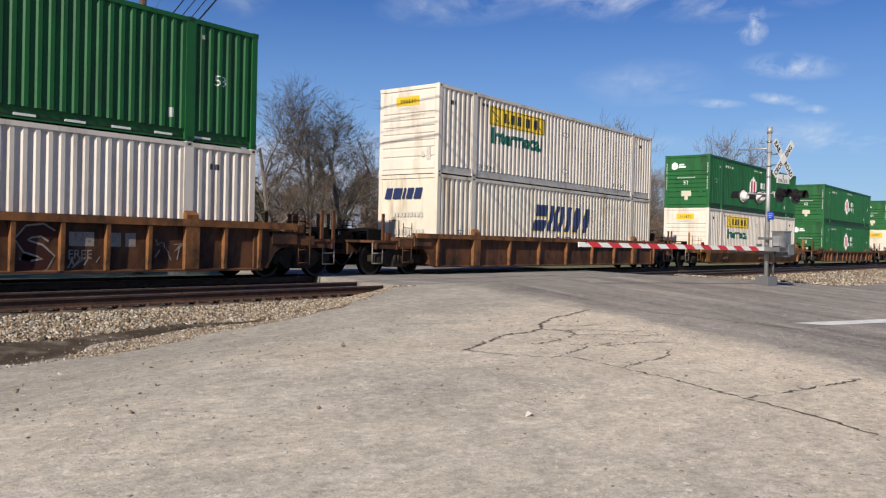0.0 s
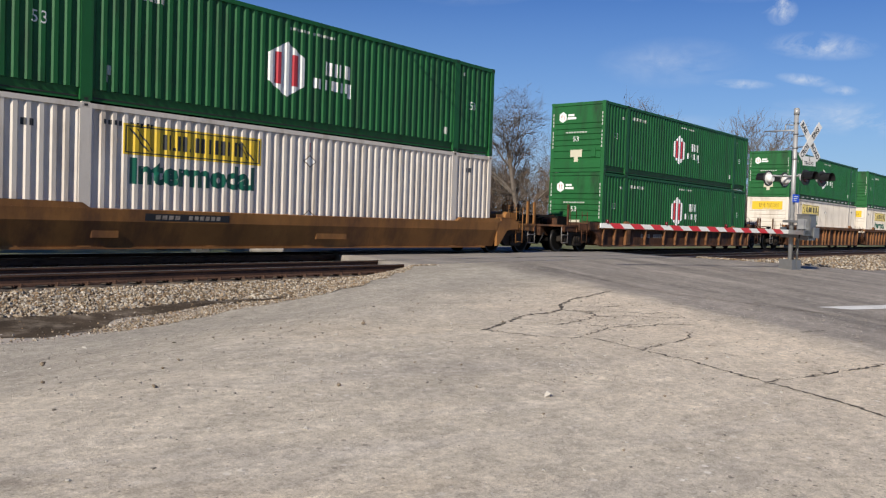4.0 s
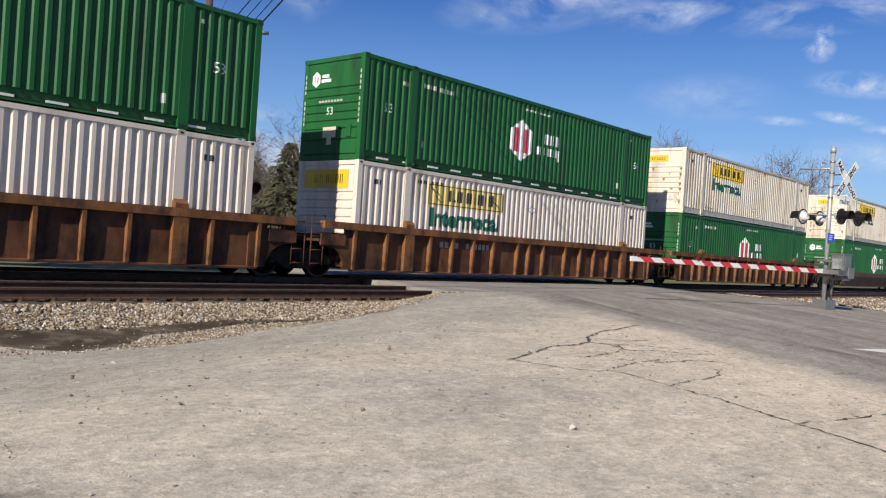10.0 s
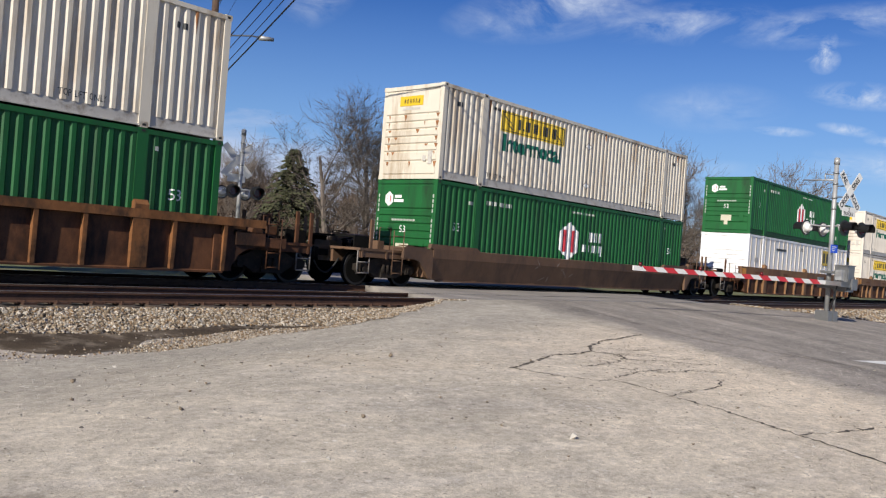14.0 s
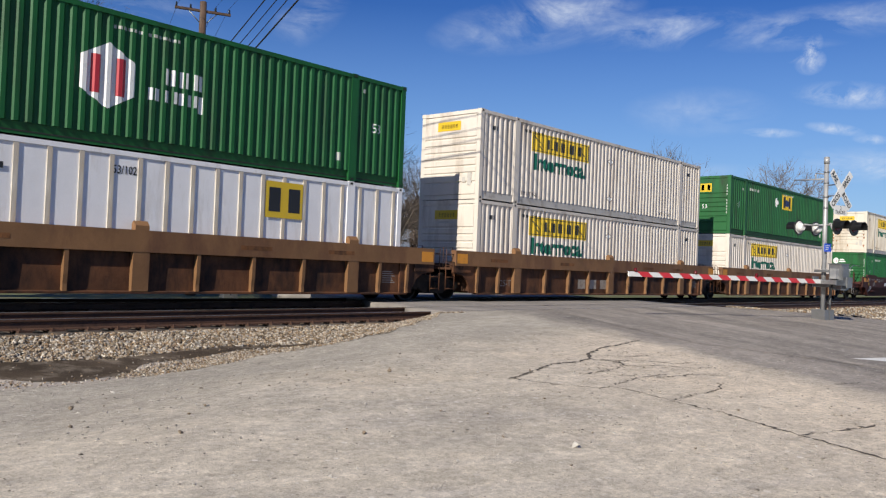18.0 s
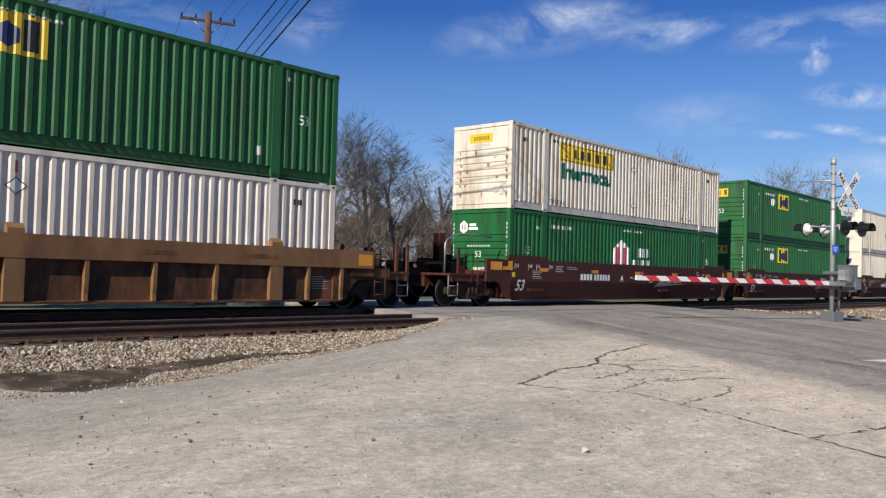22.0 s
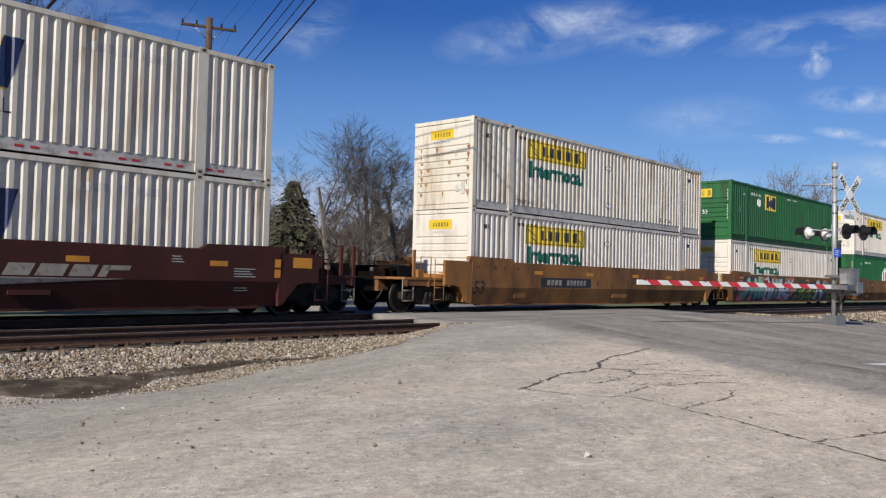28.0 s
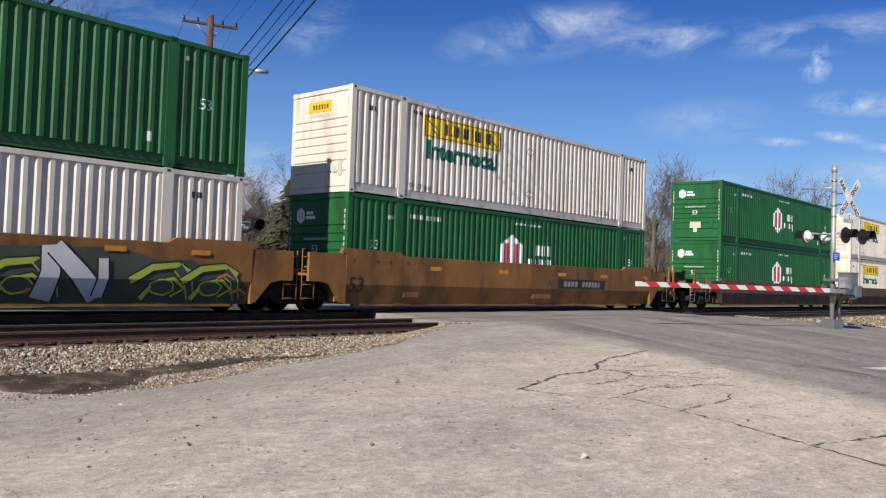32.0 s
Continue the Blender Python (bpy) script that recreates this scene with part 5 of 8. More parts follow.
def smooth_side(m, top, fold):
    bm = bmesh.new()
    prism(bm, [(-1.50, fold), (-1.52, top), (-1.36, top + 0.015), (-1.36, fold), (-1.25, 0.27), (-1.31, 0.25)], "x", -WELL + 0.25, WELL - 0.25)
    panel = mesh_of("side_panel", bm, m)
    bm = bmesh.new()
    prism(bm, [(-WELL + 0.1, top), (-WELL + 0.15, top + 0.14), (-WELL + 2.25, top + 0.12), (-WELL + 2.45, top)], "y", -1.51, -1.38)
    chord = mesh_of("guide", bm, m, bevel=0.012)
    bm = bmesh.new()
    prism(bm, [(-1.34, 0.20), (-1.34, 0.25), (-1.2, 0.25), (-1.2, 0.20)], "x", -WELL + 0.7, WELL - 0.7)
    return panel, chord, mesh_of("bottom_sill", bm, m), None


def well_car(x, spec, m, front, rear, label, chord_m=None, ribs=RIBS_CLOSE):
    """front and rear: 'coupler' or 'joint' at the -x and +x ends; the +x joint carries the shared truck."""
    car = thing("well_car", label, "railcar", pose(x, 0, 0), "cars of the train")
    style, top, low = spec
    key = (m.name, spec, (chord_m or m).name)
    panel, chord, sill, rib = shared(CAR_MESH, key, lambda: smooth_side(m, top, low) if style == "smooth" else ribbed_side(m, chord_m or m, top, low))
    for turn in (0, 180):
        at = pose(0, 0, 0, 0, 0, turn)
        part("side_panel", panel, None, car, at=at)
        part("bottom_sill", sill, None, car, at=at)
        if rib:
            part("top_chord", chord, None, car, at=at)
            for rx in ribs:
                part("rib", rib[0], None, car, at=at @ pose(rx, 0, 0))
            for rx in (-6.1, 0.0, 6.1) if ribs is RIBS_OCHRE else (-6.1, 6.1):
                part("post", rib[1], None, car, at=at @ pose(rx, 0, 0))
                part("container_guide", shared(CAR_MESH, (chord_m or m).name + "cg", lambda: guide_mesh(chord_m or m)), None, car, at=at @ pose(rx, 0, top))
        else:
            part("guide", chord, None, car, at=at)
            part("guide", shared(CAR_MESH, (key, "g2"), lambda: mirrored_x(chord)), None, car, at=at)

    def floor_beam():
        bm = bmesh.new()
        box(bm, -0.15, 0.15, -1.32, 1.32, 0.24, 0.33)
        return mesh_of("floor_beam", bm, m)
    for fx in (-7.6, -6.1, -3, 0, 3, 6.1, 7.6):
        part("floor_beam", shared(CAR_MESH, (m.name, "fb"), floor_beam), None, car, at=pose(fx, 0, 0))

    def arch(far):
        bm = bmesh.new()
        if style == "smooth":
            e = max(top - 0.02, 1.12)
            prism(bm, [(WELL - 0.26, 0.26), (WELL - 0.12, 0.3), (WELL + 0.1, 0.55), (WELL + 0.32, 0.78), (WELL + 0.6, 0.84), (WELL + 0.98, 0.84), (WELL + 0.98, e), (WELL - 0.26, e)], "y", -1.495, -1.40)
        else:
            prism(bm, [(WELL - 0.55, 0.26), (WELL - 0.12, 0.26), (WELL + 0.0, 0.44), (WELL + 0.14, 0.66), (WELL + 0.38, 0.82), (WELL + 0.7, 0.87), (WELL + far, 0.87), (WELL + far, 1.12), (WELL - 0.55, 1.12)], "y", -1.43, -1.36)
        return mesh_of("end_web", bm, m, bevel=0.008)
    for s, kind in ((-1, front), (1, rear)):
        turn = pose(0, 0, 0, 0, 0, 0 if s > 0 else 180)
        am = shared(CAR_MESH, (key, "arch", kind), lambda: arch(1.5 if kind == "coupler" else 0.8))
        part("end_web", am, None, car, at=turn)
        part("end_web", shared(CAR_MESH, (key, "arch2", kind), lambda: mirrored(am)), None, car, at=turn)
        end_gear(car, s, m, style, kind == "coupler")
        if kind == "joint" and s > 0:
            truck(car, 9.75)
    return car


def mirrored_x(me):
    m2 = me.copy()
    m2.transform(Matrix.Diagonal((-1, 1, 1, 1)))
    m2.flip_normals()
    return m2


PROTO = {}
KINDS = {"hexagon_mark": lambda: hexagon_container(), "hexagon_taped": lambda: hexagon_container(True), "white": lambda: white_container(), "white_sign": lambda: white_container(False, True), "cream": lambda: white_container(True), "ochre": ochre_container, "plate": plate_container, "ochre_mid": lambda: ochre_container(-0.22), "navy": lambda: navy_container(), "navy_plain": lambda: navy_container(False)}
TRAIN = []


def put_container(kind, x, z):
    m = pose(x, 0, z)
    if kind not in PROTO:
        PROTO[kind] = KINDS[kind]()
        PROTO[kind].matrix_world = m
        ob = PROTO[kind]
    else:
        ob = copy_thing(PROTO[kind], m)
    TRAIN.append((ob, x, z))
    return ob


BASE_Z = 0.36
RIB_L = "rust-brown rib-sided well car loaded with two stacked containers"
OCH_L = "faded ochre rib-sided well car loaded with two stacked containers"
MAROON_L = "maroon smooth-sided well car with white lettering and yellow tabs"
TAN_L = "yellow-brown smooth-sided well car, scuffed, loaded with two containers"
DK_L = "dark brown smooth-sided well car loaded with two containers"
GR_L = "smooth-sided well car covered in colourful spray-paint patterns"
# (side, top of the side, fold or underside of the chord)
SP_A, SP_B, SP_C, SP_D = ("ribbed", 1.44, 1.27), ("ribbed", 1.30, 1.15), ("smooth", 1.06, 0.80), ("ribbed", 1.09, 0.94)
SP_E, SP_H, SP_J = ("ribbed", 1.52, 1.33), ("smooth", 1.18, 0.90), ("ribbed", 1.58, 1.11)
SP_L, SP_O, SP_R = ("smooth", 1.57, 0.85), ("smooth", 1.60, 0.78), ("smooth", 1.35, 0.80)
# left end of the containers at the start, lower, upper, car side, paint, chord paint, front, rear, ribs, label
UNITS = [
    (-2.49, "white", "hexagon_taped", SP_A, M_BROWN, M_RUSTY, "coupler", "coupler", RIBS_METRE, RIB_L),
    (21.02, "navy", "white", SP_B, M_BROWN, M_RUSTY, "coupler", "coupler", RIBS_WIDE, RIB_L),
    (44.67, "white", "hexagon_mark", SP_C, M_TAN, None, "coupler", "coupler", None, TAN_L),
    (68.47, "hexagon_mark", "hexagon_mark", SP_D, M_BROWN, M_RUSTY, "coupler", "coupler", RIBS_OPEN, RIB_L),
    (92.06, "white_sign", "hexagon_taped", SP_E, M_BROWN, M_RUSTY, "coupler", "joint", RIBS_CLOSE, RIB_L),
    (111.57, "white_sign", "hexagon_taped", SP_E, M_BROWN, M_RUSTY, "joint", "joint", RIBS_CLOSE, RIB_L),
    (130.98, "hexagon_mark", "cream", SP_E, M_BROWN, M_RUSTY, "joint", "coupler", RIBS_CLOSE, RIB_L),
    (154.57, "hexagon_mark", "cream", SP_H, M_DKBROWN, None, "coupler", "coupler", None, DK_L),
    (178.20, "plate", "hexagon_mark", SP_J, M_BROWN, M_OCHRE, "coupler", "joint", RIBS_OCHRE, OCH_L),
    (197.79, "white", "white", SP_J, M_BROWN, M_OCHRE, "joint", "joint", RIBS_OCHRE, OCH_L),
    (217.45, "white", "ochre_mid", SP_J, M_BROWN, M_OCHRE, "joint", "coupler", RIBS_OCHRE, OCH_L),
    (241.15, "hexagon_mark", "cream", SP_L, M_MAROON, None, "coupler", "joint", None, MAROON_L),
    (260.64, "ochre", "ochre", SP_L, M_MAROON, None, "joint", "joint", None, MAROON_L),
    (280.04, "navy_plain", "navy", SP_L, M_MAROON, None, "joint", "coupler", None, MAROON_L),
    (303.83, "white", "cream", SP_O, M_TAN, None, "coupler", "joint", None, TAN_L),
    (323.29, "white", "ochre", SP_O, M_TAN, None, "joint", "joint", None, GR_L),
    (342.75, "hexagon_mark", "white", SP_O, M_TAN, None, "joint", "coupler", None, TAN_L),
    (366.25, "hexagon_mark", "hexagon_mark", SP_R, M_DKBROWN, None, "coupler", "joint", None, DK_L),
    (386.20, "white", "white", SP_R, M_DKBROWN, None, "joint", "coupler", None, DK_L),
]
CARS = []
for left, low_c, up_c, spec, paint, chord_p, front, rear, rib_xs, label in UNITS:
    mid = left + HL
    car = well_car(mid, spec, paint, front, rear, label, chord_p, rib_xs)
    TRAIN.append((car, mid, 0.0))
    CARS.append((car, spec))
    put_container(low_c, mid, BASE_Z)
    put_container(up_c, mid, BASE_Z + CH + 0.028)


# ---- markings on the cars ----
def tabs(car, spec, xs, z=1.32):
    for x in xs:
        car_decal(car, spec, "yellow_tab", flat([rect(x, z, 0.48, 0.12)]), M_ORANGE)


def small_print(car, spec, x, z, n, w=0.55, m_=None):
    o = car_decal(car, spec, "small_print", flat([rect(x, z + 0.06 * i, w * (1 - 0.13 * (i % 3)), 0.022) for i in range(n)]), m_ or M_FADED)
    tagged(o, kind="stuff")


def maroon_marks(car, st):
    car_decal(car, st, "marking", lettering("53", 0.50, M_MARK, 0.012), M_MARK, -7.9, 0.54)
    for x, s in ((-8.0, "53"), (-7.25, "48"), (-6.8, "45"), (-6.05, "40")):
        car_decal(car, st, "marking", lettering(s, 0.17, M_MARK), M_MARK, x, 1.30)
        car_decal(car, st, "marking", flat([rect(x - 0.06, 1.24, 0.025, 0.2)]), M_MARK)
    if car is not CARS[11][0]:
        car_decal(car, st, "marking", lettering("125 T", 0.2, M_MARK), M_MARK, -8.98, 1.33)
    tabs(car, st, (-6.64, -3.36, -0.15, 3.04, 6.3), 1.19)
    car_decal(car, st, "yellow_corner", flat([[(-8.68, 1.21), (-8.18, 1.21), (-8.18, 1.5), (-8.42, 1.5), (-8.42, 1.32), (-8.68, 1.32)]]), M_ORANGE, y=-1.522)
    car_decal(car, st, "yellow_tab", flat([rect(-8.2, 0.98, 0.17, 0.16)]), M_YELLOW, y=-1.522)
    for x in ((-9.3, 8.66) if car is CARS[11][0] else (8.66,)):
        car_decal(car, st, "yellow_panel", flat([rect(x, 1.2, 0.6, 0.26)]), M_ORANGE, y=-1.5)
    for z in (0.95, 1.2):
        car_decal(car, st, "yellow_tab", flat([rect(8.1, z, 0.18, 0.2)]), M_ORANGE)
    for w in bars(-4.09, 0.93, (0.17, 0.17, 0.16, 0.15, -0.05, 0.15, 0.15, 0.15, 0.15, 0.13, 0.15), 0.22, 0.045):
        car_decal(car, st, "number_bar", flat([w]), M_MARK)
    unit = {11: "A", 12: "C", 13: "B"}[[c for c, _ in CARS].index(car)]
    car_decal(car, st, "marking", lettering(unit, 0.33, M_MARK, 0.008), M_MARK, -1.25, 0.92)
    car_decal(car, st, "marking", lettering("WELL LD LMT 118,000", 0.11, M_MARK, 0.001), M_MARK, -0.5, 1.03)
    for w in (rect(1.03, 0.9, 0.26, 0.02), rect(1.03, 1.14, 0.26, 0.02), rect(1.03, 0.92, 0.02, 0.22), rect(1.27, 0.92, 0.02, 0.22), rect(1.08, 1.04, 0.16, 0.03), rect(1.12, 0.97, 0.08, 0.03)):
        car_decal(car, st, "marking", flat([w]), M_MARK)
    k = 0.5
    for w in (rect(1.85, 0.9, 0.5, 0.24, k), rect(2.45, 0.9, 0.55, 0.24, k), rect(3.1, 0.9, 0.5, 0.24, k), rect(3.7, 0.9, 0.18, 0.24, k), rect(3.88, 1.04, 0.5, 0.1, k)):
        car_decal(car, st, "brand_bar", flat([w]), M_CHALK)
    car_decal(car, st, "brand_bar", flat([[(1.5, 0.70), (4.3, 0.86), (1.75, 0.87)]]), M_CHALK)
    for x, z, n, w in ((-5.7, 1.2, 4, 0.5), (-5.0, 1.3, 2, 0.7), (5.35, 1.25, 3, 0.3), (6.95, 0.95, 4, 0.6), (7.0, 0.62, 2, 0.4), (-7.05, 0.95, 5, 0.55)):
        small_print(car, st, x, z, n, w)
    for x, w in ((-7.2, 0.9), (2.0, 0.8)):
        bm = bmesh.new()
        box(bm, x, x + w, -1.46, -1.41, 0.52, 0.62)
        part("step_pocket", bm, M_MAROON, car)


def tan_marks(car, st, plate_x, plate_w, plate_z=0.81, plate_h=0.33, fifty=-8.15):
    if fifty:
        car_decal(car, st, "marking", lettering("53", 0.58, M_BLACK, 0.012), M_BLACK, fifty, 0.58)
    car_decal(car, st, "number_plate", flat([rect(plate_x, plate_z, plate_w, plate_h)]), M_BLACK, label="dark painted number panel")
    u = plate_w / 3.1
    for w in bars(plate_x + 0.35 * u, plate_z + plate_h * 0.22, tuple(q * u for q in (0.17, 0.17, 0.17, 0.17, -0.2, 0.15, 0.15, 0.15, 0.15, 0.15, 0.15)), plate_h * 0.56, 0.06 * u, 0.12):
        car_decal(car, st, "number_bar", flat([w]), M_CHALK, lift=0.003)
    if st[1] > 1.3:
        tabs(car, st, (-5.0, -1.76, 1.57, 4.37, 7.48), 1.24)
        for x, s in ((-8.05, "53"), (-7.2, "48"), (-6.7, "45"), (-6.0, "40")):
            car_decal(car, st, "marking", lettering(s, 0.14, M_BLACK), M_BLACK, x, 1.36)
        car_decal(car, st, "marking", lettering("A", 0.3, M_BLACK), M_BLACK, -1.06 if plate_x < 0 else 1.0, 0.88)
    for x, z, w, h in ((-6.0, 0.45, 0.6, 0.16), (0.2, 0.45, 1.1, 0.16)):
        bm = bmesh.new()
        yb = side_at(st, z + h / 2)
        box(bm, x, x + w, yb - 0.02, yb + 0.05, z, z + h)
        part("stiffener", bm, M_TAN, car, bevel=0.008)


def rib_marks(car, spec, brand_x, z0=0.5):
    for w in bars(brand_x, z0, (0.5, 0.5, 0.62), 0.34, 0.28):
        car_decal(car, spec, "brand_bar", flat([w]), M_CHALK)


for k in (11, 12, 13):
    maroon_marks(*CARS[k])
tan_marks(*CARS[2], -4.83, 2.2, 0.83, 0.16, None)
tan_marks(*CARS[14], -4.6, 3.15)
tan_marks(*CARS[16], 1.6, 3.1)
rib_marks(*CARS[9], -2.2, 0.45)
for w in (rect(3.18, 0.78, 0.55, 0.3), rect(4.1, 0.78, 0.25, 0.3), rect(4.45, 0.78, 0.25, 0.3)):
    car_decal(*CARS[0], "brand_bar", flat([w]), M_CHALK)
car_decal(*CARS[0], "chalk_word", lettering("FREE", 0.27, M_CHALK, 0.0, 0.95), M_CHALK, 3.16, 0.52)
car_decal(*CARS[9], "marking", lettering("125-T", 0.3, M_CHALK), M_CHALK, -7.05, 0.5)
for k in (3, 4, 5, 6):
    o = car_decal(*CARS[k], "stencil", flat(bars(-4.7, CARS[k][1][1] - 0.5, (0.17,) * 4 + (-0.25,) + (0.14,) * 6, 0.17, 0.06)), M_CHALK)
    tagged(o, kind="stuff")
for k in (8, 9, 10):
    for x in (-9.25, 8.75):
        car_decal(*CARS[k], "yellow_tab", flat([rect(x, 1.18, 0.5, 0.3)]), M_ORANGE, y=-1.5245)
    for x in (-7.6, -3.6, 2.5, 5.2):
        car_decal(*CARS[k], "worn_stencil", flat([rect(x, 1.27, 0.9, 0.1)]), M_RUSTY, y=-1.5245)
    small_print(*CARS[k], 7.3, 0.55, 6, 0.5, M_CHALK)
# chalked scrawls on the first and the dark car, as plain strokes
rnd = random.Random(31)
for car, spec, x0, x1, z0, z1, count in ((*CARS[0], 3.15, 3.8, 0.32, 0.46, 8), (*CARS[0], 5.15, 5.75, 0.4, 0.85, 12), (*CARS[7], -3.2, -0.4, 0.35, 1.05, 10)):
    for k in range(count):
        x, z = rnd.uniform(x0, x1), rnd.uniform(z0, z1)
        a = rnd.uniform(0, 3.1)
        l = rnd.uniform(0.12, 0.4)
        dx, dz = math.cos(a) * l, math.sin(a) * l * 0.8
        car_decal(car, spec, "chalk_stroke", flat([[(x, z), (x + 0.03, z - 0.01), (x + dx + 0.03, min(z1 + 0.1, z + dz)), (x + dx, min(z1 + 0.1, z + dz + 0.01))]]), M_CHALK, lift=0.001 + 0.0003 * k)


# ---- spray-painted car ----
def blob(rnd, x, z, w, h, n=14):
    return [(x + w / 2 * math.cos(a) * rnd.uniform(0.86, 1.1), z + h / 2 * math.sin(a) * rnd.uniform(0.86, 1.08)) for a in [k * math.tau / n for k in range(n)]]


def faded(name, low, high):
    """Spray paint that runs from one colour at the foot of the side to another at its top."""
    m = mat(name, high, 0.6, var=0.12)
    nt = m.node_tree
    bs = nt.nodes["Principled BSDF"]
    old = bs.inputs["Base Color"].links[0].from_socket
    co = nt.nodes.new("ShaderNodeTexCoord")
    sep = nt.nodes.new("ShaderNodeSeparateXYZ")
    nt.links.new(co.outputs["Object"], sep.inputs[0])
    rng = nt.nodes.new("ShaderNodeMapRange")
    rng.inputs["From Min"].default_value, rng.inputs["From Max"].default_value = 0.35, 1.25
    nt.links.new(sep.outputs[2], rng.inputs["Value"])
    mix = nt.nodes.new("ShaderNodeMix")
    mix.data_type = "RGBA"
    nt.links.new(rng.outputs[0], mix.inputs[0])
    mix.inputs[6].default_value = (*low, 1)
    nt.links.new(old, mix.inputs[7])
    nt.links.new(mix.outputs[2], bs.inputs["Base Color"])
    return m


M_FADE_MINT = faded("spray_mint_to_teal", (0.03, 0.20, 0.22), (0.42, 0.56, 0.36))
M_FADE_WHITE = faded("spray_white_to_lilac", (0.30, 0.32, 0.38), (0.66, 0.63, 0.62))


def ribbon(pts, w0, w1=None):
    """A flat brush stroke through the points, as one outline."""
    w1 = w0 if w1 is None else w1
    up, down = [], []
    for i, (x, z) in enumerate(pts):
        a, b = pts[max(0, i - 1)], pts[min(len(pts) - 1, i + 1)]
        l = math.hypot(b[0] - a[0], b[1] - a[1]) or 1
        w = (w0 + (w1 - w0) * i / (len(pts) - 1)) / 2
        nx, nz = -(b[1] - a[1]) / l * w, (b[0] - a[0]) / l * w
        up.append((x + nx, z + nz))
        down.append((x - nx, z - nz))
    return up + down[::-1]


def spray_paint(car, st):
    rnd = random.Random(4)
    level = [0.001]

    def put(shape, m_, name="paint_patch"):
        level[0] += 0.00022
        car_decal(car, st, name, flat([[(x, min(1.58, max(0.27, z))) for x, z in shape]]), m_, lift=level[0])

    def edged(shape, m_, e=0.05, rim=M_BLACK):
        cx = sum(q[0] for q in shape) / len(shape)
        cz = sum(q[1] for q in shape) / len(shape)
        put([(x + (x - cx) / (math.hypot(x - cx, z - cz) or 1) * e, z + (z - cz) / (math.hypot(x - cx, z - cz) or 1) * e) for x, z in shape], rim, "paint_outline")
        put(shape, m_)

    def stroke(pts, w0, w1, m_, rim=M_BLACK, e=0.07):
        put(ribbon(pts, w0 + e, w1 + e), rim, "paint_outline")
        put(ribbon(pts, w0, w1), m_)
    # ground coats: slate and pink behind the pale strokes, dark olive behind the lime ones
    put([(-7.7, 0.27), (-0.4, 0.27), (-0.1, 0.8), (-0.5, 1.5), (-6.9, 1.5), (-7.5, 0.9)], M_SPRAY_DARK)
    put([(-0.6, 0.27), (8.1, 0.27), (8.2, 0.6), (7.9, 0.9), (7.2, 1.0), (6.6, 1.25), (5.9, 1.2), (4.9, 1.46), (3.9, 1.40), (2.4, 1.36), (1.2, 1.5), (0.3, 1.3), (-0.5, 0.9)], M_SPRAY_OLIVE)
    for x, z, w, h in ((-7.4, 1.05, 1.0, 0.5), (-6.8, 0.9, 0.8, 0.6), (-7.2, 0.42, 0.8, 0.3), (-6.0, 0.42, 0.5, 0.3), (-4.0, 0.36, 0.6, 0.2), (-2.55, 0.62, 0.4, 0.5), (-0.75, 1.3, 0.9, 0.5), (-0.5, 0.8, 0.6, 0.6), (-1.5, 0.4, 0.9, 0.25)):
        edged(blob(rnd, x, z, w, h), M_SPRAY_PINK, 0.03, M_RED)
    # a pale arrow, then tall fat strokes that lean into each other
    edged([(-7.5, 0.55), (-6.75, 0.62), (-6.8, 0.48), (-6.4, 0.70), (-6.8, 0.86), (-6.75, 0.74), (-7.45, 0.72)], M_FADE_MINT)
    stroke([(-6.85, 0.42), (-6.6, 0.8), (-6.45, 1.36)], 0.55, 0.35, M_FADE_MINT)
    stroke([(-6.5, 1.38), (-6.15, 0.95), (-5.95, 0.6)], 0.38, 0.3, M_FADE_MINT)
    stroke([(-5.95, 0.62), (-5.75, 1.0), (-5.5, 1.4)], 0.3, 0.36, M_FADE_MINT)
    stroke([(-5.55, 1.35), (-5.45, 0.85), (-5.25, 0.36)], 0.36, 0.5, M_FADE_MINT)
    edged([(-5.35, 1.1), (-4.55, 1.12), (-4.5, 1.5), (-5.25, 1.52), (-5.2, 1.32)], M_FADE_MINT)
    edged(blob(rnd, -4.75, 0.76, 0.98, 0.8), M_FADE_MINT)
    stroke([(-4.2, 1.46), (-4.12, 0.9), (-4.15, 0.34)], 0.42, 0.3, M_FADE_WHITE)
    stroke([(-4.1, 1.44), (-3.65, 0.9), (-3.4, 0.36)], 0.42, 0.5, M_FADE_WHITE)
    stroke([(-3.42, 0.36), (-3.25, 0.9), (-3.22, 1.44)], 0.3, 0.36, M_FADE_WHITE)
    edged(blob(rnd, -2.68, 1.18, 0.62, 0.5), M_FADE_MINT)
    stroke([(-2.7, 0.86), (-2.85, 0.6), (-2.9, 0.36)], 0.34, 0.4, M_FADE_MINT)
    stroke([(-2.18, 1.44), (-2.15, 0.9), (-2.1, 0.36)], 0.46, 0.52, M_FADE_WHITE)
    stroke([(-1.3, 1.26), (-1.75, 1.04), (-2.05, 0.86)], 0.2, 0.3, M_FADE_WHITE)
    stroke([(-2.0, 0.86), (-1.4, 0.62), (-0.75, 0.40)], 0.34, 0.4, M_FADE_WHITE)
    edged(blob(rnd, -1.2, 0.86, 0.6, 0.34), M_FADE_WHITE)
    stroke([(-1.1, 1.36), (-0.8, 1.16), (-0.4, 1.34), (-0.25, 1.5)], 0.2, 0.08, M_FADE_WHITE)
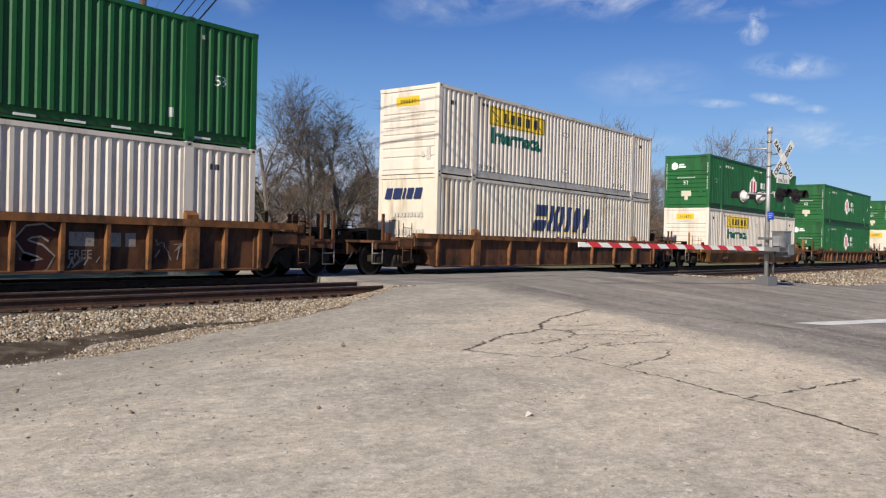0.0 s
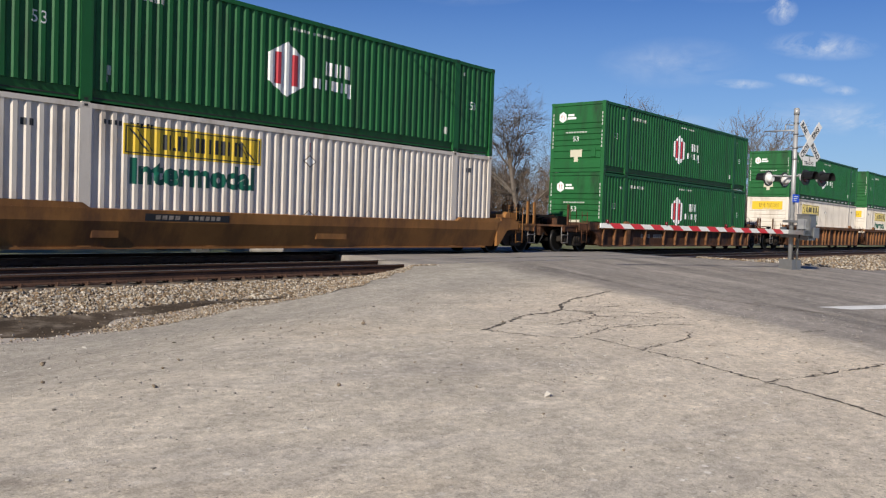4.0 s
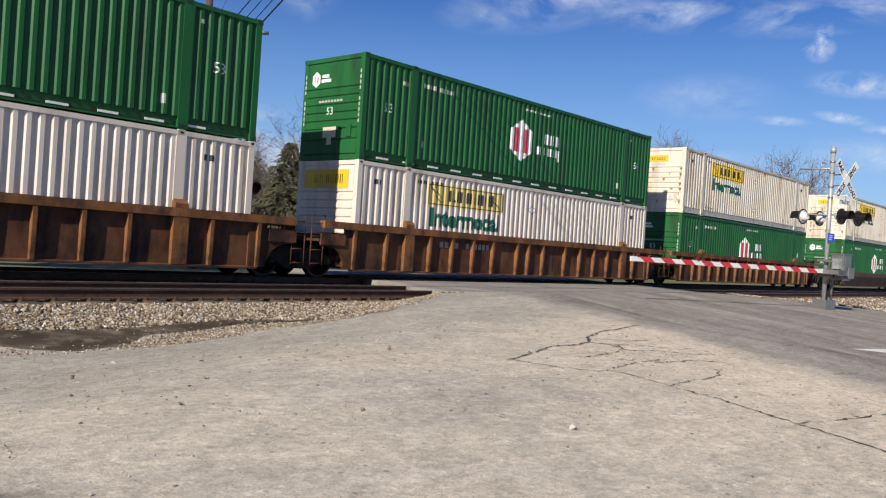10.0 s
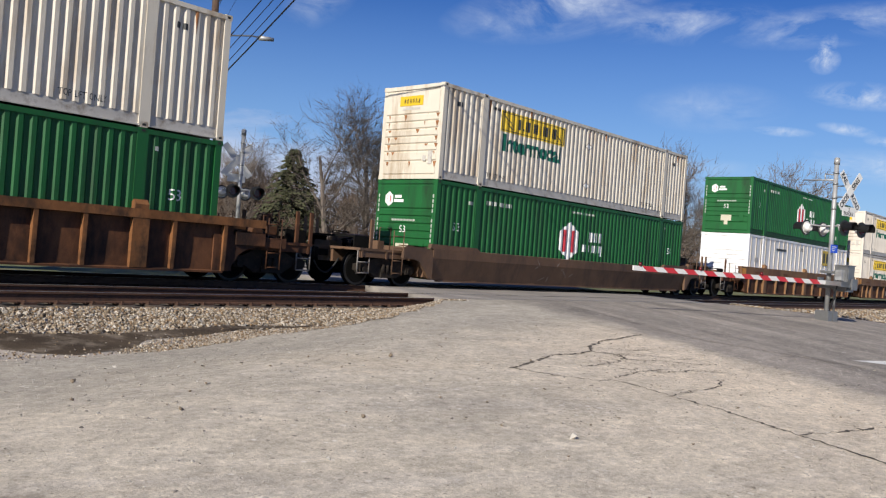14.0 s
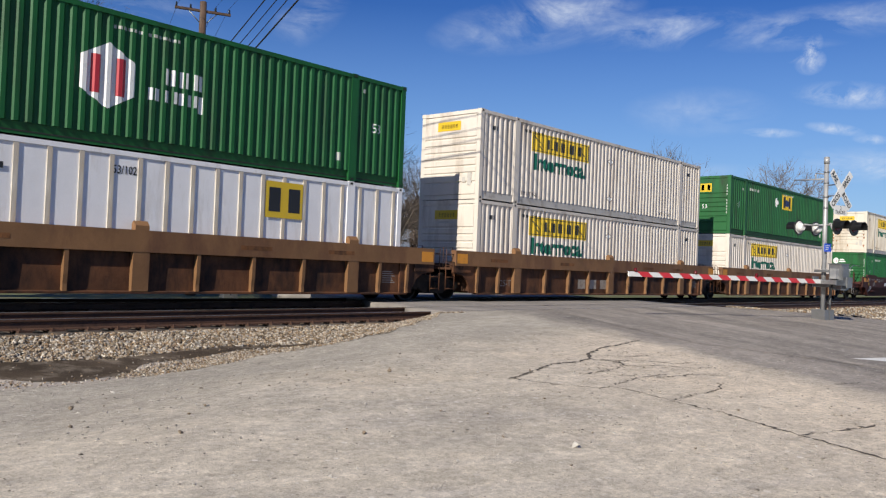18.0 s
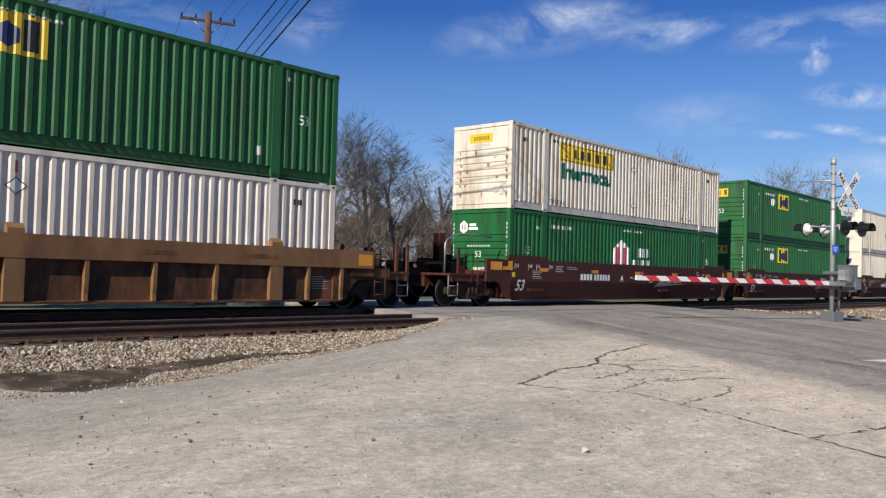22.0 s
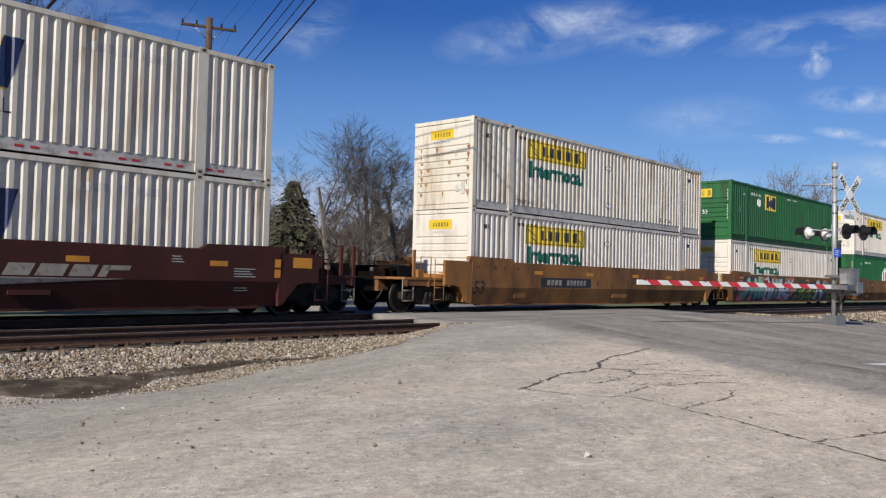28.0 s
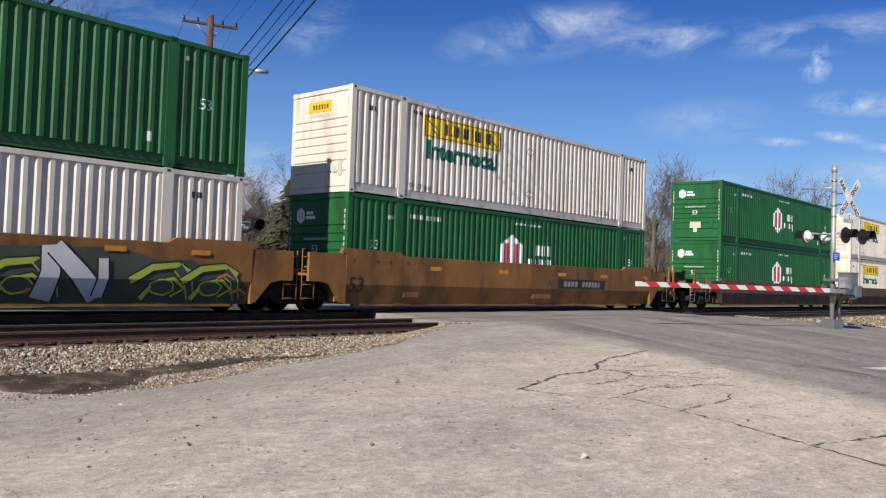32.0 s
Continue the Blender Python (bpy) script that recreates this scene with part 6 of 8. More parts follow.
    for z0 in (0.55, 0.66):
        stroke([(-1.35, z0 + 0.16), (-1.0, z0 + 0.2), (-0.8, z0 + 0.1)], 0.05, 0.02, M_BLACK, M_BLACK, 0.0)
    # lime outlines over dark letters-like forms
    for x0, k in ((0.0, 0), (1.3, 1), (2.4, 2), (5.4, 3), (6.6, 4)):
        stroke([(x0 - 0.2, 0.75), (x0 + 0.3, 1.05), (x0 + 0.9, 1.12), (x0 + 1.25, 0.95)], 0.16, 0.1, M_SPRAY_LIME)
        stroke([(x0 + 0.1, 0.36), (x0 + 0.35, 0.7), (x0 + 0.8, 0.82), (x0 + 1.1, 0.6), (x0 + 0.8, 0.42)], 0.12, 0.06, M_SPRAY_LIME)
        edged(blob(rnd, x0 + 0.55, 0.62, 0.55, 0.3), M_SPRAY_OLIVE, 0.04, M_SPRAY_LIME)
        stroke([(x0 + 0.9, 1.25 - 0.06 * k), (x0 + 1.15, 0.8), (x0 + 1.3, 0.36)], 0.22, 0.12, M_SPRAY_DARK, M_SPRAY_LIME, 0.06)
    for x, z in ((0.4, 0.42), (1.9, 1.25), (3.1, 0.5), (7.3, 0.85), (7.7, 0.5)):
        stroke([(x, z), (x + 0.25, z + 0.1), (x + 0.45, z - 0.02)], 0.09, 0.04, M_SPRAY_ORANGE, M_BLACK, 0.03)
    stroke([(3.42, 0.34), (3.55, 0.9), (3.5, 1.42)], 0.42, 0.3, M_FADE_WHITE)
    stroke([(3.6, 1.4), (4.15, 0.85), (4.55, 0.36)], 0.34, 0.42, M_FADE_WHITE)
    stroke([(4.55, 0.4), (4.62, 0.8), (4.6, 1.2)], 0.22, 0.2, M_FADE_WHITE)


spray_paint(*CARS[15])
# a fat sprayed curl on the first car, maroon with a pale rim
CURL = [(2.82, 0.98), (2.62, 1.10), (2.35, 1.06), (2.20, 0.90), (2.32, 0.76), (2.58, 0.68), (2.76, 0.54), (2.66, 0.40), (2.42, 0.35), (2.14, 0.40)]
for extra, m_, lift in ((0.30, M_CHALK, 0.003), (0.22, M_MAROON, 0.005)):
    car_decal(*CARS[0], "spray_curl", flat([ribbon(CURL, extra)]), m_, lift=lift)
for x in (-7.6, -4.9, -3.3, -1.6, 1.6, 4.6, 6.6):
    car_decal(*CARS[15], "yellow_tab", flat([rect(x, 1.36, 0.48, 0.11)]), M_ORANGE, lift=0.024)
car_decal(*CARS[15], "marking", lettering("53", 0.58, M_BLACK, 0.012), M_BLACK, -8.3, 0.6, lift=0.002)


# ---- trees ----
def bare_tree(rnd, height, spread, levels=4, lean=0.0, trunk=0.022, twigs=3, arms=(), fine=0.012):
    """Vertices and faces of a leafless tree: a tapered trunk that forks into limbs, branches and twigs."""
    vs, fs, deep = [], [], []

    def limb(a, d, length, r, depth):
        steps = 4 if depth < 2 else 3
        n = 6 if depth == 0 else (5 if depth == 1 else 3)
        ring_prev = None
        p = a.copy()
        nodes = []
        for k in range(steps + 1):
            f = k / steps
            rr = r * (1 - 0.6 * f) if depth < levels else r * (1 - 0.8 * f)
            s = d.orthogonal().normalized()
            t = d.cross(s)
            base = len(vs)
            for i in range(n):
                an = i * math.tau / n
                vs.append(p + (s * math.cos(an) + t * math.sin(an)) * rr)
            if ring_prev is not None:
                for i in range(n):
                    fs.append((ring_prev + i, ring_prev + (i + 1) % n, base + (i + 1) % n, base + i))
                    deep.append(depth)
            ring_prev = base
            nodes.append((p.copy(), d.copy(), rr))
            wob = 0.08 + 0.05 * depth
            d = (d + Vector((rnd.gauss(0, wob), rnd.gauss(0, wob), rnd.gauss(0.05, wob * 0.7)))).normalized()
            p = p + d * (length / steps)
        if depth >= levels:
            for c in range(twigs):
                q, dd, rr = nodes[rnd.randint(0, steps)]
                out = (dd + Vector((rnd.gauss(0, 0.42), rnd.gauss(0, 0.42), rnd.gauss(0.15, 0.32)))).normalized()
                side = out.orthogonal().normalized() * max(fine, rr * 0.5)
                tl = length * rnd.uniform(0.5, 0.9)
                base = len(vs)
                mid = q + out * tl * 0.5 + Vector((rnd.gauss(0, 0.05), rnd.gauss(0, 0.05), 0)) * tl
                vs.extend((q - side, q + side, mid + side * 0.7, mid - side * 0.7, q + out * tl))
                fs.extend(((base, base + 1, base + 2, base + 3), (base + 3, base + 2, base + 4)))
                deep.extend((9, 9))
            return
        count = {0: rnd.randint(6, 8), 1: rnd.randint(5, 6), 2: rnd.randint(4, 6), 3: twigs}[min(depth, 3)]
        for c in range(count):
            f = rnd.uniform(0.35 if depth == 0 else 0.2, 1.0)
            i = min(steps, int(f * steps))
            q, dd, rr = nodes[i]
            ax = dd.orthogonal().normalized()
            ax.rotate(Matrix.Rotation(rnd.uniform(0, math.tau), 3, dd))
            out = dd.copy()
            out.rotate(Matrix.Rotation(radians(rnd.uniform(16, 44)) * spread, 3, ax))
            out.z += 0.22
            limb(q, out.normalized(), length * rnd.uniform(0.45, 0.78) * (1 if depth else 0.85), max(0.005, rr * rnd.uniform(0.36, 0.6)), depth + 1)

    if not arms:
        limb(Vector((0, 0, -0.3)), Vector((lean, 0, 1)).normalized(), height * 0.62, height * trunk, 0)
    for pts, r0, r1, count, reach in arms:
        r0, r1 = r0 * 0.78, r1 * 0.7
        # a bent main limb that carries many branches
        pts = [Vector(p) for p in pts]
        nodes = []
        for a, b in zip(pts, pts[1:]):
            for k in range(5):
                nodes.append(a.lerp(b, k / 5) + Vector((rnd.gauss(0, 0.04), rnd.gauss(0, 0.06), rnd.gauss(0, 0.04))))
        nodes.append(pts[-1])
        prev = None
        for i, p in enumerate(nodes):
            d = (nodes[min(i + 1, len(nodes) - 1)] - nodes[max(i - 1, 0)]).normalized()
            rr = r0 + (r1 - r0) * i / (len(nodes) - 1)
            s_ = d.orthogonal().normalized()
            t_ = d.cross(s_)
            base = len(vs)
            for q in range(7):
                vs.append(p + (s_ * math.cos(q * math.tau / 7) + t_ * math.sin(q * math.tau / 7)) * rr)
            if prev is not None:
                for q in range(7):
                    fs.append((prev + q, prev + (q + 1) % 7, base + (q + 1) % 7, base + q))
                    deep.append(0)
            prev = base
        for c in range(count):
            i = rnd.randint(3, len(nodes) - 1)
            d = (nodes[min(i + 1, len(nodes) - 1)] - nodes[i - 1]).normalized()
            ax = d.orthogonal().normalized()
            ax.rotate(Matrix.Rotation(rnd.uniform(0, math.tau), 3, d))
            out = d.copy()
            out.rotate(Matrix.Rotation(radians(rnd.uniform(20, 60)), 3, ax))
            out.z += 0.2
            rr = r0 + (r1 - r0) * i / (len(nodes) - 1)
            limb(nodes[i], out.normalized(), reach * rnd.uniform(0.6, 1.1), max(0.012, rr * rnd.uniform(0.3, 0.6)), 2)
    return vs, fs, deep


def split_tree(vs, fs, deep, k, material):
    """Two meshes of one tree: the trunk with its main limbs, and the crown of branches and twigs."""
    out = []
    for name, want in (("trunk", True), ("crown", False)):
        pick = [f for f, d in zip(fs, deep) if (d < 2) is want]
        used = {i: n for n, i in enumerate(sorted({i for f in pick for i in f}))}
        me = bpy.data.meshes.new(name)
        me.from_pydata([tuple(vs[i] * k) for i in used], [], [tuple(used[i] for i in f) for f in pick])
        me.materials.append(material)
        out.append(me)
    return out


def tree_mesh(seed, height, spread=1.0, levels=4, lean=0.0, trunk=0.022, twigs=3, material=M_BARK):
    vs, fs, deep = bare_tree(random.Random(seed), height, spread, levels, lean, trunk, twigs)
    return split_tree(vs, fs, deep, height / max(v.z for v in vs), material)


def conifer(name, x, y, h, seed):
    rnd = random.Random(seed)
    ob = thing(name, "dark green cone-shaped conifer", "tree", pose(x, y, -0.4))
    bm = bmesh.new()
    tube(bm, (0, 0, 0), (0, 0, h * 0.97), h * 0.02, 0.02, n=8)
    part("trunk", bm, M_BARK, ob)
    vs, fs = [], []
    for k in range(800):
        f = rnd.random() ** 0.8
        z = h * (0.06 + 0.94 * f)
        reach = h * 0.46 * (1 - f) ** 0.8 * rnd.choice((0.55, 0.8, 1.0, 1.2)) * rnd.uniform(0.8, 1.1) + 0.12
        a = rnd.uniform(0, math.tau)
        d = Vector((math.cos(a), math.sin(a), -0.18))
        s = Vector((-math.sin(a), math.cos(a), 0))
        p = Vector((0, 0, z))
        for j in range(5):
            g = rnd.uniform(0.25, 1.0)
            c = p + d * reach * g
            w = rnd.uniform(0.05, 0.14)
            b = len(vs)
            tip = d * rnd.uniform(0.2, 0.4) + s * rnd.uniform(-0.25, 0.25) + Vector((0, 0, rnd.uniform(-0.12, 0.12)))
            vs += [c - s * w, c + s * w, c + tip, c + Vector((0, 0, w * 1.2))]
            fs += [(b, b + 1, b + 2), (b, b + 3, b + 2), (b + 1, b + 3, b + 2)]
    me = bpy.data.meshes.new("crown")
    me.from_pydata([tuple(v) for v in vs], [], fs)
    me.materials.append(M_NEEDLE)
    part("crown", me, None, ob)
    return ob


TREE_SHAPES = [tree_mesh(11, 12, 1.25), tree_mesh(12, 11, 1.4), tree_mesh(13, 13, 1.2), tree_mesh(14, 10, 1.45, material=M_TWIG), tree_mesh(15, 12, 1.3, material=M_TWIG)]
TALL_SHAPES = [tree_mesh(19, 12, 1.3, twigs=5, trunk=0.02), tree_mesh(20, 12, 1.2, twigs=5, trunk=0.02), tree_mesh(23, 12, 1.4, twigs=5, trunk=0.02)]
FAR_SHAPES = [tree_mesh(16, 11, 1.1, 3, twigs=9, material=M_TWIG), tree_mesh(17, 12, 1.0, 3, twigs=9), tree_mesh(18, 10, 1.2, 3, twigs=9, material=M_TWIG)]
BUSH_SHAPES = [tree_mesh(21, 5, 1.3, 3, 0, 0.010, 10, M_TWIG), tree_mesh(22, 4.5, 1.4, 3, 0, 0.010, 10, M_TWIG)]


def skyline(x, y):
    """Greatest height of the woods over the ground at a place: low beyond the house, rising beyond the crossing."""
    u = x / (y + 18.2)
    pts = ((-9, 0.03), (0.40, 0.038), (0.43, 0.046), (0.46, 0.062), (0.485, 0.058), (0.503, 0.036), (0.535, 0.039), (0.56, 0.055), (0.582, 0.07), (0.605, 0.085), (0.65, 0.11), (0.70, 0.12), (0.80, 0.12), (0.92, 0.135), (1.05, 0.25), (99, 0.35))
    for (a, p_), (b, q_) in zip(pts, pts[1:]):
        if a <= u <= b:
            return 1.4 + (p_ + (q_ - p_) * (u - a) / (b - a)) * (y + 18.2)
    return 2.0


def plant(shape, x, y, scale, turn, name="bare_tree", label="leafless deciduous tree with fine grey-brown twigs", group="bare trees behind the tracks"):
    ob = thing(name, label, "tree", pose(x, y, -0.35, 0, 0, turn) @ Matrix.Scale(scale, 4), group)
    part("trunk", shape[0], None, ob)
    part("crown", shape[1], None, ob)
    return ob


rnd = random.Random(8)
# The wood beyond the crossing: a front row, and denser rows behind it.
for k in range(20):
    f = k / 19
    x = 37 + 165 * f ** 1.2 + rnd.uniform(-1.5, 1.5)
    y = 26 - 6 * f + rnd.uniform(-3, 5)
    if x < 52:
        continue
    plant(TREE_SHAPES[k % 5], x, y, rnd.uniform(0.88, 1.12), rnd.uniform(0, 360))
for k in range(46):
    f = k / 45
    x = 36 + 190 * f ** 1.1 + rnd.uniform(-3, 3)
    y = 40 - 4 * f + rnd.uniform(-5, 12)
    plant(FAR_SHAPES[(k * 2) % 3], x, y, min(rnd.uniform(0.85, 1.15), skyline(x, y) / 11.5 * rnd.uniform(0.8, 1.0)), rnd.uniform(0, 360))
for k in range(56):
    f = k / 55
    x = 33 + 140 * f ** 1.1 + rnd.uniform(-1.5, 1.5)
    y = 23 - 3 * f + rnd.uniform(-2, 7)
    plant(BUSH_SHAPES[k % 2], x, y, min(rnd.uniform(0.5, 0.95), skyline(x, y) / 5), rnd.uniform(0, 360), "bare_shrub", "leafless brown thicket shrub", "shrubs behind the tracks")
# Tall crowns that stand out of the wood: x, y, height.
for k, (x, y, h) in enumerate(((37.3, 26.2, 11.6), (40.7, 25.9, 12.8), (45.3, 27.0, 13.3), (49.2, 25.8, 12.8), (58.2, 12.9, 11.5), (62.8, 12.7, 11.0), (75.1, 9.3, 11.9), (82.1, 8.0, 10.0), (51.2, 16.8, 12.3), (42.8, 43.4, 10.7), (44.5, 47.0, 10.2), (46.8, 64.5, 10.1), (51.4, 67.6, 10.2))):
    plant(TALL_SHAPES[k % 3], x, y, h / 12 * 1.06, rnd.uniform(0, 360))
# Far trees over the road beyond the crossing.
for k in range(34):
    x = 22 + 82 * k / 33 + rnd.uniform(-3, 3)
    y = 105 + rnd.uniform(-10, 14)
    plant(FAR_SHAPES[(k * 2) % 3], x, y, skyline(x, y) / 11.5 * rnd.uniform(0.8, 1.02), rnd.uniform(0, 360), group="far trees")


def far_wood(seed, x0, x1, y0, y1, low, high, count, width):
    """A hazy mass of fine bare twigs, crown behind crown, as one mesh."""
    rnd = random.Random(seed)
    crowns = []
    for k in range(int((x1 - x0) / 2.6)):
        x, y = rnd.uniform(x0, x1), rnd.uniform(y0, y1)
        crowns.append((x, y, min(rnd.uniform(low, high), skyline(x, y) * rnd.uniform(0.75, 0.98)), rnd.uniform(2.0, 4.5)))
    vs, fs = [], []
    for k in range(count):
        cx, cy, h, r = crowns[k % len(crowns)]
        f = rnd.random() ** 0.8
        spread = r * math.sin(math.pi * min(1, 0.25 + 0.75 * f)) ** 0.7
        p = Vector((cx + rnd.uniform(-1, 1) * spread, cy + rnd.uniform(-1, 1) * spread, -0.4 + f * h * 0.93))
        a = rnd.uniform(0, math.tau)
        d = Vector((math.cos(a) * 0.5, math.sin(a) * 0.5, rnd.uniform(0.3, 1.0))).normalized() * rnd.uniform(0.5, 1.6)
        s_ = Vector((rnd.gauss(0, 1), rnd.gauss(0, 1), rnd.gauss(0, 0.4))).normalized() * width * rnd.uniform(0.5, 1.2)
        b = len(vs)
        vs += [p - s_, p + s_, p + d]
        fs.append((b, b + 1, b + 2))
    me = bpy.data.meshes.new("far_wood")
    me.from_pydata([tuple(v) for v in vs], [], fs)
    me.materials.append(M_TWIG)
    return tagged(new("far_wood", me), "hazy brown mass of distant bare trees", "wood", kind="stuff")


far_wood(51, 15, 110, 118, 135, 8.0, 15.0, 90000, 0.04)
far_wood(52, 40, 240, 44, 62, 7.0, 11.0, 130000, 0.03)
conifer("conifer", 36.5, 29.4, 8.0, 3)
conifer("conifer", 41.0, 33.5, 5.5, 4)
# The big tree beside the house, its limbs reaching into view.
BIG_ARMS = [
    ([(5.6, 7.6, -0.4), (5.7, 7.5, 2.0), (6.1, 7.4, 4.5), (6.6, 7.3, 7.5), (7.4, 7.2, 11.0)], 0.42, 0.12, 22, 3.2),
    ([(5.8, 7.5, 2.2), (7.6, 7.2, 2.75), (9.3, 7.1, 3.3), (10.0, 7.0, 3.5), (10.85, 6.9, 4.3), (11.3, 6.9, 5.05), (12.7, 6.8, 5.5)], 0.19, 0.02, 26, 1.7),
    ([(9.6, 7.1, 3.4), (10.6, 7.0, 3.3), (11.5, 6.9, 2.55)], 0.06, 0.012, 8, 0.9),
    ([(6.0, 7.4, 4.0), (7.6, 7.6, 5.2), (9.1, 7.8, 6.55), (9.6, 7.9, 7.4), (10.6, 8.0, 9.1), (11.3, 8.0, 10.6)], 0.2, 0.035, 30, 2.0),
    ([(9.3, 7.8, 6.9), (10.2, 7.5, 7.6), (11.4, 7.3, 8.1)], 0.07, 0.012, 12, 1.1),
    ([(6.0, 7.4, 3.6), (7.7, 7.0, 4.4), (9.2, 6.8, 5.0), (10.5, 6.6, 6.0), (11.6, 6.5, 7.0)], 0.14, 0.018, 26, 1.8),
    ([(6.1, 7.4, 3.2), (8.0, 7.9, 3.6), (9.8, 8.2, 4.4), (11.0, 8.3, 5.6)], 0.11, 0.015, 20, 1.5),
    ([(6.2, 7.4, 4.8), (7.4, 6.8, 6.6), (8.6, 6.6, 8.6), (9.4, 6.4, 10.4)], 0.15, 0.03, 22, 2.0),
    ([(5.8, 7.5, 3.0), (4.2, 7.8, 4.8), (2.8, 7.9, 7.2), (2.0, 7.8, 9.5)], 0.18, 0.03, 18, 2.2),
]
big_tree = thing("bare_tree", "large leafless tree with spreading grey limbs beside a house", "tree")
for me in split_tree(*bare_tree(random.Random(37), 12, 1.1, 4, 0, 0.02, 4, BIG_ARMS, 0.0045), 1.0, M_DARKBARK):
    part(me.name.split(".")[0], me, None, big_tree)

# ---- level-crossing signals ----
NRM = Vector((-0.29, -0.957, 0))
TAN = Vector((-0.957, 0.29, 0))


def frame_of(origin, turn=0):
    """Local axes of a signal: x along the barrier, y away from the traffic it faces, z up."""
    m = Matrix.Identity(4)
    ax, ay = (TAN, -NRM) if not turn else (-TAN, NRM)
    for i, v in enumerate((-ax, ay, Vector((0, 0, 1)))):
        for j in range(3):
            m[j][i] = v[j]
    # keep a right-handed frame: x = -barrier, y = behind, z = up
    return Matrix.Translation(origin) @ m


def lamp_head(ob, x, y, z, face):
    """A round lamp: black backing disc, hood and red lens; face = -1 looks along -y."""
    bm = bmesh.new()
    tube(bm, (x, y, z), (x, y + face * 0.025, z), 0.25, n=28)
    disc = part("lamp_backing", bm, (M_BLACKPAINT,), ob)
    bm = bmesh.new()
    tube(bm, (x, y - face * 0.16, z), (x, y - face * 0.014, z), 0.09, 0.18, n=20)
    part("lamp_housing", bm, M_TRIM, disc)
    bm = bmesh.new()
    tube(bm, (x, y + face * 0.027, z), (x, y + face * 0.05, z), 0.15, 0.13, n=24)
    part("lens", bm, M_LENS, disc)
    bm = bmesh.new()
    n = 18
    r = 0.185
    arcs = [[bm.verts.new((x + r * math.cos(math.radians(-20 + 220 * k / n)), y + face * yy, z + r * math.sin(math.radians(-20 + 220 * k / n)))) for k in range(n + 1)] for yy in (0.02, 0.36)]
    for k in range(n):
        bm.faces.new((arcs[0][k], arcs[0][k + 1], arcs[1][k + 1], arcs[1][k]))
    bmesh.ops.solidify(bm, geom=bm.faces[:], thickness=0.008)
    part("hood", bm, M_BLACKPAINT, disc)
    bm = bmesh.new()
    tube(bm, (x, y - face * 0.012, z), (x, y - face * 0.002, z), 0.2, n=28)
    part("backing_rear", bm, M_TRIM, disc)


def crossbuck(ob, cx, y, cz, lettered):
    board_l, board_w = (1.5, 0.25) if lettered else (1.3, 0.11)
    for k, (ang, word) in enumerate(((-48, "RAILROAD"), (48, "CROSSING"))):
        bm = bmesh.new()
        box(bm, -board_l / 2, board_l / 2, -0.006 - 0.012 * k, 0.004 - 0.012 * k, -board_w / 2, board_w / 2)
        b = part("crossbuck_board", bm, M_TRIM, ob, at=pose(cx, y, cz) @ Matrix.Rotation(radians(-ang), 4, "Y") )
        if lettered:
            for word_part, x0 in (((word[:4]), -board_l / 2 + 0.05), ((word[4:]), 0.14)):
                me = lettering(word_part, 0.235, M_BLACK, 0.008, 0.86)
                me.transform(Matrix.Translation((x0, -0.009 - 0.012 * k, -0.08)))
                part("lettering", me, None, b)


